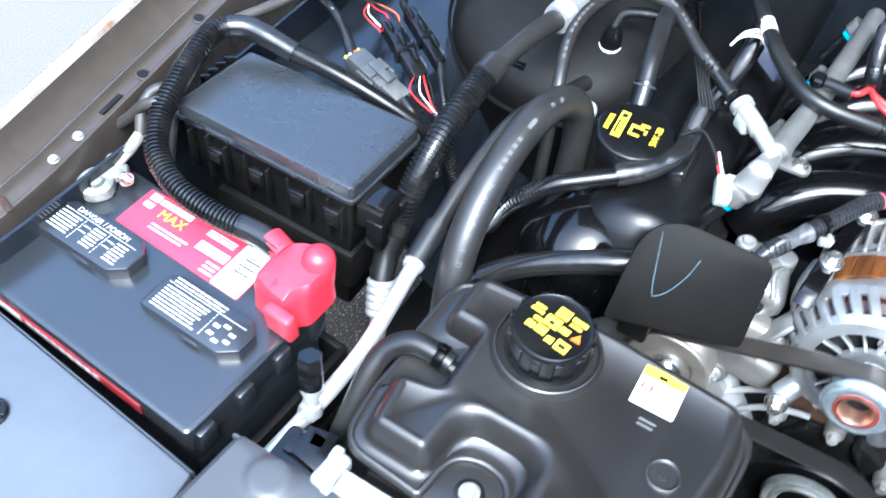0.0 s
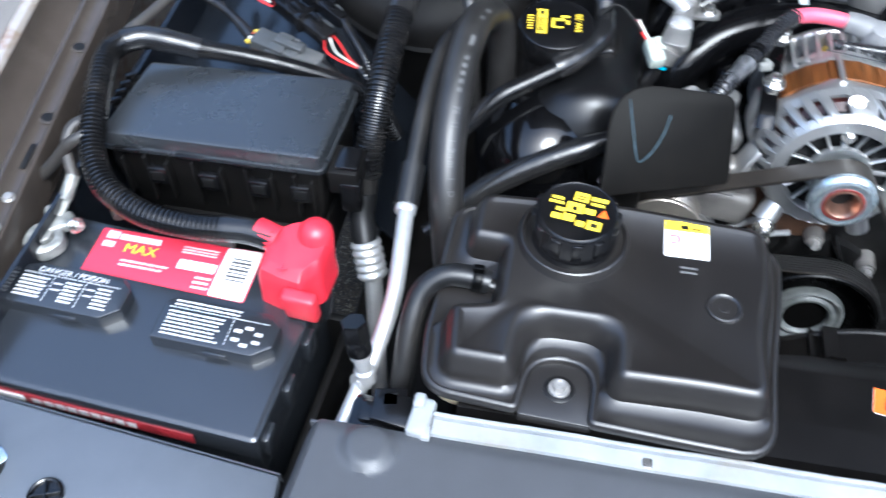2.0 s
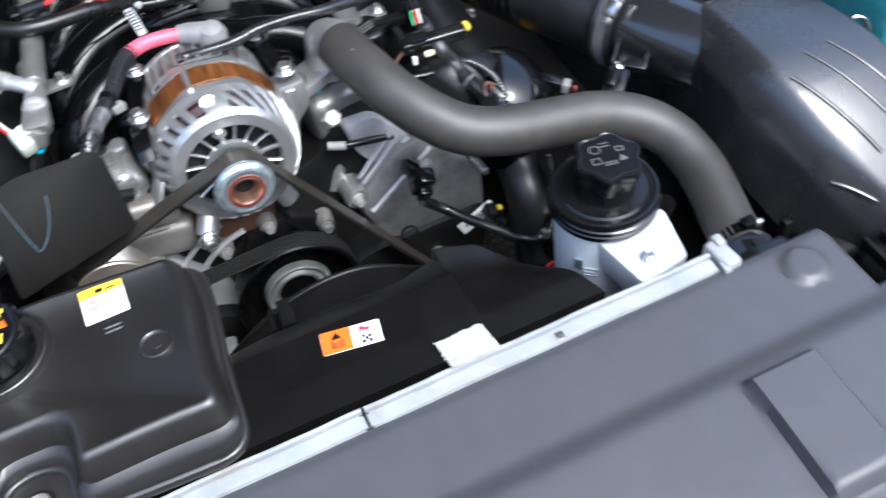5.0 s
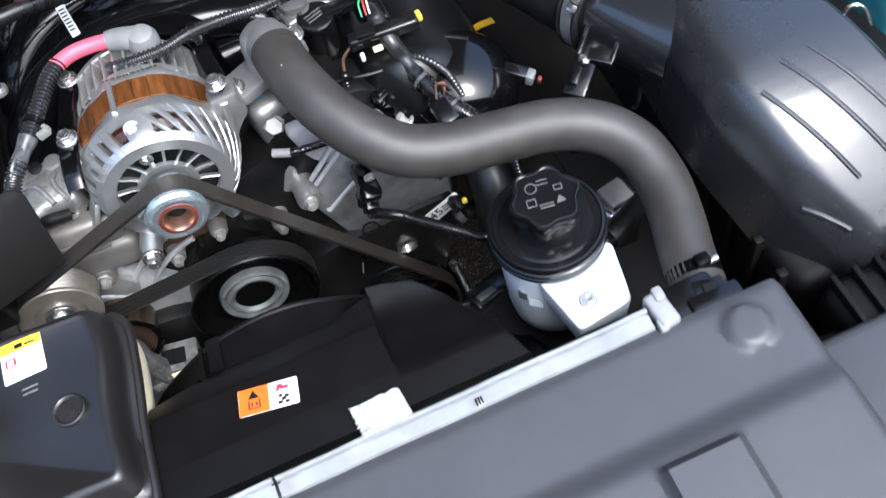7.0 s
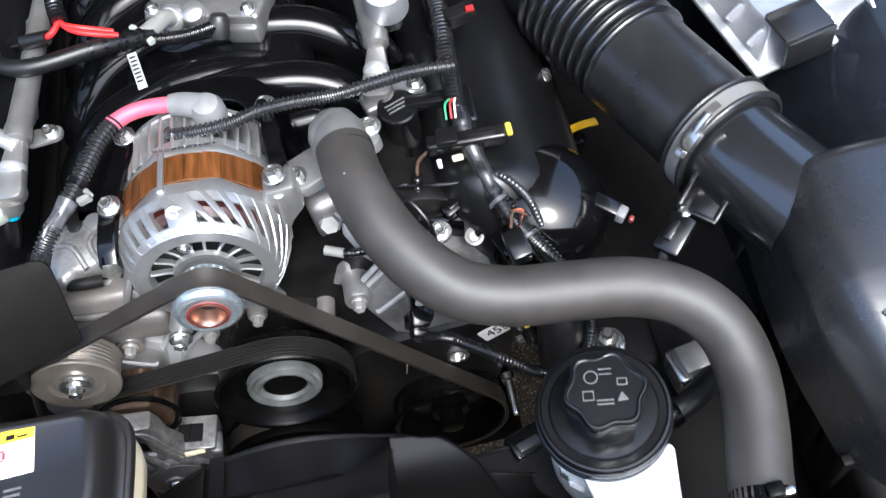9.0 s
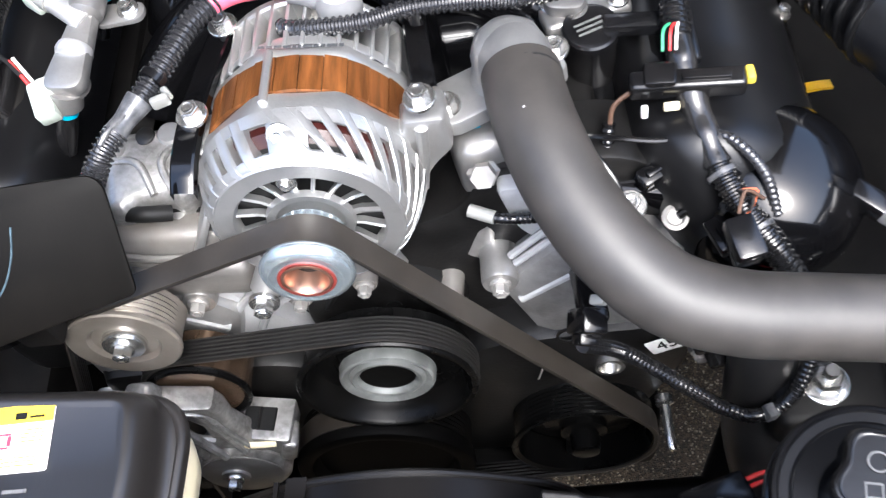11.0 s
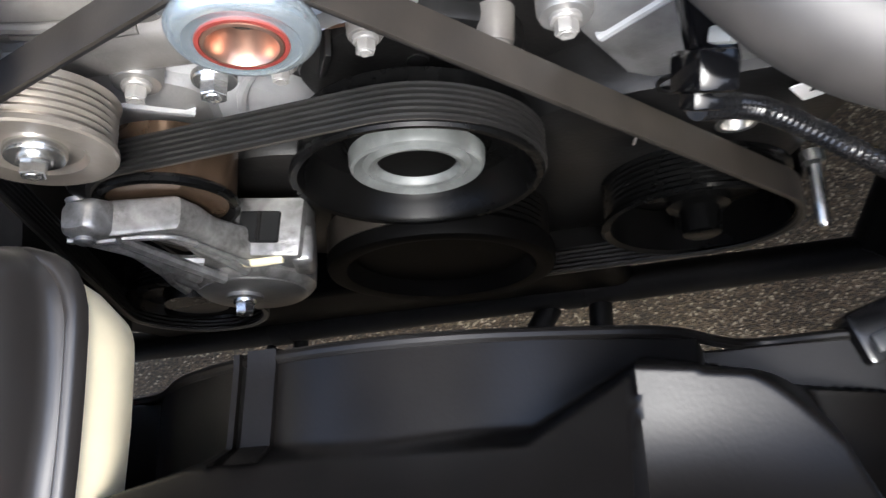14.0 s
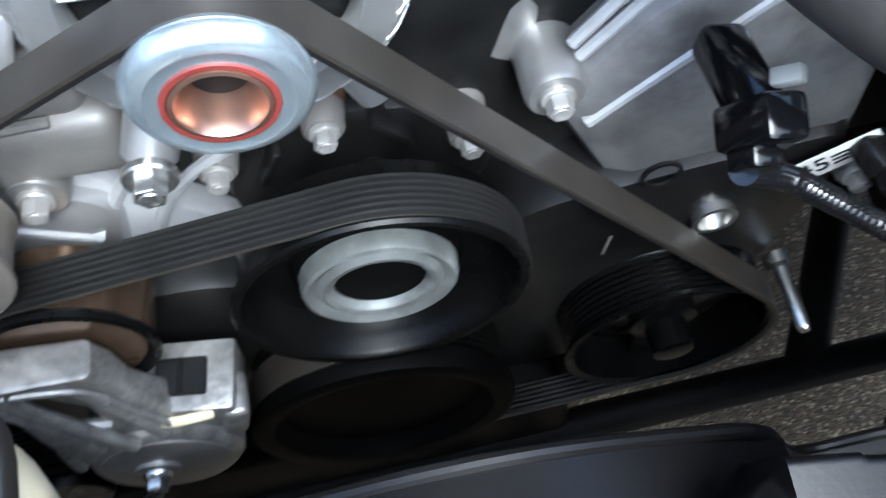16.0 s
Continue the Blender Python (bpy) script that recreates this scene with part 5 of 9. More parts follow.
part("panel", sheet(cover_at, 220, 90), "cover", cv)
part("rear_edge", rbox((-0.01, -0.0105, -0.016), (0.88, 0.003, 0.022), 0.001), "cover", cv)
part("side_wing", rbox((0.500, -0.16, -0.062), (0.09, 0.20, 0.03), 0.012, 3), "cover", cv, "lower step of the cover")

# ---- coolant tank ------------------------------------------------------
TOP = [(-0.352, 0.034, 0.014), (-0.293, 0.033, 0.014), (-0.289, 0.086, 0.030), (-0.221, 0.086, 0.030), (-0.221, 0.036, 0.014), (-0.150, 0.038, 0.02), (-0.094, 0.036, 0.020), (-0.098, 0.105, 0.03), (-0.089, 0.160, 0.03), (-0.092, 0.217, 0.022), (-0.22, 0.226, 0.03), (-0.352, 0.219, 0.022), (-0.352, 0.157, 0.012), (-0.321, 0.156, 0.003), (-0.321, 0.101, 0.003), (-0.358, 0.093, 0.014)]
RIM = [(-0.368, 0.032, 0.024), (-0.288, 0.026, 0.006), (-0.282, 0.078, 0.026), (-0.228, 0.078, 0.026), (-0.230, 0.023, 0.006), (-0.150, 0.019, 0.02), (-0.084, 0.017, 0.036), (-0.081, 0.105, 0.03), (-0.0745, 0.160, 0.03), (-0.0710, 0.233, 0.040), (-0.22, 0.242, 0.03), (-0.372, 0.236, 0.026), (-0.374, 0.160, 0.006), (-0.372, 0.140, 0.004), (-0.372, 0.118, 0.004), (-0.374, 0.090, 0.010)]


RIM = [(-0.2924 + 0.973 * (x + 0.2924), -0.336 + 0.973 * (y + 0.336), r) for x, y, r in RIM]
SEAM = 0.018


def blend(d_rim, d_top, share, z):
    a, b = ring(RIM, d_rim, 7), ring(TOP, d_top, 7)
    return [(*(p * (1 - share) + q * share), z) for p, q in zip(a, b)]


dg = thing("coolant_tank", "black and cream coolant expansion tank", "coolant tank", (-0.22, 0.13, -0.17))
upper = [blend(0.002, 0, 0, SEAM - 0.010), blend(-0.001, 0, 0, SEAM - 0.008), blend(-0.001, 0, 0, SEAM - 0.002), blend(0.0005, 0, 0, SEAM), blend(0.003, 0, 0, SEAM + 0.0004), blend(0.005, 0, 0, SEAM - 0.0016), blend(0, -0.003, 0.8, SEAM - 0.0012), blend(0, -0.0008, 1, SEAM + 0.002),
         blend(0, 0.0, 1, SEAM + 0.007), blend(0, 0.0012, 1, 0.0315), blend(0, 0.0032, 1, 0.0375), blend(0, 0.0058, 1, 0.0425), blend(0, 0.0085, 1, 0.0455), blend(0, 0.0112, 1, 0.0468), blend(0, 0.0135, 1, 0.0467), blend(0, 0.0155, 1, 0.0452)]
part("upper_shell", loft(upper), "degas", dg, "black moulded upper half", smooth=50)
low = [(x, y, r) for x, y, r in RIM if not (-0.285 < x < -0.225 and y < 0.1)]
part("lower_shell", loft([[(p.x + bulge * ease((p.x + 0.16) / 0.05), p.y, z) for p in ring(low, d, 7)] for z, d, bulge in ((-0.125, 0.078, 0), (-0.118, 0.068, 0), (-0.09, 0.053, 0.004), (-0.06, 0.036, 0.010), (-0.035, 0.020, 0.011), (-0.015, 0.010, 0.006), (0.0, 0.0055, 0.002), (0.007, 0.004, 0), (0.0085, 0.003, 0))]), "cream", dg, "cream coloured lower half", smooth=50)
part("bracket", slab([(-0.288, 0.015, 0.003), (-0.229, 0.013, 0.003), (-0.229, 0.050, 0.012), (-0.239, 0.079, 0.016), (-0.272, 0.080, 0.016), (-0.284, 0.050, 0.012)], 0.002, 0.0125, 0.0012), "degas", dg, "flat mounting ear")
part("washer", lathe([(0.0125, 0), (0.0125, 0.0010), (0.0115, 0.0016), (0.007, 0.0016)], (-0.257, 0.042, 0.0122), (0, 0, 1), 28), "alu_dark", dg, "round steel washer")
bolt(dg, (-0.257, 0.042, 0.0136), (0, 0, 1), 0.0056, 0.008, "steel_grey")
part("dimple", lathe([(0.015, -0.0005), (0.0145, 0.0016), (0.0128, 0.0022), (0.0112, 0.0012), (0.0105, -0.0001), (0.0045, -0.0001), (0.004, 0.0006), (0.002, 0.0007)], (-0.134, 0.121, 0.0455), (0, 0, 1), 28), "degas", dg, "round moulded boss")
part("mark", bars(print_lines(-0.17, -0.155, 0.150, 0.160, 2, 3, words_in=2), pose(0, 0, 0.0454)), "faint", dg, "faint moulded mark")
NK = (-0.261, 0.173, 0.0)
part("neck", lathe([(0.0500, 0.043), (0.0470, 0.047), (0.0466, 0.0500), (0.0458, 0.0522), (0.0446, 0.0530), (0.0432, 0.0522), (0.0425, 0.0490), (0.0385, 0.0475)], NK, (0, 0, 1), 56), "degas", dg, "raised ring of the filler neck")
cp = part("cap", lathe([(0.0360, 0.046), (0.0358, 0.056), (0.0352, 0.0575), (0.0348, 0.0765), (0.0338, 0.0795), (0.0320, 0.0812), (0.031, 0.0806), (0.020, 0.0806)], NK, (0, 0, 1), 60), "black", dg, "black ribbed cap with yellow warning print")
for k in range(12):
    a = 2 * math.pi * k / 12 + 0.1
    c, s = math.cos(a), math.sin(a)
    part("grip", rbox((NK[0] + 0.0352 * c, NK[1] + 0.0352 * s, 0.0670), (0.0040, 0.0085, 0.022), 0.0015, 2, (0, 0, math.degrees(a))), "black", cp)
CM = pose(NK[0], NK[1], 0.0808, 0, 0, -8)
for row in ((-0.006, 0.006, 0.016, 0.010), (0.008, 0.022, 0.017, 0.0045), (0.009, 0.020, 0.011, 0.003), (-0.024, -0.014, 0.010, 0.003), (-0.025, -0.013, 0.005, 0.003), (-0.010, 0.004, 0.003, 0.011), (-0.020, -0.012, -0.010, 0.006), (-0.011, -0.001, -0.009, 0.008), (0.001, 0.008, -0.013, 0.006), (0.005, 0.014, 0.002, 0.006), (0.010, 0.022, -0.012, 0.010), (-0.018, -0.010, -0.002, 0.004)):
    part("yellow_symbol", bars([row], CM), "lab_yellow", cp, "yellow warning symbol")
part("symbol_holes", bars([(-0.004, 0.004, 0.0165, 0.0012), (-0.004, 0.004, 0.0135, 0.0012), (-0.005, -0.001, 0.002, 0.004), (0.013, 0.019, -0.012, 0.004)], CM @ pose(0, 0, 0.0002)), "lab_black", cp)
tri_bm = slab([(0.0165, -0.0015, 0.001), (0.026, -0.001, 0.001), (0.0215, 0.0075, 0.001)], 0, 0.0004, 0.0001, CM)
part("orange_triangle", tri_bm, "lab_orange", cp, "orange warning triangle")
lb = part("label", slab([(-0.019, -0.0200, 0.002), (0.019, -0.0200, 0.002), (0.019, 0.0200, 0.002), (-0.019, 0.0200, 0.002)], 0, 0.0004, 0.0001, pose(-0.165, 0.188, 0.0454, 0, 0, 1)), "lab_white", dg, "white and yellow warning label")
part("yellow_head", bars([(-0.0188, 0.0188, 0.0145, 0.0108)], pose(-0.165, 0.188, 0.0456, 0, 0, 1)), "lab_yellow", lb)
part("head_print", bars([(-0.005, 0.002, 0.0135, 0.004), (0.004, 0.013, 0.0125, 0.0014)], pose(-0.165, 0.188, 0.0460, 0, 0, 1)), "lab_black", lb)
part("red_symbol", bars([(-0.015, -0.006, 0.003, 0.0014), (-0.0155, -0.0135, -0.001, 0.006), (-0.008, -0.0055, -0.001, 0.006), (-0.014, -0.007, -0.005, 0.0014)], pose(-0.165, 0.188, 0.0457, 0, 0, 1)), "lab_red", lb)
part("small_print", bars(print_lines(0.0, 0.015, -0.003, 0.006, 4, 6, words_in=3) + print_lines(-0.015, 0.015, -0.017, -0.010, 3, 2, words_in=5), pose(-0.165, 0.188, 0.0457, 0, 0, 1)), "lab_yellow", lb)
part("spigot", tube([(-0.318, 0.128, 0.020), (-0.345, 0.129, 0.022)], 0.0062, 14), "degas", dg)
sh = thing("overflow_hose", "small black overflow hose with a spring clamp", "hose", (-0.36, 0.11, 0.02))
part("hose", tube([(-0.326, 0.129, 0.024), (-0.345, 0.130, 0.027), (-0.366, 0.128, 0.026), (-0.383, 0.116, 0.014), (-0.389, 0.096, -0.006), (-0.391, 0.074, -0.034), (-0.394, 0.056, -0.066), (-0.398, 0.04, -0.12)], 0.0102, 18), "rubber_dark", sh)
part("clamp", lathe([(0.0112, 0), (0.0118, 0.001), (0.0118, 0.008), (0.0112, 0.009)], (-0.341, 0.1297, 0.0265), (1, 0, -0.1), 22), "steel_dark", sh)
part("clamp_ear", rbox((-0.336, 0.1297, 0.040), (0.010, 0.006, 0.007), 0.0015), "steel_dark", sh)

# ---- fan shroud --------------------------------------------------------
REAR = 0.169


def shroud_z(x, y):
    shelf = 0.007 - 0.055 * max(0, y - 0.05) - 1.6 * max(0, y - 0.10) ** 1.3
    low = -0.018 - 0.15 * (y - 0.135) - (5.5 if x > 0.03 else 4.0) * (x - 0.03) ** 2
    edge = 0.127 + 0.025 * min(1, max(0, (x - 0.087) / 0.040)) - 0.12 * max(0, x - 0.127) - 0.25 * max(0, abs(x) - 0.05) * (x < 0)
    k = ease((y - edge) / 0.009)
    z = shelf * (1 - k) + low * k
    if x > 0.1252:
        side, dx = min(1, (x - 0.1251) / 0.0020), x - 0.126
        flat = -0.020 + 0.18 * (y - 0.15) - 0.10 * dx - 2.2 * dx * dx
        k = side * ease((y - 0.04) / 0.10) * (1 - k)
        z = z * (1 - k) + flat * k
    if x > 0.150:
        far = 0.151 - 0.12 * (x - 0.126) - 2.2 * max(0, x - 0.165) ** 1.5 * 2 - 1.1 * max(0, x - 0.196)
        z -= 0.11 * ease((y - far) / 0.026)
    if x > 0.262:
        z -= 0.075 * ease((x - 0.258) / 0.040)
    return max(z, -0.17)


def shroud_at(s, t):
    x = -0.335 + 0.67 * s
    if t < 0.75:
        y = 0.0125 + (REAR - 0.0125) * t / 0.75
        return (x, y, shroud_z(x, y) - (0.012 if y < 0.015 else 0))
    k = (t - 0.75) / 0.25
    z = shroud_z(x, REAR)
    return (x, REAR + 0.004 * math.sin(k * 1.57), z - 0.006 * k - (0.34 + z * 0.5) * k * k)


fs = thing("fan_shroud", "black plastic fan shroud behind the radiator", "fan shroud", (0, 0.1, -0.1))
part("shell", sheet(shroud_at, 400, 260, 0.003), "shroud", fs, smooth=60)


def strip_along(x0, x1, lift, deep):
    """A strip that follows the top of the shroud from its step to its rear edge."""
    ys = [0.129 + 0.0065 * k for k in range(8)]
    return loft([[(x0 - 0.04 * (REAR + 0.006 - y), y, shroud_z((x0 + x1) / 2, min(y, REAR)) + h) if i in (0, 3) else (x1 - 0.04 * (REAR + 0.006 - y), y, shroud_z((x0 + x1) / 2, min(y, REAR)) + h) for i, h in ((0, -deep), (1, -deep), (2, lift), (3, lift))] for y in ys])


part("lip", strip_along(-0.0400, -0.0372, 0.0060, 0.012), "shroud", fs, "thin edge of the shroud half")
# No recess here: a black strip paints the shade of the gap.
part("gap", strip_along(-0.0371, -0.0301, 0.0006, 0.010), "damper", fs, "black strip for the shade between the shroud halves")
part("lip", strip_along(-0.0300, -0.0170, 0.0052, 0.012), "shroud", fs, "broad edge of the shroud half")
xs = [-0.33, -0.25, -0.17, -0.09, -0.02, 0.05, 0.11, 0.14, 0.17, 0.21, 0.25, 0.29, 0.33]
part("rear_rim", tube([(x, REAR + 0.002, shroud_z(x, REAR)) for x in xs], 0.0028, 10), "shroud", fs)
fan = thing("cooling_fan", "dark electric fan behind the radiator", "fan", (0, 0.11, -0.28))
part("hub", lathe([(0.06, 0), (0.06, 0.03), (0.05, 0.04)], (0, 0.13, -0.28), (0, 1, 0), 30), "black", fan)
for k in range(7):
    a = 2 * math.pi * k / 7
    part("blade", rbox((0.12 * math.cos(a), 0.13, -0.28 + 0.12 * math.sin(a)), (0.14, 0.006, 0.05), 0.002, 2, (25, -math.degrees(a), 0)), "black", fan)
sl = thing("shroud_label", "orange and white warning label on the fan shroud", "label", (0.018, 0.076, 0.009))
SM = pose(0.0175, 0.0765, shroud_z(0.0175, 0.0765) + 0.0010, -4, 0, -9.5)
part("paper", slab([(-0.0265, -0.0125, 0.002), (0.0265, -0.0125, 0.002), (0.0265, 0.0125, 0.002), (-0.0265, 0.0125, 0.002)], 0, 0.0006, 0.0001, SM), "lab_white", sl)
part("orange_half", bars([(-0.0262, 0.0005, 0, 0.0246)], SM @ pose(0, 0, 0.0006)), "lab_orange", sl, "orange half")
part("triangle", slab([(-0.018, 0.002, 0.0005), (-0.008, 0.002, 0.0005), (-0.013, 0.010, 0.0005)], 0.0009, 0.0011, 0.0001, SM), "lab_black", sl)
part("symbol", bars([(-0.018, -0.007, -0.007, 0.0012), (-0.018, -0.0165, -0.003, 0.007), (-0.0085, -0.007, -0.003, 0.007), (-0.0155, -0.0135, -0.0035, 0.004), (-0.0115, -0.0095, -0.0035, 0.004)], SM @ pose(0, 0, 0.0008)), "rust", sl)
part("red_symbol", bars([(0.008, 0.013, 0.007, 0.004), (0.011, 0.018, 0.0055, 0.003), (0.007, 0.010, 0.004, 0.002)], SM @ pose(0, 0, 0.0006)), "lab_red", sl)
part("black_symbol", bars([(0.009, 0.012, -0.002, 0.003), (0.014, 0.018, -0.003, 0.003), (0.008, 0.012, -0.008, 0.003), (0.0145, 0.018, -0.0085, 0.003), (0.0115, 0.015, -0.0052, 0.003)], SM @ pose(0, 0, 0.0006)), "lab_black", sl)


def rag_at(s, t):
    x, y = 0.082 + 0.044 * s - 0.004 * t, 0.004 + 0.030 * t
    j = noise.noise(Vector((x * 200, y * 200, 1)))
    if s < 0.1:
        x -= 0.004 * noise.noise(Vector((y * 700, 3, 1)))
    return (x, y + (0.002 * j if t > 0.9 else 0), 0.0115 + 0.0012 * j + 0.004 * max(0, 0.5 - t))


whole("foam_scrap", sheet(rag_at, 30, 22, 0.002), "rag", "frayed scrap of white foam stuck under the beam", "foam scrap")

# ---- power steering reservoir ------------------------------------------
pr = thing("steering_reservoir", "white fluid reservoir with a wide black cap", "fluid reservoir", (0.30, 0.125, -0.15))
RC = Vector((0.303, 0.130, 0.0))
part("body", lathe([(0.036, -0.160), (0.044, -0.150), (0.0465, -0.13), (0.0485, -0.06), (0.0505, -0.028), (0.0515, -0.022)], RC, (0, 0, 1), 44), "milky", pr, "white body, light put into its brighter, bluer colour")
part("cap", lathe([(0.0535, -0.024), (0.0552, -0.021), (0.0552, -0.017), (0.0535, -0.0155), (0.0548, -0.0145), (0.0548, -0.0105), (0.0525, -0.009), (0.0538, -0.008), (0.0538, -0.0035), (0.0525, -0.0015), (0.0505, -0.0012), (0.0490, -0.0030), (0.0440, -0.0032), (0.0420, -0.0012), (0.0300, -0.0002), (0.020, 0.0)], RC, (0, 0, 1), 60), "black", pr, "wide glossy black lid")
kn = part("knob", lathe([(0.0265, -0.001), (0.0270, 0.006), (0.0295, 0.008), (0.0306, 0.010), (0.0309, 0.0245), (0.0303, 0.0268), (0.0292, 0.0284), (0.0279, 0.0286), (0.0270, 0.0276), (0.0262, 0.0274), (0.0256, 0.0274), (0.012, 0.0274)], RC + Vector((0.000, -0.002, 0.0145)), (0.02, -0.03, 1), 84, wave=0.085, waves=6), "black", pr, "lobed cap with moulded symbols")
part("knob_neck", lathe([(0.0300, -0.002), (0.0290, 0.004), (0.0262, 0.009), (0.0258, 0.021)], RC + Vector((0, -0.002, 0)), (0.01, -0.02, 1), 48), "black", pr)
KM = pose(RC.x + 0.0006, RC.y - 0.0026, 0.0424, 2, 1, -10)
part("moulded_symbols", bars([(-0.017, -0.009, -0.001, 0.001), (-0.017, -0.009, -0.008, 0.001), (-0.0173, -0.0165, -0.0045, 0.008), (-0.0095, -0.0087, -0.0045, 0.008), (0.009, 0.017, 0.008, 0.001), (0.009, 0.017, 0.003, 0.001), (0.009, 0.010, 0.0055, 0.005), (0.016, 0.017, 0.0055, 0.005), (-0.004, 0.006, 0.016, 0.001), (-0.004, 0.006, 0.012, 0.001)] + print_lines(-0.007, 0.006, -0.013, -0.007, 2, 4, words_in=2), KM), "faint", kn)
part("moulded_triangle", slab([(0.008, -0.010, 0.001), (0.017, -0.009, 0.001), (0.012, -0.002, 0.001)], 0, 0.0003, 0.0001, KM), "faint", kn)
part("moulded_circle", lathe([(0.0055, 0), (0.0055, 0.0004), (0.0045, 0.0004), (0.0045, 0)], KM @ Vector((-0.010, 0.010, 0)), (0, 0, 1), 20, cap=(False, False)), "faint", kn)
br = [(0.272, 0.095, 0.006), (0.287, 0.030, 0.006), (0.342, 0.037, 0.008), (0.352, 0.098, 0.008)]
part("bracket", loft([[(p.x, p.y, z + 0.10 * (p.y - 0.03)) for p in ring(br, d)] for z, d in ((-0.075, 0.004), (-0.0370, 0.0), (-0.0340, 0.001), (-0.0332, 0.003))]), "white", pr, "moulded white bracket")
part("bracket_recess", lathe([(0.013, 0), (0.0125, 0.001), (0.009, 0.0012)], (0.306, 0.053, -0.0312), (0, -0.1, 1), 24), "white", pr)
bolt(pr, (0.306, 0.053, -0.030), (0, -0.1, 1), 0.0052, 0.007)
part("level_mark", rbox((0.262, 0.104, -0.070), (0.003, 0.010, 0.016), 0.001, 1, (0, 0, 35)), "zincblue", pr)
for k in range(3):
    part("level_line", rbox((0.270, 0.0935, -0.072 - 0.005 * k), (0.014, 0.002, 0.0015), 0.0004, 1, (0, 0, -40)), "white", pr)
part("foot", rbox((0.30, 0.12, -0.20), (0.05, 0.05, 0.10), 0.008), "matte", pr)

# ---- engine block and front cover --------------------------------------
EF = frame_of((0, 0.345, 0), AX)         # x across, y up the cover, z forwards
eng = thing("engine_block", "cast aluminium engine front with bolted covers", "engine", (0, 0.6, -0.45))
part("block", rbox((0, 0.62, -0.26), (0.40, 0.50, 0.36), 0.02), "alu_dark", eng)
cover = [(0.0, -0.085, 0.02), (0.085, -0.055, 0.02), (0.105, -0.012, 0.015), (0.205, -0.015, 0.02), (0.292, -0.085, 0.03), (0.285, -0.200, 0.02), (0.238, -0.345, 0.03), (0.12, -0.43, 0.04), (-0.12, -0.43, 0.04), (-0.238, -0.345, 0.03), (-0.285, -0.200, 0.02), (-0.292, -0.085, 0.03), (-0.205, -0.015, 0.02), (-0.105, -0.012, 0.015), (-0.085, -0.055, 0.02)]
part("front_cover", slab(cover, -0.09, -0.034, 0.004, EF), "alu_dark", eng, "cast front cover, oil and shade both in its dark grey")
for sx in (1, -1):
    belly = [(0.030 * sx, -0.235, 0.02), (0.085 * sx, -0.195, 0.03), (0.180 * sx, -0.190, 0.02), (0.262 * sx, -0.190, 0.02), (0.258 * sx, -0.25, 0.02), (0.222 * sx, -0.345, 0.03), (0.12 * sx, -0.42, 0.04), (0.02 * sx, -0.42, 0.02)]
    part("lower_panel", slab(belly, -0.04, 0.006, 0.014, EF), "alu_dark", eng, "oily lower panel of the cover, toned for shade")
    mid = [(0.100 * sx, -0.125, 0.02), (0.150 * sx, -0.075, 0.02), (0.200 * sx, -0.060, 0.02), (0.272 * sx, -0.110, 0.02), (0.266 * sx, -0.228, 0.02), (0.14 * sx, -0.238, 0.03)]
    # Dark at right, bright at left: the light is put into the colours.
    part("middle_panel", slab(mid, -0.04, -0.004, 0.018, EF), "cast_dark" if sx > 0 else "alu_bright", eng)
    wide = 0.192 if sx > 0 else 0.275
    head = [(0.112 * sx, -0.020, 0.01), (0.150 * sx, -0.022, 0.01), (wide * sx, -0.070, 0.02), (wide * sx, -0.14, 0.02), (0.19 * sx, -0.125, 0.03), (0.125 * sx, -0.075, 0.02)]
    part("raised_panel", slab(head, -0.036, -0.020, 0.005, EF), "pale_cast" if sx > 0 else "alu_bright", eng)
    for k in range(3):
        a, b = (0.116 + 0.003 * k) * sx, (0.166 + 0.009 * k) * sx
        c0, c1 = EF @ Vector((a, -0.094 - 0.010 * k, -0.015)), EF @ Vector((b, -0.050 - 0.008 * k, -0.019))
        part("rib", tube([c0, (c0 + c1) / 2, c1], 0.0032, 8), "pale_cast", eng)
    part("seam", tube([EF @ Vector((x * sx, y, -0.006)) for x, y in ((0.120, -0.141), (0.159, -0.113), (0.187, -0.093), (0.204, -0.081))], 0.004, 10), "pale_cast", eng, "raised casting rib")
    for x, y, h, r in ((0.106, -0.113, 0.041, 0.0150), (0.262, -0.225, 0.010, 0.010), (0.275, -0.11, 0.014, 0.009)):
        if sx < 0 and h > 0.04:
            x, y = 0.130, -0.097
        at = EF @ Vector((x * sx, y, -0.044 if h > 0.04 else (-0.02 if y > -0.15 else 0.0)))
        part("boss", lathe([(r * 1.15, 0), (r, h * 0.4), (r * 0.97, h * 0.92), (r * 0.88, h)], at, AX, 28), "alu", eng)
        part("bolt", bolt_mesh(at + AX * h, AX, 0.0062, 0.010, 1.35), "steel_grey", eng)
near = [(-0.052, -0.245, 0.02), (-0.052, -0.205, 0.02), (-0.072, -0.160, 0.03), (-0.100, -0.128, 0.02), (-0.125, -0.070, 0.02), (-0.200, -0.045, 0.02), (-0.262, -0.075, 0.02), (-0.262, -0.235, 0.03), (-0.150, -0.275, 0.03)]
part("near_cover", slab(near, -0.045, -0.016, 0.008, EF), "pale_cast", eng, "pale cast cover behind the idler")
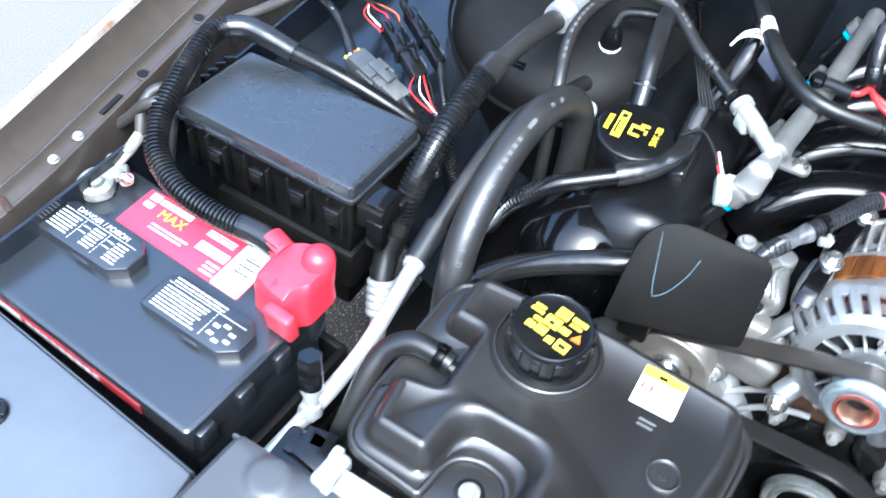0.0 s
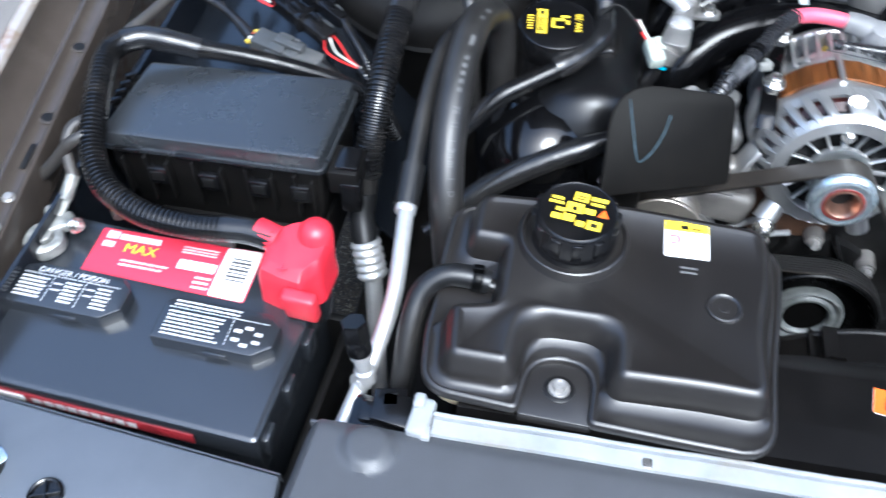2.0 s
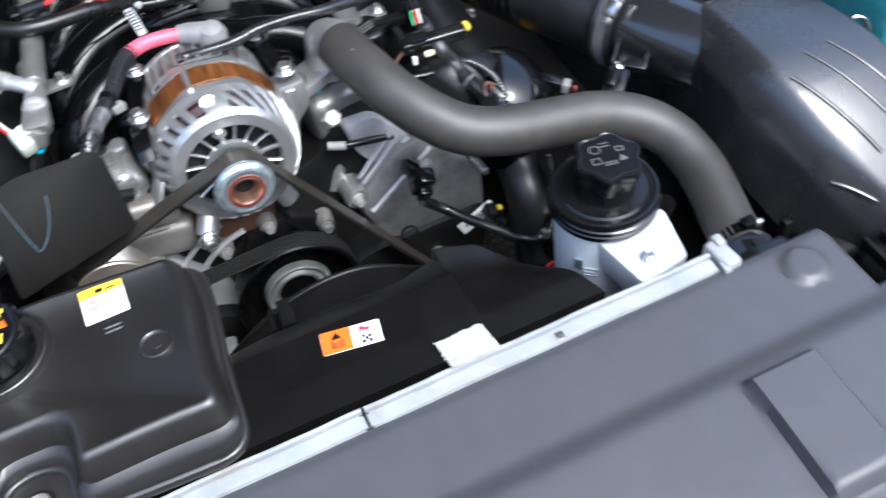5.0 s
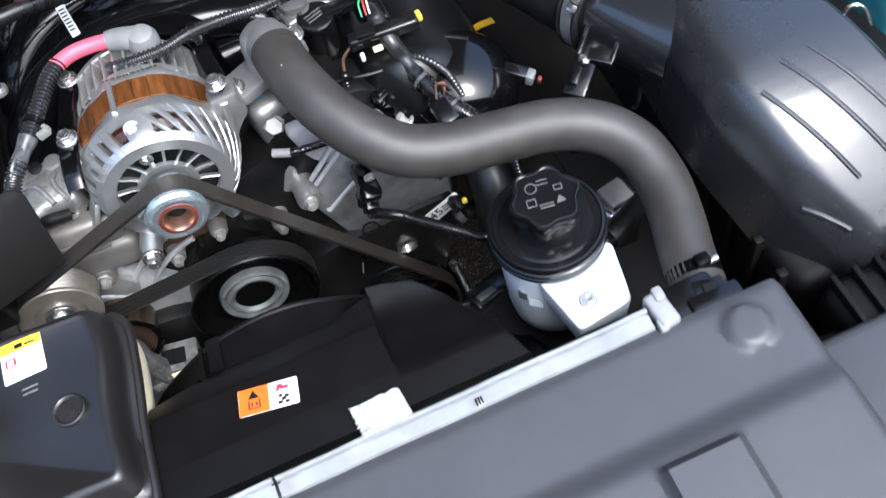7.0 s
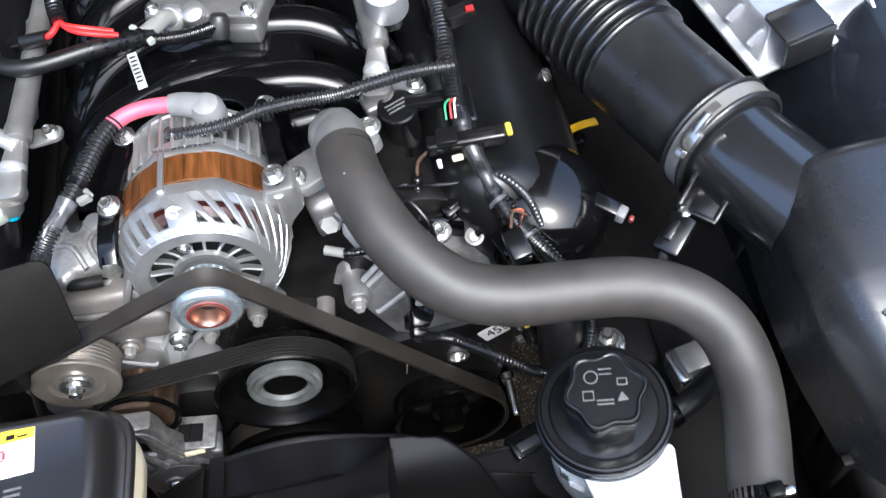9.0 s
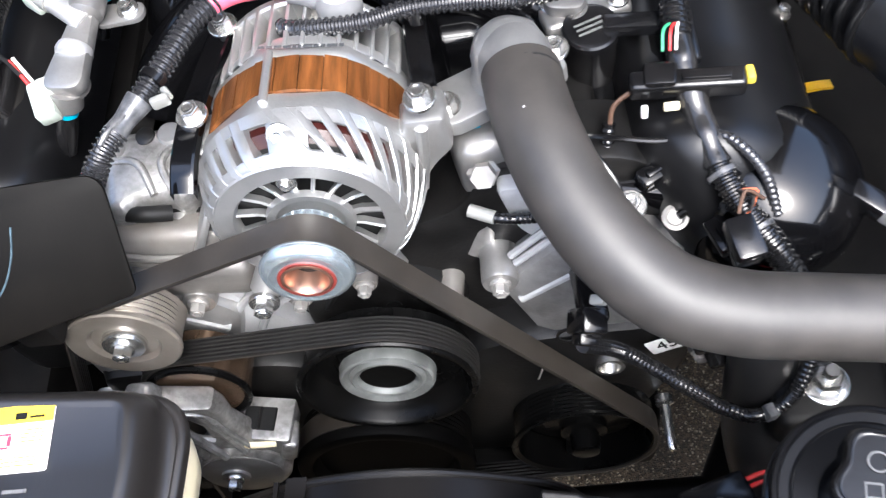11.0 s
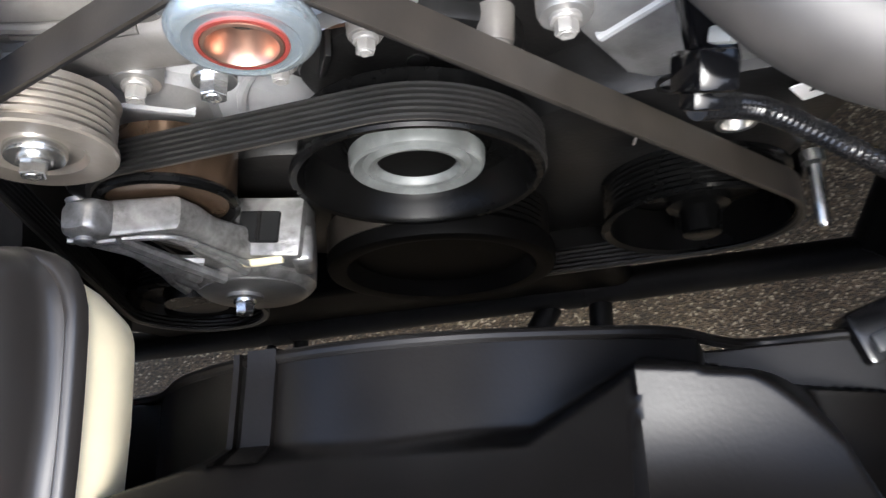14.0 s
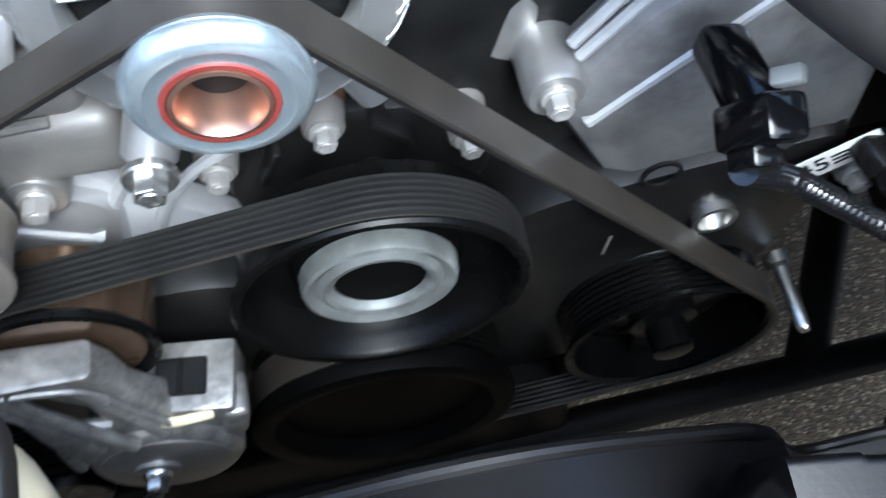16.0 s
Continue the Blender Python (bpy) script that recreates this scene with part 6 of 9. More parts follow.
for k, (r0, a0, a1) in enumerate(((0.098, 1.75, 2.75), (0.122, 1.9, 2.8))):
    part("arc_rib", tube([EF @ Vector((-0.010 + r0 * math.cos(a0 + (a1 - a0) * q / 6), -0.200 + r0 * math.sin(a0 + (a1 - a0) * q / 6), -0.015)) for q in range(7)], 0.0035, 8), "pale_cast", eng, "raised curved rib")
for p0, p1 in (((-0.205, -0.060), (-0.110, -0.085)), ((-0.215, -0.085), (-0.120, -0.110)), ((-0.190, -0.050), (-0.200, -0.105))):
    part("straight_rib", tube([EF @ Vector((*p0, -0.015)), EF @ Vector(((p0[0] + p1[0]) / 2, (p0[1] + p1[1]) / 2, -0.014)), EF @ Vector((*p1, -0.015))], 0.0028, 8), "pale_cast", eng)
part("casting_ring", lathe([(0.011, 0), (0.011, 0.002), (0.009, 0.002), (0.009, 0)], EF @ Vector((0.155, -0.185, 0.006)), AX, 24, cap=(False, False)), "alu_dark", eng)
part("ring_fitting", lathe([(0.013, 0), (0.013, 0.006), (0.0095, 0.006), (0.0095, 0.001)], EF @ Vector((0.187, -0.240, 0.006)), AX, 24), "zinc", eng)
part("paint_mark", rbox(EF @ Vector((0.127, -0.250, 0.0065)), (0.0018, 0.0012, 0.020), 0.0004, 1, (-6, 14, 0)), "steel_grey", eng, "pale paint mark")
# Two black blocks, added to hide the ground where the depth is dark.
part("pan_front", rbox((-0.155, 0.350, -0.482), (0.50, 0.16, 0.136), 0.012, 3), "damper", eng, "black filler block added for the dark behind the pulleys")
part("pan_side", rbox((0.168, 0.370, -0.475), (0.146, 0.12, 0.165), 0.012, 3), "damper", eng, "black filler block added for the dark at the side")
part("cover_boss", lathe([(0.013, 0), (0.0115, 0.006), (0.009, 0.0075), (0.004, 0.0078)], EF @ Vector((0.082, -0.232, -0.004)), AX, 24), "cast", eng, "grey round boss")
part("sump", rbox((0, 0.60, -0.50), (0.30, 0.42, 0.14), 0.03, 3), "matte", eng, "black oil pan")
st = EF @ Vector((0.236, -0.318, 0.006))
part("stud", lathe([(0.0085, 0), (0.0085, 0.008), (0.005, 0.010), (0.0045, 0.05), (0.003, 0.053)], st, AX, 16), "zinc", eng)
st = EF @ Vector((0.243, -0.09, 0.018))
part("stud", lathe([(0.008, 0), (0.008, 0.008), (0.0055, 0.010), (0.005, 0.040), (0.004, 0.042)], st, AX, 16), "zinc", eng)
tg = part("tag", slab([(-0.026, -0.0105, 0.002), (0.026, -0.0105, 0.002), (0.026, 0.0105, 0.002), (-0.026, 0.0105, 0.002)], 0, 0.0006, 0.0002, EF @ pose(0.242, -0.197, 0.014, 0, 0, 25)), "lab_white", eng, "white paper tag with bold figures")
for x, y, z in ((0.262, 0.318, -0.188), (0.274, 0.312, -0.205)):
    part("plug", rbox((x, y - 0.012, z), (0.022, 0.020, 0.014), 0.003, 2, (10, 25, 20)), "black", eng, "small black plug")
part("plug_tab", rbox((0.268, 0.300, -0.180), (0.006, 0.006, 0.006), 0.0015), "wire_yellow", eng, "yellow plug tab")
words("45", 0.018, EF @ pose(0.233, -0.201, 0.0148, 0, 0, 25), "lab_black", tg)
part("tag_print", bars(print_lines(-0.001, 0.022, -0.006, 0.006, 3, 5, words_in=3), EF @ pose(0.243, -0.1965, 0.0147, 0, 0, 25)), "lab_black", tg)

# water pump neck and housing in the middle
wp = thing("water_pump", "dark cast water pump housing", "water pump", (0.005, 0.335, -0.17))
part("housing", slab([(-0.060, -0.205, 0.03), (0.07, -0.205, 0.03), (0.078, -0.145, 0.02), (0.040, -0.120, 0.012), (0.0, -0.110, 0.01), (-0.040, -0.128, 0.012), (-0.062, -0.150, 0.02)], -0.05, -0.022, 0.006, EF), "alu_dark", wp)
for x, y in ((0.0, -0.110), (0.064, -0.142), (-0.055, -0.122)):
    at = EF @ Vector((x, y, -0.040))
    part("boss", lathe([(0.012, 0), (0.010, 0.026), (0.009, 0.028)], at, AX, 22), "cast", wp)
    part("bolt", bolt_mesh(at + AX * 0.028, AX, 0.0055, 0.009, 1.3), "steel_grey", wp)
part("hole", lathe([(0.0065, 0), (0.0065, 0.0015), (0.004, 0.0016)], EF @ Vector((0.014, -0.158, -0.0222)), AX, 20), "lab_black", wp)
part("rib", rbox(EF @ Vector((-0.032, -0.130, -0.022)), (0.004, 0.02, 0.03), 0.001, 2, (0, 30, 0)), "alu_dark", wp)
part("rib", rbox(EF @ Vector((0.03, -0.125, -0.022)), (0.004, 0.02, 0.03), 0.001, 2, (0, -30, 0)), "alu_dark", wp)
rb = thing("iron_bracket", "rusty iron bracket behind the alternator", "bracket", (-0.03, 0.35, -0.08))
part("plate", slab([(-0.095, -0.115, 0.01), (0.01, -0.120, 0.01), (0.02, -0.075, 0.01), (-0.05, -0.05, 0.01), (-0.09, -0.065, 0.01)], -0.036, -0.026, 0.003, EF), "rust", rb)


# ---- pulleys and belt --------------------------------------------------
def grooves(r, y0, y1, n, depth=0.002):
    out = []
    for k in range(n):
        a, b = y0 + (y1 - y0) * k / n, y0 + (y1 - y0) * (k + 1) / n
        out += [(r, a), (r - depth, (a * 0.55 + b * 0.45)), (r, b)]
    return out


AP, WP, ID, CR, PS = Vector((-0.012, 0.297, 0.003)), Vector((0.005, 0.284, -0.173)), Vector((-0.172, 0.296, -0.069)), Vector((-0.027, 0.260, -0.325)), Vector((0.160, 0.272, -0.332))
TN, AC = Vector((-0.146, 0.285, -0.152)), Vector((-0.272, 0.275, -0.395))
ip = thing("idler_pulley", "worn grooved steel idler pulley", "pulley", ID)
part("rim", lathe([(0.024, -0.030), (0.0415, -0.030)] + grooves(0.0405, -0.029, -0.004, 6) + [(0.0423, -0.003), (0.0423, 0.0), (0.041, 0.0012), (0.027, 0.0005), (0.024, -0.003)], ID, AX, 56), "idler", ip, "grooved rim")
part("recess", lathe([(0.0245, -0.004), (0.018, -0.006), (0.012, -0.006)], ID, AX, 30), "steel_dark", ip)
part("washer", lathe([(0.0165, -0.006), (0.0165, 0.001), (0.0155, 0.003), (0.010, 0.0035)], ID, AX, 28), "zinc", ip)
part("bolt", bolt_mesh(ID + AX * 0.003, AX, 0.0072, 0.010, 1.3), "zinc", ip)
part("post", lathe([(0.014, -0.07), (0.014, -0.006)], ID, AX, 20), "alu", ip)
wpp = thing("pump_pulley", "black water pump pulley with a bright worn hub", "pulley", WP)
part("rim", lathe([(0.060, -0.034), (0.069, -0.034), (0.0695, -0.004), (0.0735, -0.003), (0.0738, 0.0), (0.0725, 0.0018), (0.0690, 0.0015), (0.0665, -0.002), (0.0655, -0.012), (0.060, -0.022), (0.050, -0.024), (0.0445, -0.022)], WP, AX, 72, cap=(True, False)), "steel_dark", wpp, "black dished rim")
part("hub_cone", lathe([(0.050, -0.024), (0.044, -0.0232), (0.0415, -0.020), (0.0400, -0.0155)], WP, AX, 60, cap=(False, False)), "steel_dark", wpp)
part("hub", lathe([(0.0400, -0.0158), (0.0396, -0.0090), (0.0386, -0.0062), (0.0368, -0.0050), (0.0352, -0.0062), (0.0338, -0.0068), (0.0318, -0.0084), (0.0304, -0.0070), (0.0282, -0.0056), (0.0252, -0.0062), (0.0236, -0.0080), (0.0230, -0.0120)], WP, AX, 60, cap=(False, False)), "hubwhite", wpp, "bright worn hub ring")
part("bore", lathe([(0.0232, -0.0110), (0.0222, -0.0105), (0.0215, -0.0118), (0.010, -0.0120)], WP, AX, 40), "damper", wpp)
part("shaft", lathe([(0.02, -0.06), (0.02, -0.019)], WP, AX, 24), "steel_dark", wpp)
cr = thing("crank_pulley", "black crankshaft damper pulley", "pulley", CR)
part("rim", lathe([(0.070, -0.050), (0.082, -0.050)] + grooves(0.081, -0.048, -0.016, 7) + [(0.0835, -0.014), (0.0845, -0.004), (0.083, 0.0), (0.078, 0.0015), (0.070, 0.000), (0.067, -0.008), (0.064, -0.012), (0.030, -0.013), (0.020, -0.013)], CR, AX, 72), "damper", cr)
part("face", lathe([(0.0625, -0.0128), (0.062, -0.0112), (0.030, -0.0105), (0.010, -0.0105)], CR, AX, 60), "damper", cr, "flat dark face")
ps = thing("steering_pump_pulley", "dark grooved steering pump pulley with open spokes", "pulley", PS)
part("rim", lathe([(0.058, -0.032), (0.066, -0.032)] + grooves(0.0655, -0.031, -0.004, 7, 0.0022) + [(0.068, -0.003), (0.0685, 0.0), (0.0665, 0.001), (0.0625, -0.001), (0.061, -0.02), (0.0605, -0.032), (0.058, -0.032)], PS, AX, 64, cap=(False, False)), "steel_dark", ps)
for k in range(3):
    a = 2 * math.pi * k / 3 + 0.5
    u, v, w = basis(AX)
    at = PS - AX * 0.020 + (u * math.cos(a) + v * math.sin(a)) * 0.036
    m = frame_of(at, AX, u * math.cos(a) + v * math.sin(a))
    part("spoke", moved(rbox((0, 0, 0), (0.054, 0.034, 0.006), 0.002), m), "steel_dark", ps)
part("hub", lathe([(0.022, -0.026), (0.022, -0.012), (0.014, -0.010), (0.013, 0.008), (0.011, 0.009)], PS, AX, 30), "steel_dark", ps)
pump = thing("steering_pump", "dark power steering pump", "pump", PS - AX * 0.06)
part("body", lathe([(0.05, -0.13), (0.052, -0.05), (0.04, -0.035), (0.018, -0.033), (0.018, -0.026)], PS, AX, 30), "alu_dark", pump)
tp = thing("belt_tensioner", "cast aluminium belt tensioner with a brown steel pulley", "tensioner", TN)
part("pulley", lathe([(0.012, -0.036), (0.0405, -0.036), (0.0405, -0.006), (0.0415, -0.003), (0.040, -0.001), (0.030, 0.0), (0.012, -0.001)], TN, AX, 48), "brownsteel", tp, "brown stained smooth pulley")
part("pulley_lip", lathe([(0.0410, -0.004), (0.0432, -0.001), (0.0428, 0.002), (0.040, 0.003), (0.036, 0.0)], TN, AX, 48, cap=(False, False)), "steel_dark", tp)
def arm_ring(x0, x1, y0, y1, z, r=0.006):
    return [(p.x, p.y, z + 0.10 * (y1 - p.y)) for p in ring([(x0, y0, r), (x1, y0, r), (x1, y1, r), (x0, y1, r)], 0, 4)]


part("arm", loft([arm_ring(-0.188, -0.172, 0.266, 0.281, -0.111, 0.005), arm_ring(-0.191, -0.168, 0.263, 0.284, -0.116), arm_ring(-0.192, -0.166, 0.262, 0.285, -0.128), arm_ring(-0.180, -0.128, 0.264, 0.285, -0.138), arm_ring(-0.160, -0.124, 0.264, 0.283, -0.152),
                  arm_ring(-0.149, -0.124, 0.262, 0.280, -0.172), arm_ring(-0.149, -0.118, 0.258, 0.279, -0.195), arm_ring(-0.165, -0.110, 0.254, 0.280, -0.215), arm_ring(-0.178, -0.105, 0.250, 0.285, -0.235)]), "tension", tp, "cast aluminium arm", smooth=50)
TB = Vector((-0.139, 0.246, -0.247))
part("body", lathe([(0.041, -0.050), (0.0425, -0.020), (0.042, -0.004), (0.039, 0.0), (0.036, 0.001)], TB, AX, 44), "tension", tp)
part("cap", lathe([(0.036, 0.0005), (0.0365, 0.002), (0.034, 0.0035), (0.010, 0.004)], TB, AX, 36), "alu", tp, "round end plate")
part("washer", lathe([(0.0125, 0.003), (0.0125, 0.006), (0.009, 0.0065)], TB + Vector((-0.005, 0, 0.004)), AX, 24), "tension", tp)
part("bolt", bolt_mesh(TB + Vector((-0.005, 0, 0.004)) + AX * 0.006, AX, 0.0065, 0.011, 1.2), "zinc", tp)
part("stop_block", rbox((-0.108, 0.276, -0.216), (0.046, 0.040, 0.030), 0.0028, 2, (-6, 8, -6)), "tension", tp)
# Black panel on the block paints the dark inside the window.
part("stop_window", rbox((-0.1105, 0.277, -0.2005), (0.027, 0.021, 0.004), 0.001, 1, (-6, 8, -6)), "lab_black", tp, "black panel for the shade in a square opening")
part("window_bar", rbox((-0.1105, 0.277, -0.1995), (0.003, 0.021, 0.004), 0.001, 1, (-6, 8, -6)), "matte", tp)
part("seal", tube([(-0.130, 0.257, -0.203), (-0.115, 0.2545, -0.202), (-0.097, 0.2555, -0.205)], 0.0028, 10), "cream", tp, "pale plastic ring")
part("stop_side", rbox((-0.091, 0.264, -0.224), (0.014, 0.026, 0.030), 0.004, 3, (-6, 20, 0)), "tension", tp)
for p0, p1, p2 in (((-0.184, 0.263, -0.124), (-0.170, 0.259, -0.160), (-0.158, 0.250, -0.207)), ((-0.170, 0.264, -0.134), (-0.158, 0.257, -0.172), (-0.140, 0.248, -0.208)), ((-0.146, 0.266, -0.140), (-0.137, 0.262, -0.170), (-0.124, 0.252, -0.208)), ((-0.166, 0.256, -0.178), (-0.175, 0.252, -0.200), (-0.178, 0.248, -0.225))):
    part("web", tube([p0, p1, p2], 0.0036, 8), "tension", tp)
part("web", tube([(-0.178, 0.268, -0.134), (-0.174, 0.262, -0.165), (-0.174, 0.256, -0.195), (-0.170, 0.252, -0.225)], 0.0055, 10), "tension", tp)
part("web", tube([(-0.172, 0.260, -0.172), (-0.158, 0.258, -0.182), (-0.146, 0.258, -0.192)], 0.0038, 8), "tension", tp)
part("web_plate", rbox((-0.160, 0.274, -0.182), (0.030, 0.004, 0.070), 0.001, 1, (0, 0, 0)), "alu_dark", tp)
part("nose_bolt", lathe([(0.0060, -0.004), (0.0060, 0.002), (0.0045, 0.003), (0.002, 0.003)], (-0.181, 0.262, -0.122), AX, 18), "tension", tp)
for p0, p1, p2 in (((-0.190, 0.2615, -0.118), (-0.180, 0.2610, -0.127), (-0.166, 0.2615, -0.131)), ((-0.164, 0.2625, -0.133), (-0.140, 0.2620, -0.142), (-0.132, 0.2610, -0.160)), ((-0.132, 0.2600, -0.160), (-0.126, 0.2575, -0.185), (-0.116, 0.2530, -0.206))):
    part("edge_ridge", tube([p0, p1, p2], 0.0020, 8), "tension", tp)
cmp = thing("compressor", "black air conditioning compressor low beside the engine", "compressor", AC)
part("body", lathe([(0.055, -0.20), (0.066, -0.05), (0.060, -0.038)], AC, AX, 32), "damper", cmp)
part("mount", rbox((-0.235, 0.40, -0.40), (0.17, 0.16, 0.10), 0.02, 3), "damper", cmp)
part("pulley", lathe([(0.050, -0.034), (0.060, -0.034)] + grooves(0.0595, -0.033, -0.004, 7) + [(0.061, 0.0), (0.054, 0.002), (0.050, -0.006), (0.03, -0.006), (0.028, 0.004), (0.01, 0.005)], AC, AX, 52), "steel_dark", cmp)


def belt_line(circles):
    """The closed way of a belt round circles (x, z, radius, sense), as (x, z, normal x, normal z)."""
    n, ends = len(circles), []
    for i in range(n):
        x0, z0, r0, s0 = circles[i]
        x1, z1, r1, s1 = circles[(i + 1) % n]
        d = Vector((x1 - x0, z1 - z0))
        c = (s0 * r0 - s1 * r1) / d.length
        base = math.atan2(d.y, d.x)
        w = base - math.acos(max(-1, min(1, c)))
        nrm = Vector((math.cos(w), math.sin(w)))
        ends.append((Vector((x0, z0)) + nrm * s0 * r0, Vector((x1, z1)) + nrm * s1 * r1, nrm))
    out = []
    for i in range(n):
        x, z, r, s = circles[i]
        a, b = ends[i - 1][1] - Vector((x, z)), ends[i][0] - Vector((x, z))
        a0, b0 = math.atan2(a.y, a.x), math.atan2(b.y, b.x)
        turn = (b0 - a0) * s % (2 * math.pi) * s
        m = max(3, int(abs(turn) / 0.09))
        for k in range(m + 1):
            t = a0 + turn * k / m
            out.append((x + r * math.cos(t), z + r * math.sin(t), s * math.cos(t), s * math.sin(t)))
    return out


circ = [(AP.x, AP.z, 0.0290, 1), (ID.x, ID.z, 0.0415, 1), (AC.x, AC.z, 0.061, 1), (TN.x, TN.z, 0.0425, -1), (WP.x, WP.z, 0.0720, -1), (CR.x, CR.z, 0.082, 1), (PS.x, PS.z, 0.067, 1)]
strips = [("back", [(0.0012, -0.0105), (-0.0006, -0.0105), (-0.0006, 0.0105), (0.0012, 0.0105)])]
for k in range(6):
    c = -0.0105 + 0.0035 * k
    strips.append(("rib", [(-0.0005, c + 0.0003), (-0.0034, c + 0.0010), (-0.0034, c + 0.0025), (-0.0005, c + 0.0032)]))
way = [(Vector((x, 0.3140 + 0.1035 * (z - 0.003), z)), Vector((nx, nz * 0.103, nz * 0.995))) for x, z, nx, nz in belt_line(circ)]
way.append(way[0])
bt = thing("drive_belt", "black ribbed drive belt round the pulleys", "drive belt", (0, 0.30, -0.1))
for nm, sec in strips:
    part(nm, loft([[q + nn * a + AX * b for a, b in sec] for q, nn in way], True, (False, False)), "belt" if nm == "back" else "belt_rib", bt, smooth=25)

# ---- alternator --------------------------------------------------------
al = thing("alternator", "bright cast alternator with a brown stator band", "alternator", (-0.012, 0.36, -0.005))
A0 = AP.copy()
part("pulley", lathe([(0.020, -0.042), (0.024, -0.040), (0.024, -0.034), (0.0275, -0.031), (0.0275, -0.008), (0.0312, -0.0090), (0.0318, -0.0075), (0.0318, -0.0060), (0.0308, -0.0040), (0.0292, -0.0020), (0.0270, -0.0006), (0.0245, 0.0), (0.0230, -0.0006), (0.0195, -0.0004)], A0 + AX * 0.0025, AX, 56, cap=(True, False)), "zincblue", al, "bright zinc plated pulley")
part("pulley_seal", lathe([(0.0197, -0.001), (0.0192, 0.0005), (0.0174, 0.0005), (0.0168, -0.0015)], A0 + AX * 0.0025, AX, 44, cap=(False, False)), "seal", al, "red seal ring")
part("pulley_bore", lathe([(0.0172, -0.0015), (0.0168, 0.0008), (0.0152, 0.0011), (0.0142, -0.0004), (0.0130, -0.0050), (0.0112, -0.0100), (0.0100, -0.0160), (0.0096, -0.024), (0.003, -0.024)], A0 + AX * 0.0025, AX, 40, cap=(False, True)), "copper", al, "worn copper coloured bore")
# The shade at the bottom of the bore, painted as a black disc.
part("pulley_hole", lathe([(0.0104, -0.0135), (0.0100, -0.0132), (0.004, -0.0132)], A0 + AX * 0.0025, AX, 32), "lab_black", al, "black disc for the shade deep in the bore")
u, v, w = basis(AX)


def ring_at(r, h, t):
    return A0 + AX * h + (u * math.cos(t) + v * math.sin(t)) * r


# Black solid behind the fins, standing in for shade in the housing.
part("inner_drum", lathe([(0.066, -0.100), (0.067, -0.064), (0.056, -0.054), (0.020, -0.054)], A0, AX, 40), "lab_black", al, "black drum for the shade inside the housing")
part("winding", lathe([(0.058, -0.092), (0.0712, -0.088), (0.0700, -0.066), (0.0640, -0.059)], A0, AX, 48, cap=(False, False)), "winding", al, "red copper winding")
part("nose", lathe([(0.022, -0.055), (0.024, -0.044), (0.030, -0.043), (0.031, -0.048)], A0, AX, 40), "alu_bright", al)
part("front_ring", lathe([(0.0500, -0.052), (0.0505, -0.043), (0.0520, -0.0405), (0.0640, -0.0405), (0.0662, -0.0430), (0.0665, -0.052)], A0, AX, 72, cap=(False, False)), "alu_bright", al, "bright cast ring")
AF = frame_of(A0, AX)                    # x across, y up, z forwards
FLAT = [(0.0800 * math.cos(radians(a)), 0.0800 * math.sin(radians(a)), 0.008) for a in (22, 63, 104, 148, 192, 236, 280, 324)]
part("front_flange", slab(FLAT, -0.0945, -0.0735, 0.003, AF, 5, True), "alu_bright", al, "faceted flange of the front housing")


def fin(t, half, twist=0.27, deep=0.010):
    """One curved vane of the front housing."""
    rows = []
    for k in range(8):
        s = k / 7
        r, h = 0.0645 + 0.0140 * s ** 0.8, -0.0425 - 0.035 * s ** 1.35
        c = t + twist * s
        rows.append([ring_at(r, h, c - half), ring_at(r + 0.0010, h + 0.0014, c - half * 0.55), ring_at(r + 0.0010, h + 0.0014, c + half * 0.55), ring_at(r, h, c + half), ring_at(r - deep, h - deep, c + half * 0.75), ring_at(r - deep, h - deep, c - half * 0.75)])
    return loft(rows)


def shoulder(s0, s1, n=5):
    """Profile of the rounded shoulder of the front housing, between two shares of its width."""
    steps = [s0 + (s1 - s0) * k / n for k in range(n + 1)]
    return [(0.0650 + 0.0140 * q ** 0.8, -0.0418 - 0.035 * q ** 1.35) for q in steps]


for s0, s1 in ((0.0, 0.25), (0.80, 1.0)):
    outer = shoulder(s0, s1)
    part("shoulder_band", lathe(outer + [(r - 0.006, h - 0.004) for r, h in reversed(outer)], A0, AX, 72, cap=(False, False)), "alu_bright", al, "smooth solid band of the front housing")
for k in range(30):
    t = 2 * math.pi * k / 30 - 0.02
    if abs(t - 1.50) > 0.17:
        part("fin", fin(t, 0.066 if 1.6 < t < 5 else 0.056, 0.16 if 1.6 < t < 5 else 0.46), "alu_bright", al)
part("screw_land", fin(1.50, 0.180, 0.04), "alu_bright", al, "solid land under the screw")
for k in range(16):
    t = 2 * math.pi * k / 16 + 0.1
    wide = 0.05 if k % 4 else 0.10
    part("spoke", loft([[ring_at(r, h, t - wide * 0.030 / r), ring_at(r, h + 0.001, t), ring_at(r, h, t + wide * 0.030 / r), ring_at(r, h - 0.006, t)] for r, h in ((0.026, -0.047), (0.036, -0.0475), (0.0515, -0.0450))]), "alu_bright", al)
for k in range(30):
    t0, t1 = 2 * math.pi * k / 30 + 0.003, 2 * math.pi * (k + 1) / 30 - 0.003
    lift = 0.0006 * (k % 3)
    part("lamination", loft([[ring_at(0.0735, -0.094, t), ring_at(0.0762 + lift, -0.0945, t), ring_at(0.0762 + lift, -0.1262, t), ring_at(0.0735, -0.1265, t)] for t in (t0, (t0 * 2 + t1) / 3, (t0 + t1 * 2) / 3, t1)]), "stator", al, "brown rusty stator lamination")
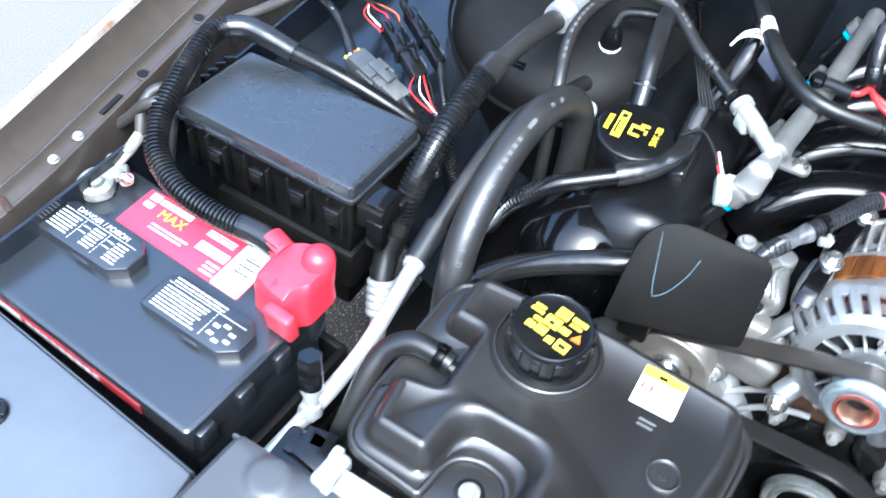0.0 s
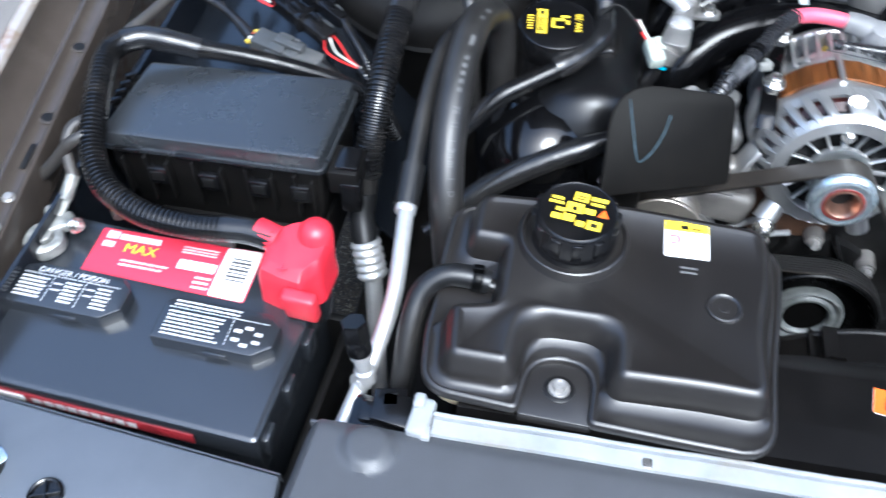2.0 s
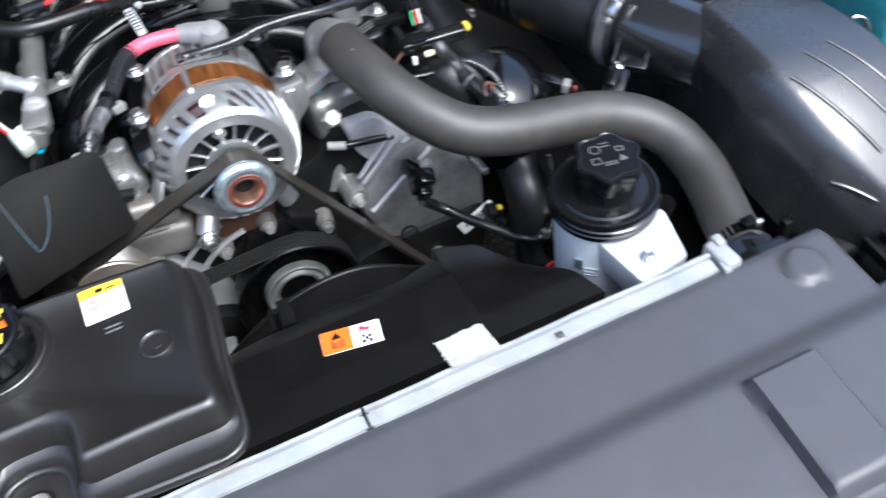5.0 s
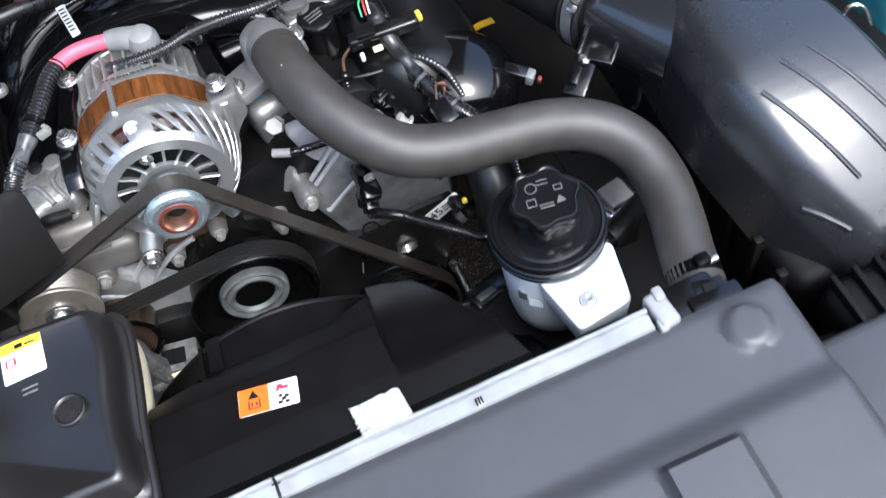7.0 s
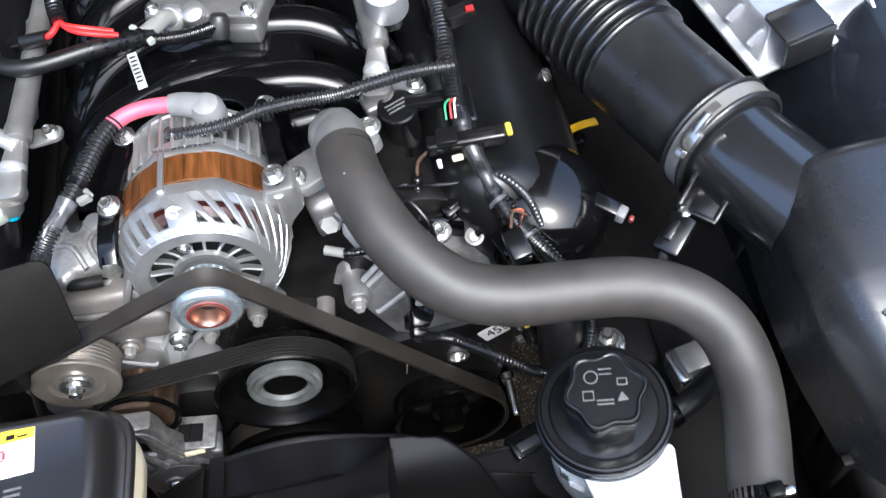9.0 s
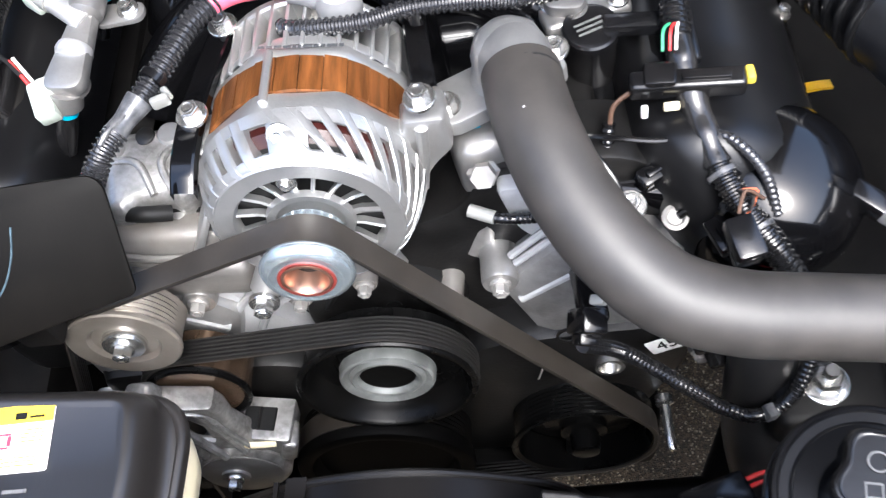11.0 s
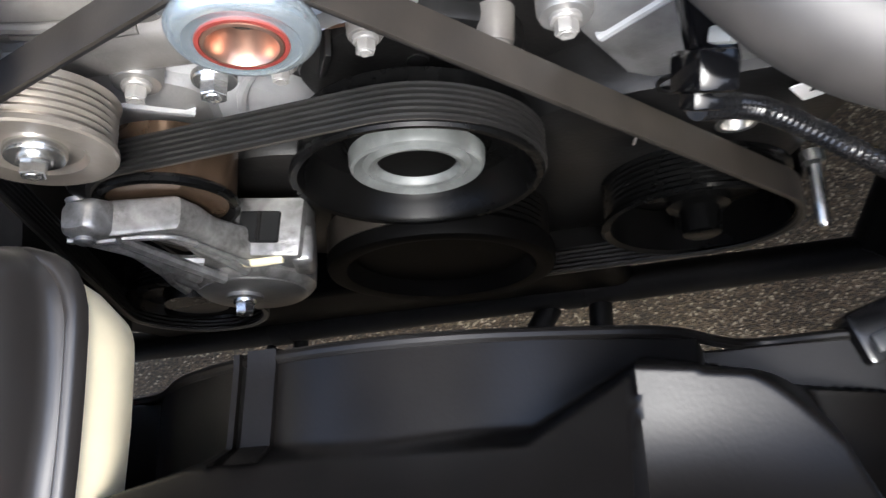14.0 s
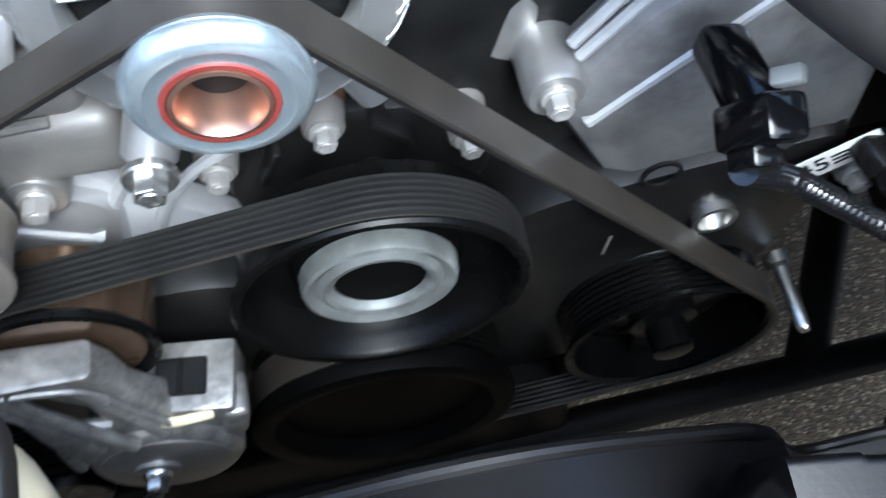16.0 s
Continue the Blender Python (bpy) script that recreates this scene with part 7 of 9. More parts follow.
part("stator_core", lathe([(0.0745, -0.093), (0.0745, -0.127)], A0, AX, 60, cap=(False, False)), "rust", al)
part("through_bolt", tube([ring_at(0.0790, -0.084, 1.74), ring_at(0.0790, -0.130, 1.74)], 0.0030, 12), "alu_bright", al)
part("rear_flange", slab(FLAT, -0.1390, -0.1262, 0.003, AF, 5, True), "alu_bright", al, "faceted flange of the rear housing")
part("rear_band", lathe([(0.0745, -0.139), (0.0752, -0.141), (0.0735, -0.149), (0.066, -0.151)], A0, AX, 60, cap=(False, False)), "alu_bright", al)
part("rear_housing", lathe([(0.0600, -0.136), (0.0580, -0.150), (0.0560, -0.180), (0.040, -0.186)], A0, AX, 56), "alu", al)
for k in range(15):
    a = radians(28 + 9.3 * k)
    rad = u * math.cos(a) + v * math.sin(a)
    part("rear_fin", moved(rbox((0, 0, 0), (0.020, 0.0032, 0.050), 0.0012), frame_of(ring_at(0.0668, -0.162, a), AX, rad)), "alu_bright", al)
part("rear_lip", lathe([(0.0745, -0.181), (0.0762, -0.183), (0.0762, -0.188), (0.070, -0.190)], A0, AX, 48), "alu_bright", al)


def ear(x, y, z, sx):
    """A triangular cast ear that rises from the housing to a bolt."""
    m = frame_of((AP.x, 0.392 + (y - 0.392) * 0.5, AP.z - 0.008), AX)
    dx, top = (x - AP.x) * sx, z - AP.z - 0.005
    c = [(0.030 * sx, 0.062, 0.006), ((dx - 0.016) * sx, top - 0.010, 0.004), ((dx - 0.014) * sx, top, 0.003), ((dx + 0.014) * sx, top, 0.004), ((dx + 0.017) * sx, top - 0.030, 0.006), (0.086 * sx, -0.002, 0.02), (0.070 * sx, -0.030, 0.01), (0.060 * sx, 0.02, 0.01)]
    part("ear", slab(c, -0.016, 0.014, 0.004, m, 5, True), "alu_bright", al, "cast mounting ear")
    part("ear_rib", tube([m @ Vector(((dx - 0.002) * sx, top - 0.006, 0.014)), m @ Vector((0.080 * sx, 0.010, 0.015)), m @ Vector((0.074 * sx, -0.022, 0.014))], 0.0045, 10), "alu_bright", al)
    bolt(al, (x, y, z), (0, -0.05, 1), 0.0072, 0.010)


ear(0.073, 0.392, 0.052, 1)
ear(-0.083, 0.405, 0.048, -1)
part("front_screw", bolt_mesh(ring_at(0.0715, -0.060, 1.60), AX + Vector((0, 0, 0.9)), 0.0055, 0.006), "zinc", al)
part("front_screw", bolt_mesh(ring_at(0.046, -0.043, 1.65), AX, 0.0045, 0.005), "zinc", al)
part("lower_ear", tube([ring_at(0.062, -0.055, 4.0), ring_at(0.088, -0.040, 4.05)], 0.012, 14), "alu_bright", al)
part("bolt", bolt_mesh(ring_at(0.088, -0.030, 4.05), AX, 0.0075, 0.012), "zinc", al)
part("lower_ear", tube([ring_at(0.062, -0.055, 5.3), ring_at(0.086, -0.050, 5.25)], 0.011, 14), "alu_bright", al)
part("case_label", bars(print_lines(-0.03, 0.03, -0.003, 0.003, 1, 3, words_in=12), frame_of(ring_at(0.0776, -0.133, 1.45), (u * math.cos(1.45) + v * math.sin(1.45)), (1, 0, 0))), "greycon", al, "grey print on the rear housing")
cm = thing("charging_cable", "pink alternator cable with a grey rubber boot", "cable", (0.0, 0.49, 0.06))
part("boot_cap", lathe([(0.0155, -0.024), (0.0165, -0.006), (0.0160, 0.004), (0.012, 0.012), (0.004, 0.015)], (0.020, 0.478, 0.062), (0.1, -0.15, 1), 28), "boot", cm, "grey rubber boot")
part("boot_sleeve", tube([(0.018, 0.481, 0.064), (-0.002, 0.488, 0.067), (-0.014, 0.490, 0.068)], 0.0118, 18, radii=((0, 0.013), (1, 0.0105))), "boot", cm)
part("cable", tube([(-0.010, 0.490, 0.068), (-0.030, 0.492, 0.070), (-0.052, 0.489, 0.072), (-0.070, 0.478, 0.074)], 0.0078, 16), "pink", cm, "pink cable")
part("conduit", tube([(-0.066, 0.481, 0.074), (-0.080, 0.464, 0.074), (-0.092, 0.444, 0.071), (-0.104, 0.424, 0.068), (-0.115, 0.406, 0.066)], 0.0088, 18, corr=0.0042, depth=0.22), "sheath", cm, "corrugated conduit")
part("cable_tie", tube([(-0.103, 0.426, 0.068), (-0.106, 0.421, 0.068)], 0.0102, 16), "black", cm)
part("taped_run", tube([(-0.113, 0.409, 0.066), (-0.122, 0.396, 0.064), (-0.130, 0.383, 0.063)], 0.0090, 18, wob=0.30, step=0.002), "greytape", cm, "grey worn tape")
part("lower_conduit", tube([(-0.128, 0.386, 0.063), (-0.137, 0.372, 0.060), (-0.146, 0.362, 0.050), (-0.158, 0.357, 0.030), (-0.170, 0.362, -0.010)], 0.0088, 18, corr=0.0040, depth=0.22), "sheath", cm, "corrugated conduit")
part("split_wire", tube([(-0.120, 0.395, 0.070), (-0.131, 0.379, 0.070), (-0.140, 0.366, 0.062)], 0.0022, 8), "greytape", cm)
part("clip", rbox((-0.097, 0.404, 0.068), (0.013, 0.006, 0.009), 0.002, 2, (0, 0, 20)), "ivory", cm, "pale plastic clip")
part("clip_ear", rbox((-0.094, 0.411, 0.067), (0.005, 0.010, 0.006), 0.0015, 2, (0, 0, 35)), "ivory", cm)

# black bracket that arches behind the alternator
bk = thing("alternator_bracket", "black steel bracket arching behind the alternator", "bracket", (0.0, 0.50, 0.03))
for pts in ([(-0.091, 0.352, 0.030), (-0.089, 0.372, 0.040), (-0.0855, 0.405, 0.043), (-0.079, 0.450, 0.041), (-0.070, 0.490, 0.040)], [(0.066, 0.500, 0.028), (0.070, 0.45, 0.030), (0.075, 0.41, 0.036)]):
    part("arm", swept([(-0.0085, -0.004), (-0.0085, 0.003), (-0.007, 0.0042), (0.007, 0.0042), (0.0085, 0.003), (0.0085, -0.004)], glide(pts, 0.01)), "gloss", bk)
part("arch", swept([(-0.016, -0.004), (-0.016, 0.003), (-0.014, 0.0042), (0.014, 0.0042), (0.016, 0.003), (0.016, -0.004)], glide([(-0.076, 0.488, 0.038), (-0.050, 0.520, 0.037), (0.0, 0.530, 0.034), (0.045, 0.522, 0.031), (0.072, 0.492, 0.028)], 0.008)), "gloss", bk)
bolt(bk, (-0.070, 0.487, 0.044), (0, -0.1, 1), 0.007, 0.010)
bolt(bk, (0.068, 0.492, 0.034), (0, -0.1, 1), 0.007, 0.010)
part("foot", rbox((-0.075, 0.50, -0.02), (0.02, 0.02, 0.11), 0.003), "gloss", bk)
part("foot", rbox((0.072, 0.50, -0.03), (0.02, 0.02, 0.12), 0.003), "gloss", bk)
lh = thing("left_housing", "cast aluminium coolant crossover beside the alternator", "housing", (-0.13, 0.38, 0.0))
bell = [(-0.036, -0.030, 0.008), (-0.020, -0.034, 0.006), (-0.010, -0.028, 0.006), (0.012, -0.026, 0.006), (0.020, -0.033, 0.006), (0.034, -0.026, 0.010), (0.030, 0.014, 0.010), (0.020, 0.032, 0.010), (-0.022, 0.034, 0.012), (-0.034, 0.012, 0.012)]
BM = pose(-0.134, 0.398, 0.002, 14, 4, 8)
part("casting", loft([[BM @ Vector((p.x, p.y, z)) for p in ring(bell, d, 5)] for z, d in ((-0.046, -0.003), (-0.016, 0.0), (-0.004, 0.001), (0.003, 0.004), (0.006, 0.008), (0.007, 0.012))]), "tension", lh, "bell shaped cast cover", smooth=50)
part("cover_rib", tube([BM @ Vector((-0.030, 0.010, 0.004)), BM @ Vector((-0.006, 0.004, 0.009)), BM @ Vector((0.004, -0.022, 0.006))], 0.0030, 10), "tension", lh)
part("cover_rib", tube([BM @ Vector((0.024, 0.016, 0.004)), BM @ Vector((0.012, 0.000, 0.009)), BM @ Vector((0.018, -0.024, 0.005))], 0.0030, 10), "tension", lh)
part("boss", lathe([(0.011, -0.03), (0.010, 0.004), (0.0085, 0.006)], BM @ Vector((-0.022, 0.020, 0.004)), (-0.1, -0.1, 1), 22), "alu", lh)
part("boss", lathe([(0.010, -0.03), (0.0095, 0.003), (0.008, 0.005)], BM @ Vector((0.020, 0.022, 0.004)), (0, -0.1, 1), 22), "alu_bright", lh)
bolt(lh, BM @ Vector((-0.022, 0.020, 0.010)), (-0.1, -0.1, 1), 0.0055, 0.006, "steel_grey")
part("plug", lathe([(0.0075, -0.01), (0.0075, 0.003), (0.006, 0.004)], BM @ Vector((0.002, 0.024, 0.004)), (-0.1, -0.1, 1), 22), "alu_dark", lh)
# Solid black tube that paints the shade below the bell shaped cover.
part("arch_gap", tube([(-0.154, 0.372, -0.012), (-0.138, 0.366, -0.006), (-0.120, 0.370, -0.014)], 0.0060, 14), "lab_black", lh, "black tube for the shade under the casting")
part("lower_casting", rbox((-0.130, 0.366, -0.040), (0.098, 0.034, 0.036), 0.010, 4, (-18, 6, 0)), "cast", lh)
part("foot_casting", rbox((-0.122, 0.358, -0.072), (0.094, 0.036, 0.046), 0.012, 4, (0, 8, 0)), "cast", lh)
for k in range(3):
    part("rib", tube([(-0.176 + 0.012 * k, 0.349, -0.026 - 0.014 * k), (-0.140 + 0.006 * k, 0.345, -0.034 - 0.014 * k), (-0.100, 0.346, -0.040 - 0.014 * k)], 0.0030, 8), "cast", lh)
part("side_web", rbox((-0.098, 0.360, -0.020), (0.006, 0.030, 0.044), 0.002, 2, (-18, 30, 0)), "alu_bright", lh)

# ---- top hose and thermostat neck --------------------------------------
th = thing("thermostat_neck", "cast aluminium coolant outlet elbow", "coolant outlet", (0.125, 0.42, 0.0))
part("base", rbox((0.117, 0.409, -0.030), (0.068, 0.056, 0.060), 0.014, 4, (-8, 0, 14)), "alu", th)
part("flange", slab([(-0.048, -0.022, 0.012), (0.048, -0.022, 0.012), (0.048, 0.022, 0.012), (-0.048, 0.022, 0.012)], 0, 0.012, 0.003, pose(0.122, 0.428, 0.006, -6, 0, 24)), "alu_bright", th)
part("elbow", tube([(0.128, 0.432, 0.004), (0.133, 0.430, 0.030), (0.137, 0.418, 0.046), (0.141, 0.396, 0.050)], 0.025, 26, radii=((0, 0.026), (0.5, 0.0262), (0.8, 0.0245), (1, 0.0235))), "alu_bright", th)
part("elbow_dome", lathe([(0.0262, -0.01), (0.0258, 0.006), (0.021, 0.017), (0.012, 0.0235), (0.003, 0.0255)], (0.133, 0.429, 0.040), (-0.1, 0.35, 1), 30), "alu_bright", th)
bolt(th, (0.086, 0.410, 0.018), (0, -0.1, 1), 0.0072, 0.010)
bolt(th, (0.163, 0.448, 0.018), (0, -0.1, 1), 0.0072, 0.010)
part("paint_dot", lathe([(0.0035, 0), (0.0034, 0.0006), (0.002, 0.0007)], (0.104, 0.402, 0.0005), (0, -0.5, 1), 16), "cyan", th, "blue paint dot")
part("sensor", lathe([(0.012, -0.01), (0.012, 0.012), (0.009, 0.014), (0.009, 0.026)], (0.106, 0.386, -0.026), (0, -0.75, 0.65), 6), "steel_grey", th)
part("lower_pipe", tube([(0.105, 0.40, -0.05), (0.100, 0.385, -0.09), (0.09, 0.38, -0.12)], 0.016, 16), "alu", th)
uh = thing("radiator_hose", "thick grey black upper radiator hose in an s bend", "radiator hose", (0.28, 0.24, 0.0))
UH = [(0.1395, 0.404, 0.050), (0.143, 0.375, 0.052), (0.150, 0.345, 0.050), (0.163, 0.312, 0.041), (0.184, 0.280, 0.028), (0.214, 0.255, 0.013), (0.255, 0.243, 0.002), (0.305, 0.240, -0.008), (0.355, 0.236, -0.018), (0.398, 0.221, -0.030), (0.426, 0.192, -0.044), (0.434, 0.152, -0.056), (0.427, 0.108, -0.061), (0.416, 0.070, -0.062), (0.410, 0.045, -0.062), (0.404, 0.015, -0.064)]
part("hose", tube(UH, 0.0262, 30), "rubber", uh)
part("hose_lip", lathe([(0.0258, 0), (0.0262, 0.001), (0.0262, 0.003), (0.0255, 0.004)], (0.1405, 0.398, 0.0505), (0.1, -0.98, 0.05), 30), "rubber_dark", uh)
part("clamp", lathe([(0.0255, 0), (0.0265, 0.0005), (0.0265, 0.0125), (0.0255, 0.013)], (0.4118, 0.052, -0.0620), (-0.2, -0.98, -0.02), 32), "steel_dark", uh)
part("clamp_ear", rbox((0.415, 0.045, -0.034), (0.014, 0.012, 0.010), 0.002), "steel_dark", uh)
part("clamp_tang", rbox((0.424, 0.042, -0.036), (0.012, 0.006, 0.008), 0.002), "zinc", uh)
part("print_dot", rbox((0.1405, 0.357, 0.0765), (0.003, 0.0015, 0.001), 0.0003, 1, (0, 0, 30)), "lab_print", uh)
lhs = thing("lower_radiator_hose", "black lower hose beside the engine", "hose", (0.29, 0.25, -0.3))
part("hose", tube([(0.345, 0.10, -0.42), (0.320, 0.20, -0.36), (0.302, 0.250, -0.28), (0.300, 0.275, -0.22), (0.305, 0.30, -0.17), (0.31, 0.35, -0.14)], 0.026, 24), "rubber_dark", lhs)

# ---- valve covers and what sits on them --------------------------------
def valve_cover(sx, z0):
    v = thing("valve_cover", "glossy black valve cover with a domed front end", "valve cover", (0.28 * sx, 0.6, z0))
    def fn(s, t):
        y = 0.335 + 0.60 * t
        a = math.pi * s
        w = 0.078 if t > 0.12 else 0.078 * (0.45 + 0.55 * math.sin(min(1, t / 0.12) * 1.57))
        x = 0.285 * sx - 0.010 * sx * t + w * math.cos(a)
        bulge = math.sin(a) ** 0.6
        low = 0.030 if t > 0.22 else 0.030 + 0.022 * (1 - t / 0.22)
        z = z0 - 0.06 + (0.055 + low) * bulge * (1 if t > 0.08 else 0.4 + 0.6 * math.sin(t / 0.08 * 1.57)) - 0.35 * (x - 0.285 * sx) * sx
        return (x, y, z)
    part("cover", sheet(fn, 30, 60), "cover_satin", v)
    part("dome", lathe([(0.066, -0.06), (0.068, -0.025), (0.066, 0.0), (0.058, 0.022), (0.042, 0.038), (0.020, 0.045), (0.004, 0.046)], (0.312 * sx, 0.372, z0 - 0.024), (0.30 * sx, -0.18, 1), 44), "gloss", v, "glossy rounded end")
    for k in range(4):
        y = 0.47 + 0.13 * k
        part("coil_well", rbox((0.255 * sx, y, z0 + 0.016), (0.05, 0.06, 0.03), 0.010, 3, (0, 14 * sx, 0)), "matte", v)
        part("coil", rbox((0.253 * sx, y, z0 + 0.034), (0.028, 0.05, 0.02), 0.005, 3, (0, 14 * sx, 0)), "black", v, "black ignition coil")
    for y in (0.40, 0.54, 0.70):
        bolt(v, (0.352 * sx, y, z0 - 0.032), (0.4 * sx, 0, 1), 0.0055, 0.008)
        bolt(v, (0.222 * sx, y, z0 + 0.010), (0, -0.1, 1), 0.0055, 0.008)
    part("rail", rbox((0.285 * sx, 0.62, z0 - 0.075), (0.165, 0.56, 0.03), 0.008), "matte", v)
    return v


vl, vr = valve_cover(-1, -0.012), valve_cover(1, -0.048)
part("front_plate", slab([(0.176, 0.372, 0.012), (0.262, 0.352, 0.02), (0.300, 0.40, 0.03), (0.285, 0.50, 0.02), (0.178, 0.50, 0.012)], -0.075, -0.046, 0.006), "gloss", vr, "flat glossy black front of the cover")
part("inner_flange", rbox((0.172, 0.47, -0.055), (0.040, 0.18, 0.030), 0.008, 3), "matte", vr)
whole("cylinder_head", rbox((-0.25, 0.62, -0.17), (0.22, 0.52, 0.18), 0.02), "alu_dark", "oily aluminium cylinder head, darkened for deep shade", "cylinder head")
whole("cylinder_head", rbox((0.25, 0.62, -0.20), (0.22, 0.52, 0.18), 0.02), "alu_dark", "oily aluminium cylinder head, darkened for deep shade", "cylinder head")

oc = thing("oil_filler", "black oil filler with a cap printed in yellow", "oil filler", (-0.304, 0.456, 0.02))
part("neck", lathe([(0.044, -0.04), (0.043, 0.0), (0.041, 0.028)], (-0.304, 0.456, 0.006), (0, -0.05, 1), 34), "black", oc)
cap = part("cap", lathe([(0.0385, 0.020), (0.041, 0.024), (0.0415, 0.034), (0.041, 0.044), (0.0395, 0.0485), (0.037, 0.050), (0.020, 0.0503)], (-0.304, 0.455, 0.006), (0, -0.05, 1), 48), "black", oc, "flat round cap")
OM = pose(-0.304, 0.4525, 0.0568, 3, 0, 4)
part("yellow_block", bars([(-0.021, -0.011, 0.0, 0.038)], OM), "lab_yellow", cap, "yellow printed panel")
part("block_print", bars([(-0.0185, -0.0135, 0.013, 0.006), (-0.0195, -0.0125, -0.005, 0.020)] , OM @ pose(0, 0, 0.0002)), "lab_black", cap)
part("block_lines", bars([(-0.0175 + 0.0022 * k, -0.0165 + 0.0022 * k, -0.005, 0.018) for k in range(3)], OM @ pose(0, 0, 0.0004)), "lab_yellow", cap)
part("side_print", bars(print_lines(-0.031, -0.0245, -0.014, 0.010, 6, 3, words_in=1), OM), "lab_yellow", cap)
part("oil_symbol", bars([(-0.006, 0.008, 0.004, 0.004), (-0.006, -0.003, -0.003, 0.012), (0.003, 0.0125, 0.009, 0.003), (-0.003, 0.006, -0.008, 0.003), (0.009, 0.012, 0.000, 0.006)], OM), "lab_yellow", cap, "yellow oil can symbol")
words("5W-20", 0.0100, OM @ pose(0.0225, 0.0, 0.0001, 0, 0, 90), "lab_yellow", cap)
el = thing("breather_elbow", "black breather elbow with bright rings", "breather", (-0.318, 0.485, 0.06))
part("spigot", tube([(-0.317, 0.492, 0.030), (-0.319, 0.503, 0.044), (-0.323, 0.521, 0.060)], 0.0118, 20), "black", el)
for q in ((-0.3185, 0.502, 0.043), (-0.3225, 0.519, 0.058)):
    part("ring", lathe([(0.0120, -0.001), (0.0128, 0), (0.0120, 0.001)], q, (-0.1, 0.62, 0.78), 24), "greycon", el)
part("hose", tube([(-0.322, 0.517, 0.057), (-0.330, 0.550, 0.074), (-0.342, 0.615, 0.078), (-0.346, 0.70, 0.066), (-0.31, 0.79, 0.05)], 0.0105, 16), "rubber_dark", el)
bo = thing("black_canister", "small black canister with a white ring", "sensor", (-0.402, 0.631, -0.06))
part("body", lathe([(0.013, -0.09), (0.014, -0.05), (0.0135, 0.0), (0.012, 0.018), (0.008, 0.030), (0.006, 0.034)], (-0.402, 0.631, 0.0), (0.05, -0.1, 1), 28), "black", bo)
part("ring", lathe([(0.0140, -0.003), (0.0146, 0.0), (0.0140, 0.005)], (-0.402, 0.631, 0.0), (0.05, -0.1, 1), 28), "lab_white", bo, "white ring")
part("hose", tube([(-0.402, 0.630, 0.030), (-0.395, 0.640, 0.046), (-0.36, 0.650, 0.052), (-0.32, 0.655, 0.052)], 0.0062, 14), "rubber_dark", bo)
part("clamp", lathe([(0.0120, -0.004), (0.0128, 0.0), (0.0120, 0.004)], (-0.388, 0.556, -0.04), (0.1, -0.7, 0.7), 24), "boot", bo, "grey hose clamp")

# belt guard flap
fp = thing("rubber_flap", "black rubber splash flap with a chalk mark", "splash flap", (-0.18, 0.30, 0.04))
quad = [Vector(q) for q in ((-0.240, 0.254, 0.014), (-0.1215, 0.290, 0.0165), (-0.1265, 0.345, 0.077), (-0.242, 0.328, 0.0935))]
uq = (quad[1] - quad[0]).normalized()
wq = uq.cross((quad[3] - quad[0])).normalized()
FM = Matrix((uq, wq.cross(uq), wq)).transposed().to_4x4()
FM.translation = quad[0]
inv = FM.inverted()
c2 = [inv @ q for q in quad]
flap = [(c2[0].x, c2[0].y, 0.006), (c2[1].x, c2[1].y, 0.006), (c2[2].x, c2[2].y, 0.014), (c2[3].x, c2[3].y, 0.048)]
part("sheet", slab(flap, -0.004, 0.0, 0.001, FM, 10, True), "flap", fp, "thin rubber sheet")
ch = [Vector((x, y, 0.0004)) for x, y in ((0.0344, 0.0878), (0.0352, 0.0645), (0.0368, 0.0356), (0.0400, 0.0292), (0.0518, 0.0369), (0.0640, 0.0527), (0.0720, 0.0696))]
part("chalk_mark", tube([FM @ p for p in ch], 0.0007, 6), "chalk", fp, "pale blue chalk stroke")
part("bracket", rbox((-0.215, 0.300, -0.01), (0.03, 0.03, 0.06), 0.004), "matte", fp)
sb = thing("braided_hose", "black braided sleeve hose behind the flap", "hose", (-0.30, 0.33, -0.03))
part("sleeve", tube([(-0.375, 0.285, -0.06), (-0.350, 0.300, -0.042), (-0.320, 0.312, -0.026), (-0.285, 0.325, -0.012), (-0.245, 0.340, -0.002), (-0.20, 0.36, 0.0)], 0.0128, 18), "tape", sb)
part("tip", tube([(-0.41, 0.265, -0.085), (-0.385, 0.278, -0.066), (-0.366, 0.290, -0.052)], 0.0075, 14), "tape", sb)

# wiring over the near valve cover
wl = thing("engine_loom", "black taped engine loom with a small connector", "cable loom", (-0.28, 0.44, 0.03))
part("conduit", tube([(-0.405, 0.350, -0.060), (-0.390, 0.352, -0.022), (-0.372, 0.358, 0.000), (-0.350, 0.372, 0.018), (-0.318, 0.392, 0.028), (-0.288, 0.412, 0.036), (-0.264, 0.438, 0.042)], 0.0105, 16, corr=0.0042), "loom", wl)
part("taped_bend", tube([(-0.300, 0.404, 0.034), (-0.276, 0.424, 0.040), (-0.256, 0.455, 0.045), (-0.254, 0.485, 0.048)], 0.0118, 16, wob=0.22, step=0.003), "tape", wl)
part("upper_run", tube([(-0.254, 0.475, 0.047), (-0.259, 0.525, 0.046), (-0.254, 0.575, 0.046), (-0.250, 0.64, 0.045), (-0.25, 0.72, 0.04)], 0.0115, 16, corr=0.0042), "loom", wl)
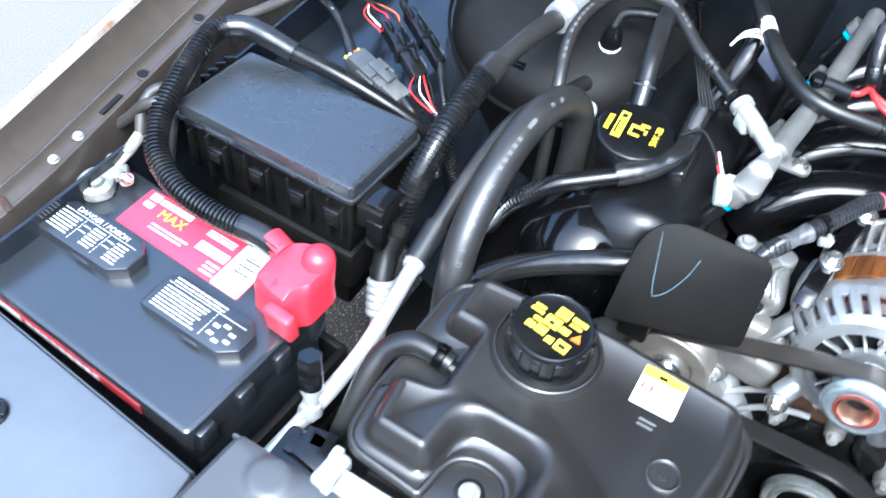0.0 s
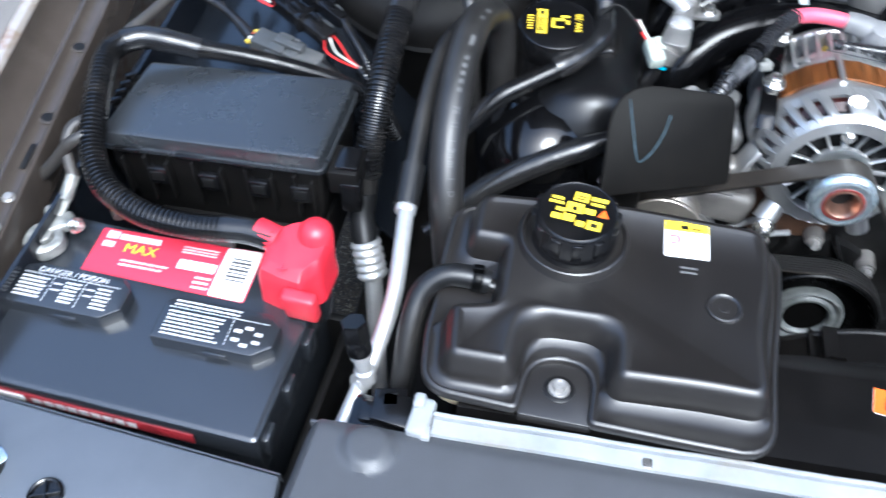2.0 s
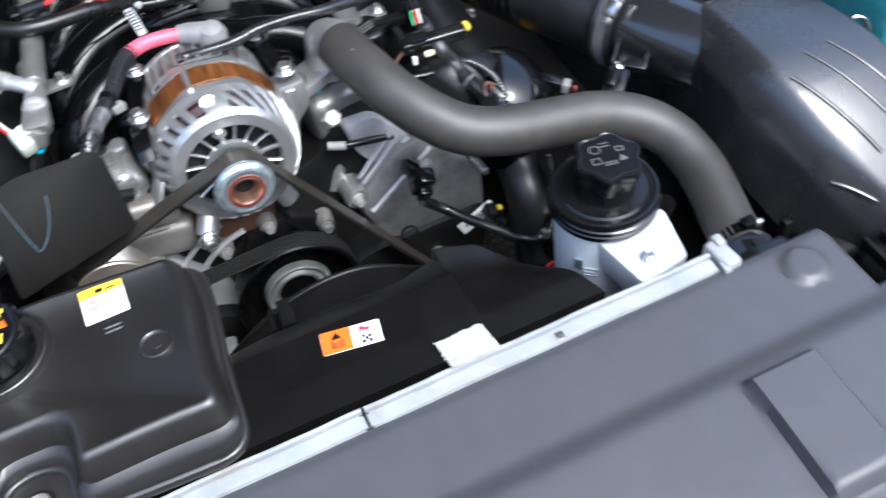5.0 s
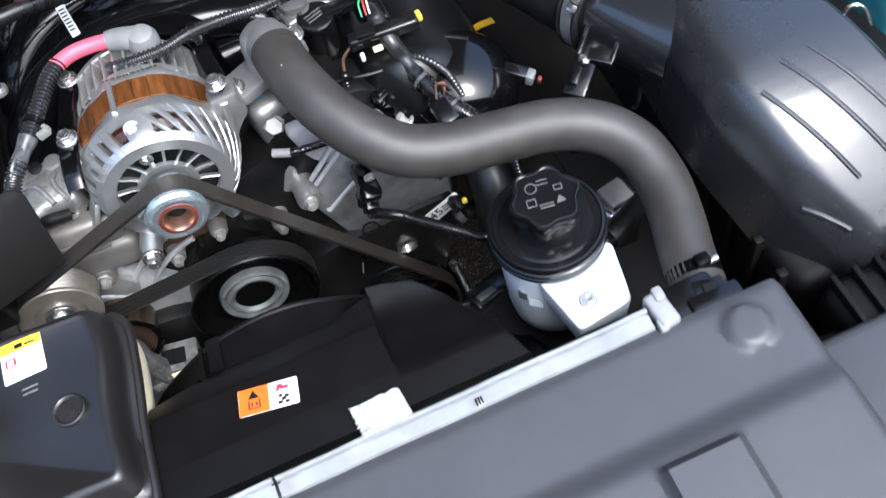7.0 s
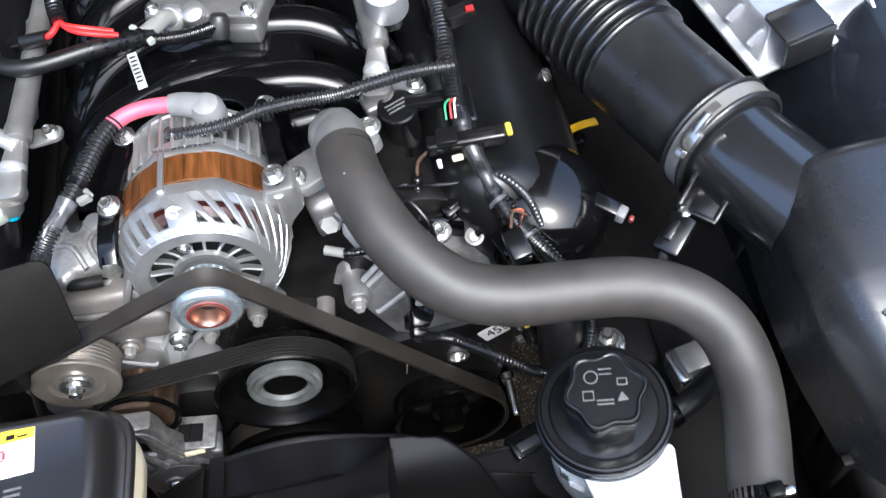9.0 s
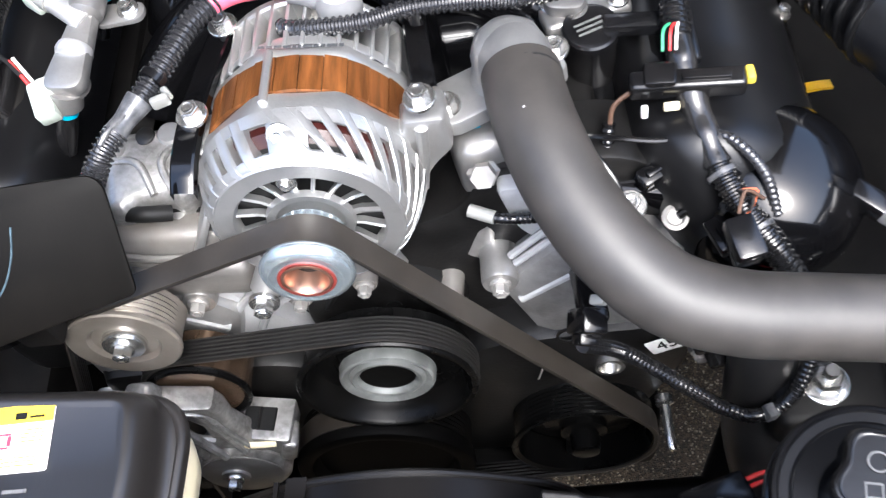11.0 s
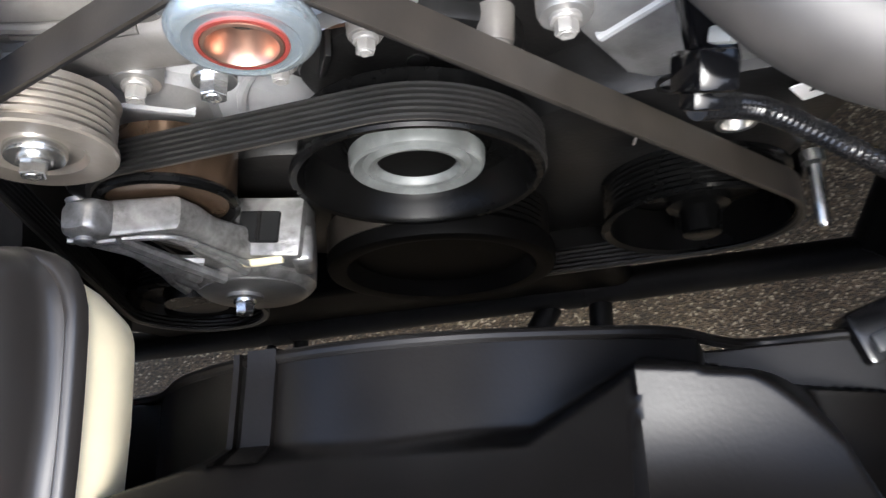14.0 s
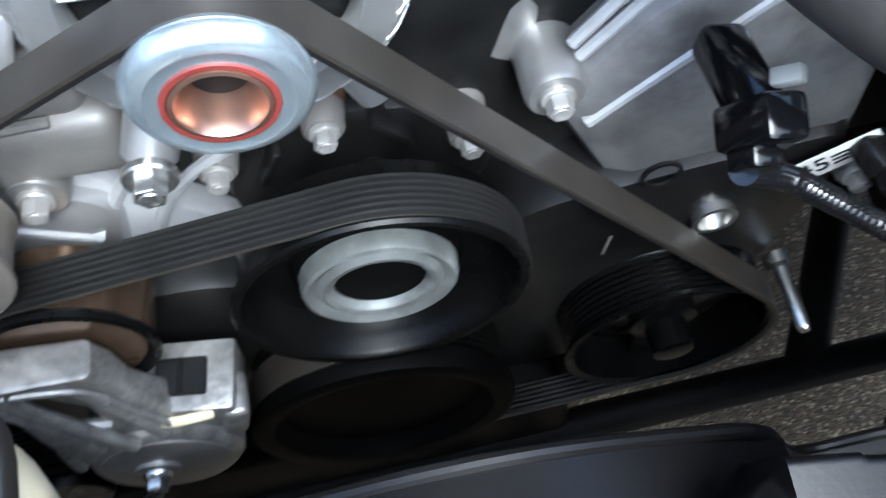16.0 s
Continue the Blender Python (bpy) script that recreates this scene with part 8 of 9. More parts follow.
part("strand", tube([(-0.262, 0.47, 0.058), (-0.245, 0.480, 0.066), (-0.228, 0.470, 0.060), (-0.216, 0.458, 0.052)], 0.0016, 8), "lab_black", wl)
part("wire", tube([(-0.224, 0.468, 0.058), (-0.214, 0.456, 0.050), (-0.209, 0.450, 0.046)], 0.0014, 8), "wire_red", wl)
part("wire", tube([(-0.221, 0.470, 0.058), (-0.212, 0.459, 0.050), (-0.206, 0.452, 0.046)], 0.0014, 8), "wire_white", wl)
part("connector", rbox((-0.201, 0.441, 0.040), (0.016, 0.030, 0.016), 0.003, 2, (12, 0, 20)), "palecon", wl, "pale green connector")
part("connector_clip", rbox((-0.197, 0.447, 0.048), (0.010, 0.016, 0.006), 0.0015, 2, (12, 0, 20)), "palecon", wl)
for k in range(5):
    part("strand", tube([(-0.262 + 0.004 * k, 0.520, 0.062), (-0.280 + 0.003 * k, 0.545, 0.080), (-0.292 + 0.006 * k, 0.575, 0.078), (-0.27, 0.60, 0.06)], 0.0013, 6), "lab_black", wl)

# fuel rails
def rail(pts, sx, name, label):
    r = thing(name, label, "fuel rail", pts[0])
    foot = Vector(pts[1]) - Vector(pts[0])
    part("rail", tube(pts[1:], 0.0105, 18, radii=((0, 0.0125), (0.3, 0.0115), (1, 0.0105))), "alu", r, "brushed silver rail")
    part("end_cap", lathe([(0.0125, -0.012), (0.0135, -0.004), (0.0130, 0.003), (0.010, 0.006), (0.005, 0.008)], pts[1], -foot, 26), "alu", r, "rounded rail end")
    part("foot_plate", slab([(-0.012, -0.0165, 0.012), (foot.length, -0.0085, 0.003), (foot.length, 0.0085, 0.003), (-0.012, 0.0165, 0.012)], -0.006, 0.006, 0.003, frame_of(pts[0], (0, -0.1, 1), foot), 6, True), "alu", r, "flattened end of the rail")
    part("foot_collar", lathe([(0.0120, -0.012), (0.0128, -0.006), (0.0115, 0.0)], pts[0], (0, -0.1, 1), 26), "alu", r)
    part("collar", lathe([(0.0125, -0.004), (0.0135, 0.0), (0.0125, 0.004)], Vector(pts[0]) * 0.62 + Vector(pts[1]) * 0.38, Vector(pts[0]) - Vector(pts[1]), 22), "pipe", r)
    for k in range(4):
        q = Vector(pts[0]) * (1 - k / 3.4) + Vector(pts[-1]) * (k / 3.4)
        q = q + Vector((0.004 * sx, -0.004 + 0.01 * k, -0.006))
        ax = Vector((0.45 * sx, -0.25, -1)).normalized()
        part("cup", lathe([(0.0125, 0), (0.0125, 0.014), (0.010, 0.017)], q, ax, 22), "alu", r)
        part("seal_ring", lathe([(0.0088, 0.016), (0.0095, 0.018), (0.0088, 0.022)], q, ax, 20), "cyan", r, "cyan injector seal")
        part("injector", lathe([(0.008, 0.02), (0.0085, 0.035), (0.007, 0.06)], q, ax, 18), "black", r, "black fuel injector")
    return r


rl = rail([(-0.181, 0.452, 0.049), (-0.172, 0.508, 0.057), (-0.160, 0.60, 0.060), (-0.150, 0.72, 0.058), (-0.145, 0.80, 0.056)], -1, "fuel_rail", "silver fuel rail over the near cylinder bank")
part("quick_coupling", tube([(-0.226, 0.541, 0.067), (-0.206, 0.524, 0.065), (-0.196, 0.516, 0.063)], 0.0095, 20), "ivory", rl, "pale fuel line coupling")
part("coupling_collar", lathe([(0.0118, -0.004), (0.0125, 0), (0.0118, 0.005)], (-0.224, 0.539, 0.067), (0.75, -0.62, -0.1), 26), "ivory", rl)
part("coupling_clip", rbox((-0.214, 0.526, 0.058), (0.020, 0.014, 0.016), 0.003, 2, (0, 0, -40)), "palecon", rl, "pale locking clip")
part("coupling_pipe", tube([(-0.198, 0.518, 0.063), (-0.180, 0.503, 0.060), (-0.172, 0.497, 0.056)], 0.0082, 18), "pipe", rl)
part("tab", slab([(-0.012, -0.011, 0.009), (0.026, -0.009, 0.009), (0.026, 0.009, 0.009), (-0.012, 0.011, 0.009)], 0, 0.004, 0.001, pose(-0.160, 0.515, 0.040, 0, 0, 0)), "alu", rl)
bolt(rl, (-0.146, 0.516, 0.044), (0, -0.1, 1), 0.0055, 0.009)
bolt(rl, (-0.150, 0.585, 0.070), (0, -0.1, 1), 0.005, 0.008)
rr = rail([(0.176, 0.498, 0.012), (0.185, 0.55, 0.022), (0.182, 0.62, 0.030), (0.175, 0.72, 0.034), (0.17, 0.80, 0.034)], 1, "fuel_rail", "silver fuel rail over the far cylinder bank")
part("end_bracket", rbox((0.190, 0.496, 0.000), (0.066, 0.026, 0.014), 0.005, 3, (0, 0, 14)), "alu", rr)
part("regulator", lathe([(0.022, -0.01), (0.0225, 0.012), (0.020, 0.022), (0.012, 0.026), (0.009, 0.026), (0.008, 0.022)], (0.205, 0.575, 0.048), (0, -0.2, 1), 32), "module", rr, "round silver pressure regulator")
part("regulator_neck", lathe([(0.012, -0.03), (0.012, 0.0)], (0.205, 0.578, 0.04), (0, -0.2, 1), 18), "zinc", rr)
bolt(rr, (0.214, 0.497, 0.008), (0, -0.1, 1), 0.0055, 0.008)
bolt(rr, (0.165, 0.502, 0.006), (0, -0.1, 1), 0.0055, 0.008)

# intake manifold
im = thing("intake_manifold", "black plastic intake manifold with curved runners", "intake manifold", (0, 0.68, -0.03))
part("plenum", rbox((0.0, 0.76, -0.055), (0.22, 0.42, 0.09), 0.04, 4), "runner", im)
for k in range(4):
    y = 0.585 + 0.085 * k
    part("runner", tube([(-0.170, y - 0.06, -0.08), (-0.155, y - 0.045, -0.050), (-0.115, y - 0.018, -0.026), (-0.060, y + 0.004, -0.018), (0.0, y + 0.012, -0.019), (0.06, y + 0.012, -0.032)], 0.026, 20), "runner", im, "curved intake runner")
    part("runner", tube([(0.170, y - 0.05, -0.09), (0.150, y - 0.035, -0.056), (0.110, y - 0.02, -0.032), (0.055, y - 0.016, -0.019), (-0.01, y - 0.014, -0.020), (-0.06, y - 0.01, -0.036)], 0.024, 20), "runner", im, "curved intake runner")
part("front_wall", rbox((0.0, 0.545, -0.07), (0.24, 0.05, 0.06), 0.02, 3), "runner", im)
tb = thing("throttle_body", "cast aluminium coolant block on the intake", "throttle body", (0.01, 0.63, 0.05))
TB3 = pose(0.002, 0.647, 0.008, 0, 0, -19)      # front edge of the block
part("body", moved(rbox((0.002, 0.043, 0), (0.134, 0.085, 0.032), 0.006, 3), TB3), "alu", tb)
part("step", moved(rbox((0.046, 0.014, -0.008), (0.040, 0.040, 0.026), 0.006, 3), TB3), "alu", tb)
part("top_plate", moved(rbox((0.006, 0.060, 0.018), (0.090, 0.046, 0.012), 0.004, 3), TB3), "alu_bright", tb)
part("edge_rim", moved(rbox((0.002, 0.002, 0.015), (0.122, 0.004, 0.004), 0.0015, 2), TB3), "alu_bright", tb)
for x, y in ((-0.054, 0.010), (0.056, 0.010), (0.056, 0.070)):
    part("boss", moved(lathe([(0.009, -0.01), (0.009, 0.003), (0.008, 0.004)], (x, y, 0.015), (0, 0, 1), 20), TB3), "alu_bright", tb)
    bolt(tb, TB3 @ Vector((x, y, 0.019)), (0, 0, 1), 0.005, 0.006)
part("bonnet", lathe([(0.013, -0.01), (0.014, 0.006), (0.011, 0.013), (0.005, 0.016)], (0.000, 0.652, 0.022), (0, -0.5, 1), 26), "alu_bright", tb)
part("socket", lathe([(0.0155, -0.012), (0.0155, 0.004), (0.012, 0.007)], (-0.026, 0.656, 0.022), (-0.2, -0.7, 0.8), 26), "alu_bright", tb)
part("nipple", tube([(-0.026, 0.654, 0.024), (-0.029, 0.644, 0.036), (-0.036, 0.632, 0.040), (-0.050, 0.616, 0.044)], 0.0092, 18), "ivory", tb, "pale elbow")
vh = thing("vacuum_hose", "black rubber hose looping over the intake", "hose", (-0.10, 0.57, 0.07))
VH = [(-0.042, 0.620, 0.040), (-0.062, 0.605, 0.053), (-0.092, 0.589, 0.068), (-0.145, 0.575, 0.077), (-0.178, 0.583, 0.080), (-0.210, 0.615, 0.081), (-0.239, 0.659, 0.080), (-0.266, 0.709, 0.078), (-0.28, 0.77, 0.07)]
part("hose", tube(VH, 0.0088, 18), "rubber_dark", vh)
vn = glide(VH, 0.004)
for i in (3, 5, 8, 10, 13, 16):
    part("clip", tube([vn[i], vn[i + 1]], 0.0098, 18), "loom", vh)
part("white_label", tube([(-0.236, 0.654, 0.080), (-0.246, 0.672, 0.080)], 0.0092, 18), "lab_white", vh, "white label round the hose")
part("branch", tube([(0.024, 0.616, 0.034), (0.006, 0.611, 0.036), (-0.014, 0.609, 0.038), (-0.038, 0.609, 0.042)], 0.0072, 16, corr=0.0042), "loom", vh, "corrugated branch")
part("branch_end", lathe([(0.0110, -0.014), (0.0118, 0.004), (0.008, 0.010), (0.003, 0.011)], (0.0285, 0.620, 0.032), (0.3, 0.5, 1), 22), "rubber_heater", vh)
part("hose_clip", rbox((-0.040, 0.604, 0.046), (0.008, 0.006, 0.007), 0.0015, 2, (0, 0, 30)), "palecon", vh, "pale hose clip")
part("hose_clip", rbox((-0.056, 0.622, 0.052), (0.008, 0.006, 0.006), 0.0015, 2, (0, 0, -40)), "palecon", vh, "pale hose clip")
part("tag", slab([(-0.0048, -0.020, 0.001), (0.0048, -0.020, 0.001), (0.0048, 0.020, 0.001), (-0.0048, 0.020, 0.001)], 0, 0.0006, 0.0002, pose(-0.050, 0.555, 0.058, 20, 0, 9)), "tagpaper", vh, "small white paper tag")
part("tag_print", bars(print_lines(-0.0035, 0.0035, -0.014, 0.017, 7, 6, words_in=1), pose(-0.050, 0.555, 0.0587, 20, 0, 9)), "lab_black", vh)
yw = thing("red_lead", "black conduit with forked red leads", "cable", (-0.10, 0.63, 0.08))
part("conduit", tube([(-0.118, 0.618, 0.086), (-0.122, 0.640, 0.090), (-0.127, 0.680, 0.092), (-0.130, 0.735, 0.085)], 0.0090, 14, corr=0.004), "loom", yw)
part("lead", tube([(-0.118, 0.619, 0.086), (-0.106, 0.606, 0.083), (-0.088, 0.600, 0.078), (-0.066, 0.602, 0.066)], 0.0032, 10), "wire_red", yw)
part("lead", tube([(-0.118, 0.619, 0.086), (-0.112, 0.612, 0.086), (-0.094, 0.606, 0.082), (-0.070, 0.607, 0.068)], 0.0028, 10), "wire_red", yw)
part("lead", tube([(-0.119, 0.619, 0.086), (-0.126, 0.608, 0.084), (-0.134, 0.606, 0.082)], 0.0032, 10), "wire_red", yw)
part("terminal", tube([(-0.132, 0.606, 0.082), (-0.160, 0.612, 0.078)], 0.0074, 14), "rubber_dark", yw)
part("terminal_nut", lathe([(0.009, -0.006), (0.009, 0.004), (0.007, 0.006)], (-0.168, 0.616, 0.076), (0, -0.2, 1), 6), "black", yw)
bp2 = thing("injector_plug", "blue grey injector plug with striped wires", "connector", (-0.219, 0.626, 0.066))
part("housing", rbox((-0.216, 0.630, 0.066), (0.034, 0.022, 0.022), 0.003, 2, (0, 8, -35)), "bluegrey", bp2)
part("latch", rbox((-0.214, 0.630, 0.079), (0.016, 0.008, 0.005), 0.0015, 2, (0, 8, -35)), "bluegrey", bp2)
for k, c in enumerate(("wire_white", "wire_red", "wire_green", "wire_white")):
    part("wire", tube([(-0.230, 0.639 + 0.003 * k, 0.070), (-0.244, 0.648 + 0.004 * k, 0.076), (-0.262, 0.646 + 0.003 * k, 0.070), (-0.27, 0.64, 0.058)], 0.0016, 8), c, bp2)

# wiring on the far bank
fl2 = thing("sensor_loom", "thin corrugated loom across the top of the engine", "cable loom", (0.1, 0.46, 0.06))
part("conduit", tube([(-0.022, 0.470, 0.052), (-0.010, 0.459, 0.060), (0.034, 0.457, 0.060), (0.068, 0.462, 0.062), (0.102, 0.462, 0.062), (0.140, 0.462, 0.058), (0.178, 0.472, 0.050), (0.215, 0.483, 0.040), (0.255, 0.487, 0.030)], 0.0068, 16, corr=0.0044, depth=0.20), "sheath", fl2)
part("clip", rbox((0.072, 0.466, 0.056), (0.010, 0.012, 0.024), 0.003), "black", fl2)
part("wire", tube([(-0.022, 0.470, 0.052), (-0.028, 0.476, 0.042), (-0.022, 0.470, 0.030)], 0.002, 8), "wire_yellow", fl2)
fr = thing("coil_loom", "black taped coil loom with connectors and coloured wires", "cable loom", (0.25, 0.45, 0.0))
part("conduit", tube([(0.262, 0.70, 0.03), (0.258, 0.62, 0.032), (0.254, 0.55, 0.030), (0.250, 0.49, 0.024), (0.248, 0.448, 0.014)], 0.0105, 16, corr=0.0044), "loom", fr)
part("taped_run", tube([(0.248, 0.455, 0.014), (0.251, 0.42, 0.002), (0.257, 0.390, -0.010), (0.264, 0.362, -0.020)], 0.0105, 16, wob=0.22, step=0.003), "tape", fr)
part("lower_conduit", tube([(0.262, 0.368, -0.018), (0.270, 0.347, -0.026), (0.280, 0.328, -0.034), (0.294, 0.308, -0.044), (0.312, 0.285, -0.066)], 0.0098, 18, corr=0.0046, depth=0.16), "loom", fr, "split corrugated conduit")
for q in ((0.266, 0.357, -0.0225), (0.285, 0.3205, -0.038)):
    part("tie_wrap", lathe([(0.0104, -0.002), (0.0112, -0.0015), (0.0112, 0.0015), (0.0104, 0.002)], q, (0.42, -0.85, -0.32), 18, cap=(False, False)), "greytape", fr)
part("crossbar", rbox((0.250, 0.414, 0.006), (0.078, 0.017, 0.016), 0.004, 3, (0, 0, -5)), "black", fr, "long black connector body")
part("crossbar_socket", rbox((0.232, 0.418, 0.011), (0.022, 0.020, 0.012), 0.003, 2, (0, 0, -5)), "black", fr)
part("crossbar_latch", rbox((0.262, 0.412, 0.0145), (0.032, 0.006, 0.004), 0.001, 2, (0, 0, -5)), "black", fr)
part("yellow_tab", rbox((0.291, 0.412, 0.010), (0.006, 0.012, 0.008), 0.002), "wire_yellow", fr)
part("white_clip", rbox((0.238, 0.400, 0.001), (0.011, 0.005, 0.006), 0.0015), "cream", fr)
part("white_clip", rbox((0.220, 0.401, -0.003), (0.005, 0.005, 0.011), 0.0015), "lab_white", fr)
for c, dx in (("wire_green", 0), ("wire_red", 0.005), ("wire_white", 0.009)):
    part("wire", tube([(0.236 + dx, 0.434, 0.018), (0.238 + dx, 0.446, 0.026), (0.246 + dx * 0.5, 0.456, 0.022)], 0.0011, 8), c, fr)
part("wire", tube([(0.212, 0.414, 0.004), (0.200, 0.408, -0.002), (0.196, 0.398, -0.012)], 0.0018, 8), "rust", fr)
part("coil_lead", tube([(0.196, 0.40, -0.01), (0.192, 0.385, -0.03), (0.19, 0.37, -0.06)], 0.005, 12, corr=0.004), "loom", fr)
part("plug", rbox((0.272, 0.308, -0.030), (0.020, 0.030, 0.022), 0.003, 2, (10, 0, 12)), "black", fr)
part("plug_wire", tube([(0.270, 0.322, -0.018), (0.276, 0.334, -0.010), (0.288, 0.330, -0.016)], 0.0013, 8), "rust", fr)
part("sheet_bracket", rbox((0.276, 0.372, -0.020), (0.030, 0.034, 0.003), 0.001, 1, (20, 30, 15)), "gloss", fr)
rcap = part("round_cap", lathe([(0.0185, -0.05), (0.0190, -0.006), (0.0205, -0.004), (0.0205, 0.003), (0.0190, 0.0045), (0.0175, 0.0038), (0.008, 0.0036)], (0.192, 0.474, 0.004), (0, -0.1, 1), 36), "black", fr, "round ignition coil top with faint print")
part("cap_print", bars(print_lines(-0.011, 0.011, -0.006, 0.007, 3, 14, words_in=3), pose(0.192, 0.4735, 0.0081, 6, 0, 20)), "faint", rcap)
part("coil_arm", rbox((0.226, 0.472, 0.006), (0.052, 0.015, 0.012), 0.003, 2, (0, 0, -6)), "black", fr)
for x, y, z in ((0.262, 0.545, 0.036), (0.270, 0.585, 0.038)):
    part("coil_plug", rbox((x + 0.012, y, z), (0.030, 0.018, 0.016), 0.003, 2, (0, 0, 10)), "black", fr)
    part("red_tab", rbox((x + 0.022, y - 0.004, z + 0.009), (0.008, 0.006, 0.004), 0.001), "wire_red", fr)
part("white_tape", tube([(0.092, 0.362, -0.042), (0.110, 0.354, -0.043)], 0.0050, 14), "ivory", fr, "white taped wire end")
part("dark_wire", tube([(0.110, 0.354, -0.043), (0.125, 0.352, -0.044), (0.165, 0.36, -0.06)], 0.0046, 12, corr=0.004), "loom", fr)
part("cross_wire", tube([(0.165, 0.402, -0.020), (0.195, 0.388, -0.010), (0.230, 0.382, -0.012), (0.262, 0.388, -0.016)], 0.0022, 8), "black", fr)
part("loop_wire", tube([(0.160, 0.398, -0.030), (0.168, 0.384, -0.010), (0.182, 0.372, -0.004), (0.196, 0.352, -0.016), (0.200, 0.335, -0.040)], 0.0024, 8), "black", fr)
part("branch", tube([(0.256, 0.385, -0.012), (0.274, 0.374, -0.008), (0.292, 0.352, -0.018), (0.300, 0.330, -0.040)], 0.0042, 12, corr=0.004), "sheath", fr)
for x, y, z, a in ((0.224, 0.372, -0.036, 30), (0.262, 0.322, -0.046, -70)):
    part("coil_plug", rbox((x, y, z), (0.026, 0.014, 0.013), 0.002, 2, (12, 0, a)), "runner", fr, "black coil plug")
    part("plug_latch", rbox((x, y - 0.003, z + 0.008), (0.014, 0.005, 0.004), 0.0010, 2, (12, 0, a)), "runner", fr)
part("red_tab", rbox((0.266, 0.318, -0.037), (0.004, 0.004, 0.003), 0.001), "wire_red", fr)
for k in range(3):
    part("thin_wire", tube([(0.272 + 0.002 * k, 0.340, -0.018), (0.281 + 0.002 * k, 0.334 + 0.002 * k, -0.018), (0.278, 0.326, -0.024), (0.268, 0.322, -0.036)], 0.0010, 6), ("lab_black", "rust", "wire_orange")[k], fr)
part("rod", tube([(0.238, 0.347, -0.056), (0.252, 0.353, -0.052), (0.270, 0.366, -0.050)], 0.0032, 10), "steel_dark", fr)
part("cover_disc", lathe([(0.0095, 0), (0.0095, 0.002), (0.007, 0.003), (0.005, 0.001), (0.003, 0.001)], (0.236, 0.347, -0.058), (0, -0.3, 1), 24), "steel_grey", fr, "zinc cover disc")
part("stud_nut", bolt_mesh((0.205, 0.352, -0.044), (0, -0.2, 1), 0.0075, 0.010), "zinc", fr)
for k in range(3):
    part("tape_band", tube([(0.249 + 0.003 * k, 0.430 - 0.022 * k, 0.006 - 0.009 * k), (0.2498 + 0.003 * k, 0.424 - 0.022 * k, 0.0035 - 0.009 * k)], 0.0098, 14), "tape", fr)
apc = thing("apron_connector", "black and white connector with a red tip", "connector", (0.372, 0.335, -0.06))
part("housing", rbox((0.366, 0.345, -0.058), (0.030, 0.016, 0.016), 0.003, 2, (0, 10, -40)), "black", apc)
part("collar", rbox((0.378, 0.334, -0.060), (0.010, 0.014, 0.014), 0.002, 2, (0, 10, -40)), "boot", apc, "pale collar")
part("tip", rbox((0.386, 0.327, -0.062), (0.005, 0.007, 0.007), 0.002, 2, (0, 10, -40)), "seal", apc, "red tip")
part("lead", tube([(0.356, 0.354, -0.056), (0.346, 0.366, -0.060), (0.342, 0.385, -0.080), (0.345, 0.40, -0.13)], 0.0048, 12, corr=0.004), "loom", apc)
mn = thing("mount_nut", "large zinc nut on an engine mount stud", "nut", (0.345, 0.262, -0.20))
part("washer", lathe([(0.018, 0), (0.018, 0.003), (0.016, 0.004), (0.009, 0.004)], (0.345, 0.262, -0.190), (0, 0, 1), 30), "zinc", mn)
part("nut", lathe([(0.0115, 0.004), (0.0115, 0.014), (0.010, 0.016)], (0.345, 0.262, -0.190), (0, 0, 1), 6), "zinc", mn)
part("stud", lathe([(0.0055, 0.014), (0.0055, 0.028), (0.005, 0.029)], (0.345, 0.262, -0.190), (0, 0, 1), 16), "zinc", mn)
part("bracket", rbox((0.350, 0.280, -0.215), (0.09, 0.10, 0.05), 0.010, 3), "matte", mn)
bh = thing("bypass_hose", "small black coolant hose beside the reservoir", "hose", (0.38, 0.17, -0.16))
part("hose", tube([(0.345, 0.150, -0.15), (0.375, 0.158, -0.148), (0.405, 0.172, -0.15), (0.44, 0.20, -0.17)], 0.012, 18), "rubber_dark", bh)
part("fitting", lathe([(0.013, 0), (0.014, 0.004), (0.013, 0.012)], (0.372, 0.157, -0.148), (0.95, 0.3, 0), 20), "steel_dark", bh)
ss = thing("cam_sensor", "black cam sensor plug with a pale latch", "sensor", (0.168, 0.272, -0.055))
part("housing", rbox((0.166, 0.273, -0.056), (0.018, 0.018, 0.034), 0.003, 2, (22, 22, 0)), "runner", ss)
part("socket", rbox((0.164, 0.266, -0.066), (0.014, 0.012, 0.018), 0.002, 2, (22, 22, 0)), "runner", ss)
part("socket_hole", lathe([(0.0045, 0), (0.0045, 0.0012), (0.003, 0.0013)], (0.172, 0.2635, -0.052), (0.2, -0.9, 0.4), 16), "lab_black", ss)
part("latch", rbox((0.1745, 0.279, -0.037), (0.006, 0.007, 0.012), 0.0015, 2, (22, 50, 0)), "ivory", ss, "pale latch")
part("mount_body", rbox((0.170, 0.300, -0.070), (0.020, 0.050, 0.016), 0.004, 2, (-10, 20, 0)), "runner", ss)
part("lead", tube([(0.162, 0.266, -0.078), (0.189, 0.274, -0.115), (0.214, 0.268, -0.140), (0.240, 0.256, -0.160), (0.265, 0.246, -0.180), (0.290, 0.242, -0.192), (0.315, 0.250, -0.185), (0.330, 0.270, -0.16), (0.335, 0.30, -0.12)], 0.0062, 14, corr=0.004), "loom", ss, "corrugated lead")
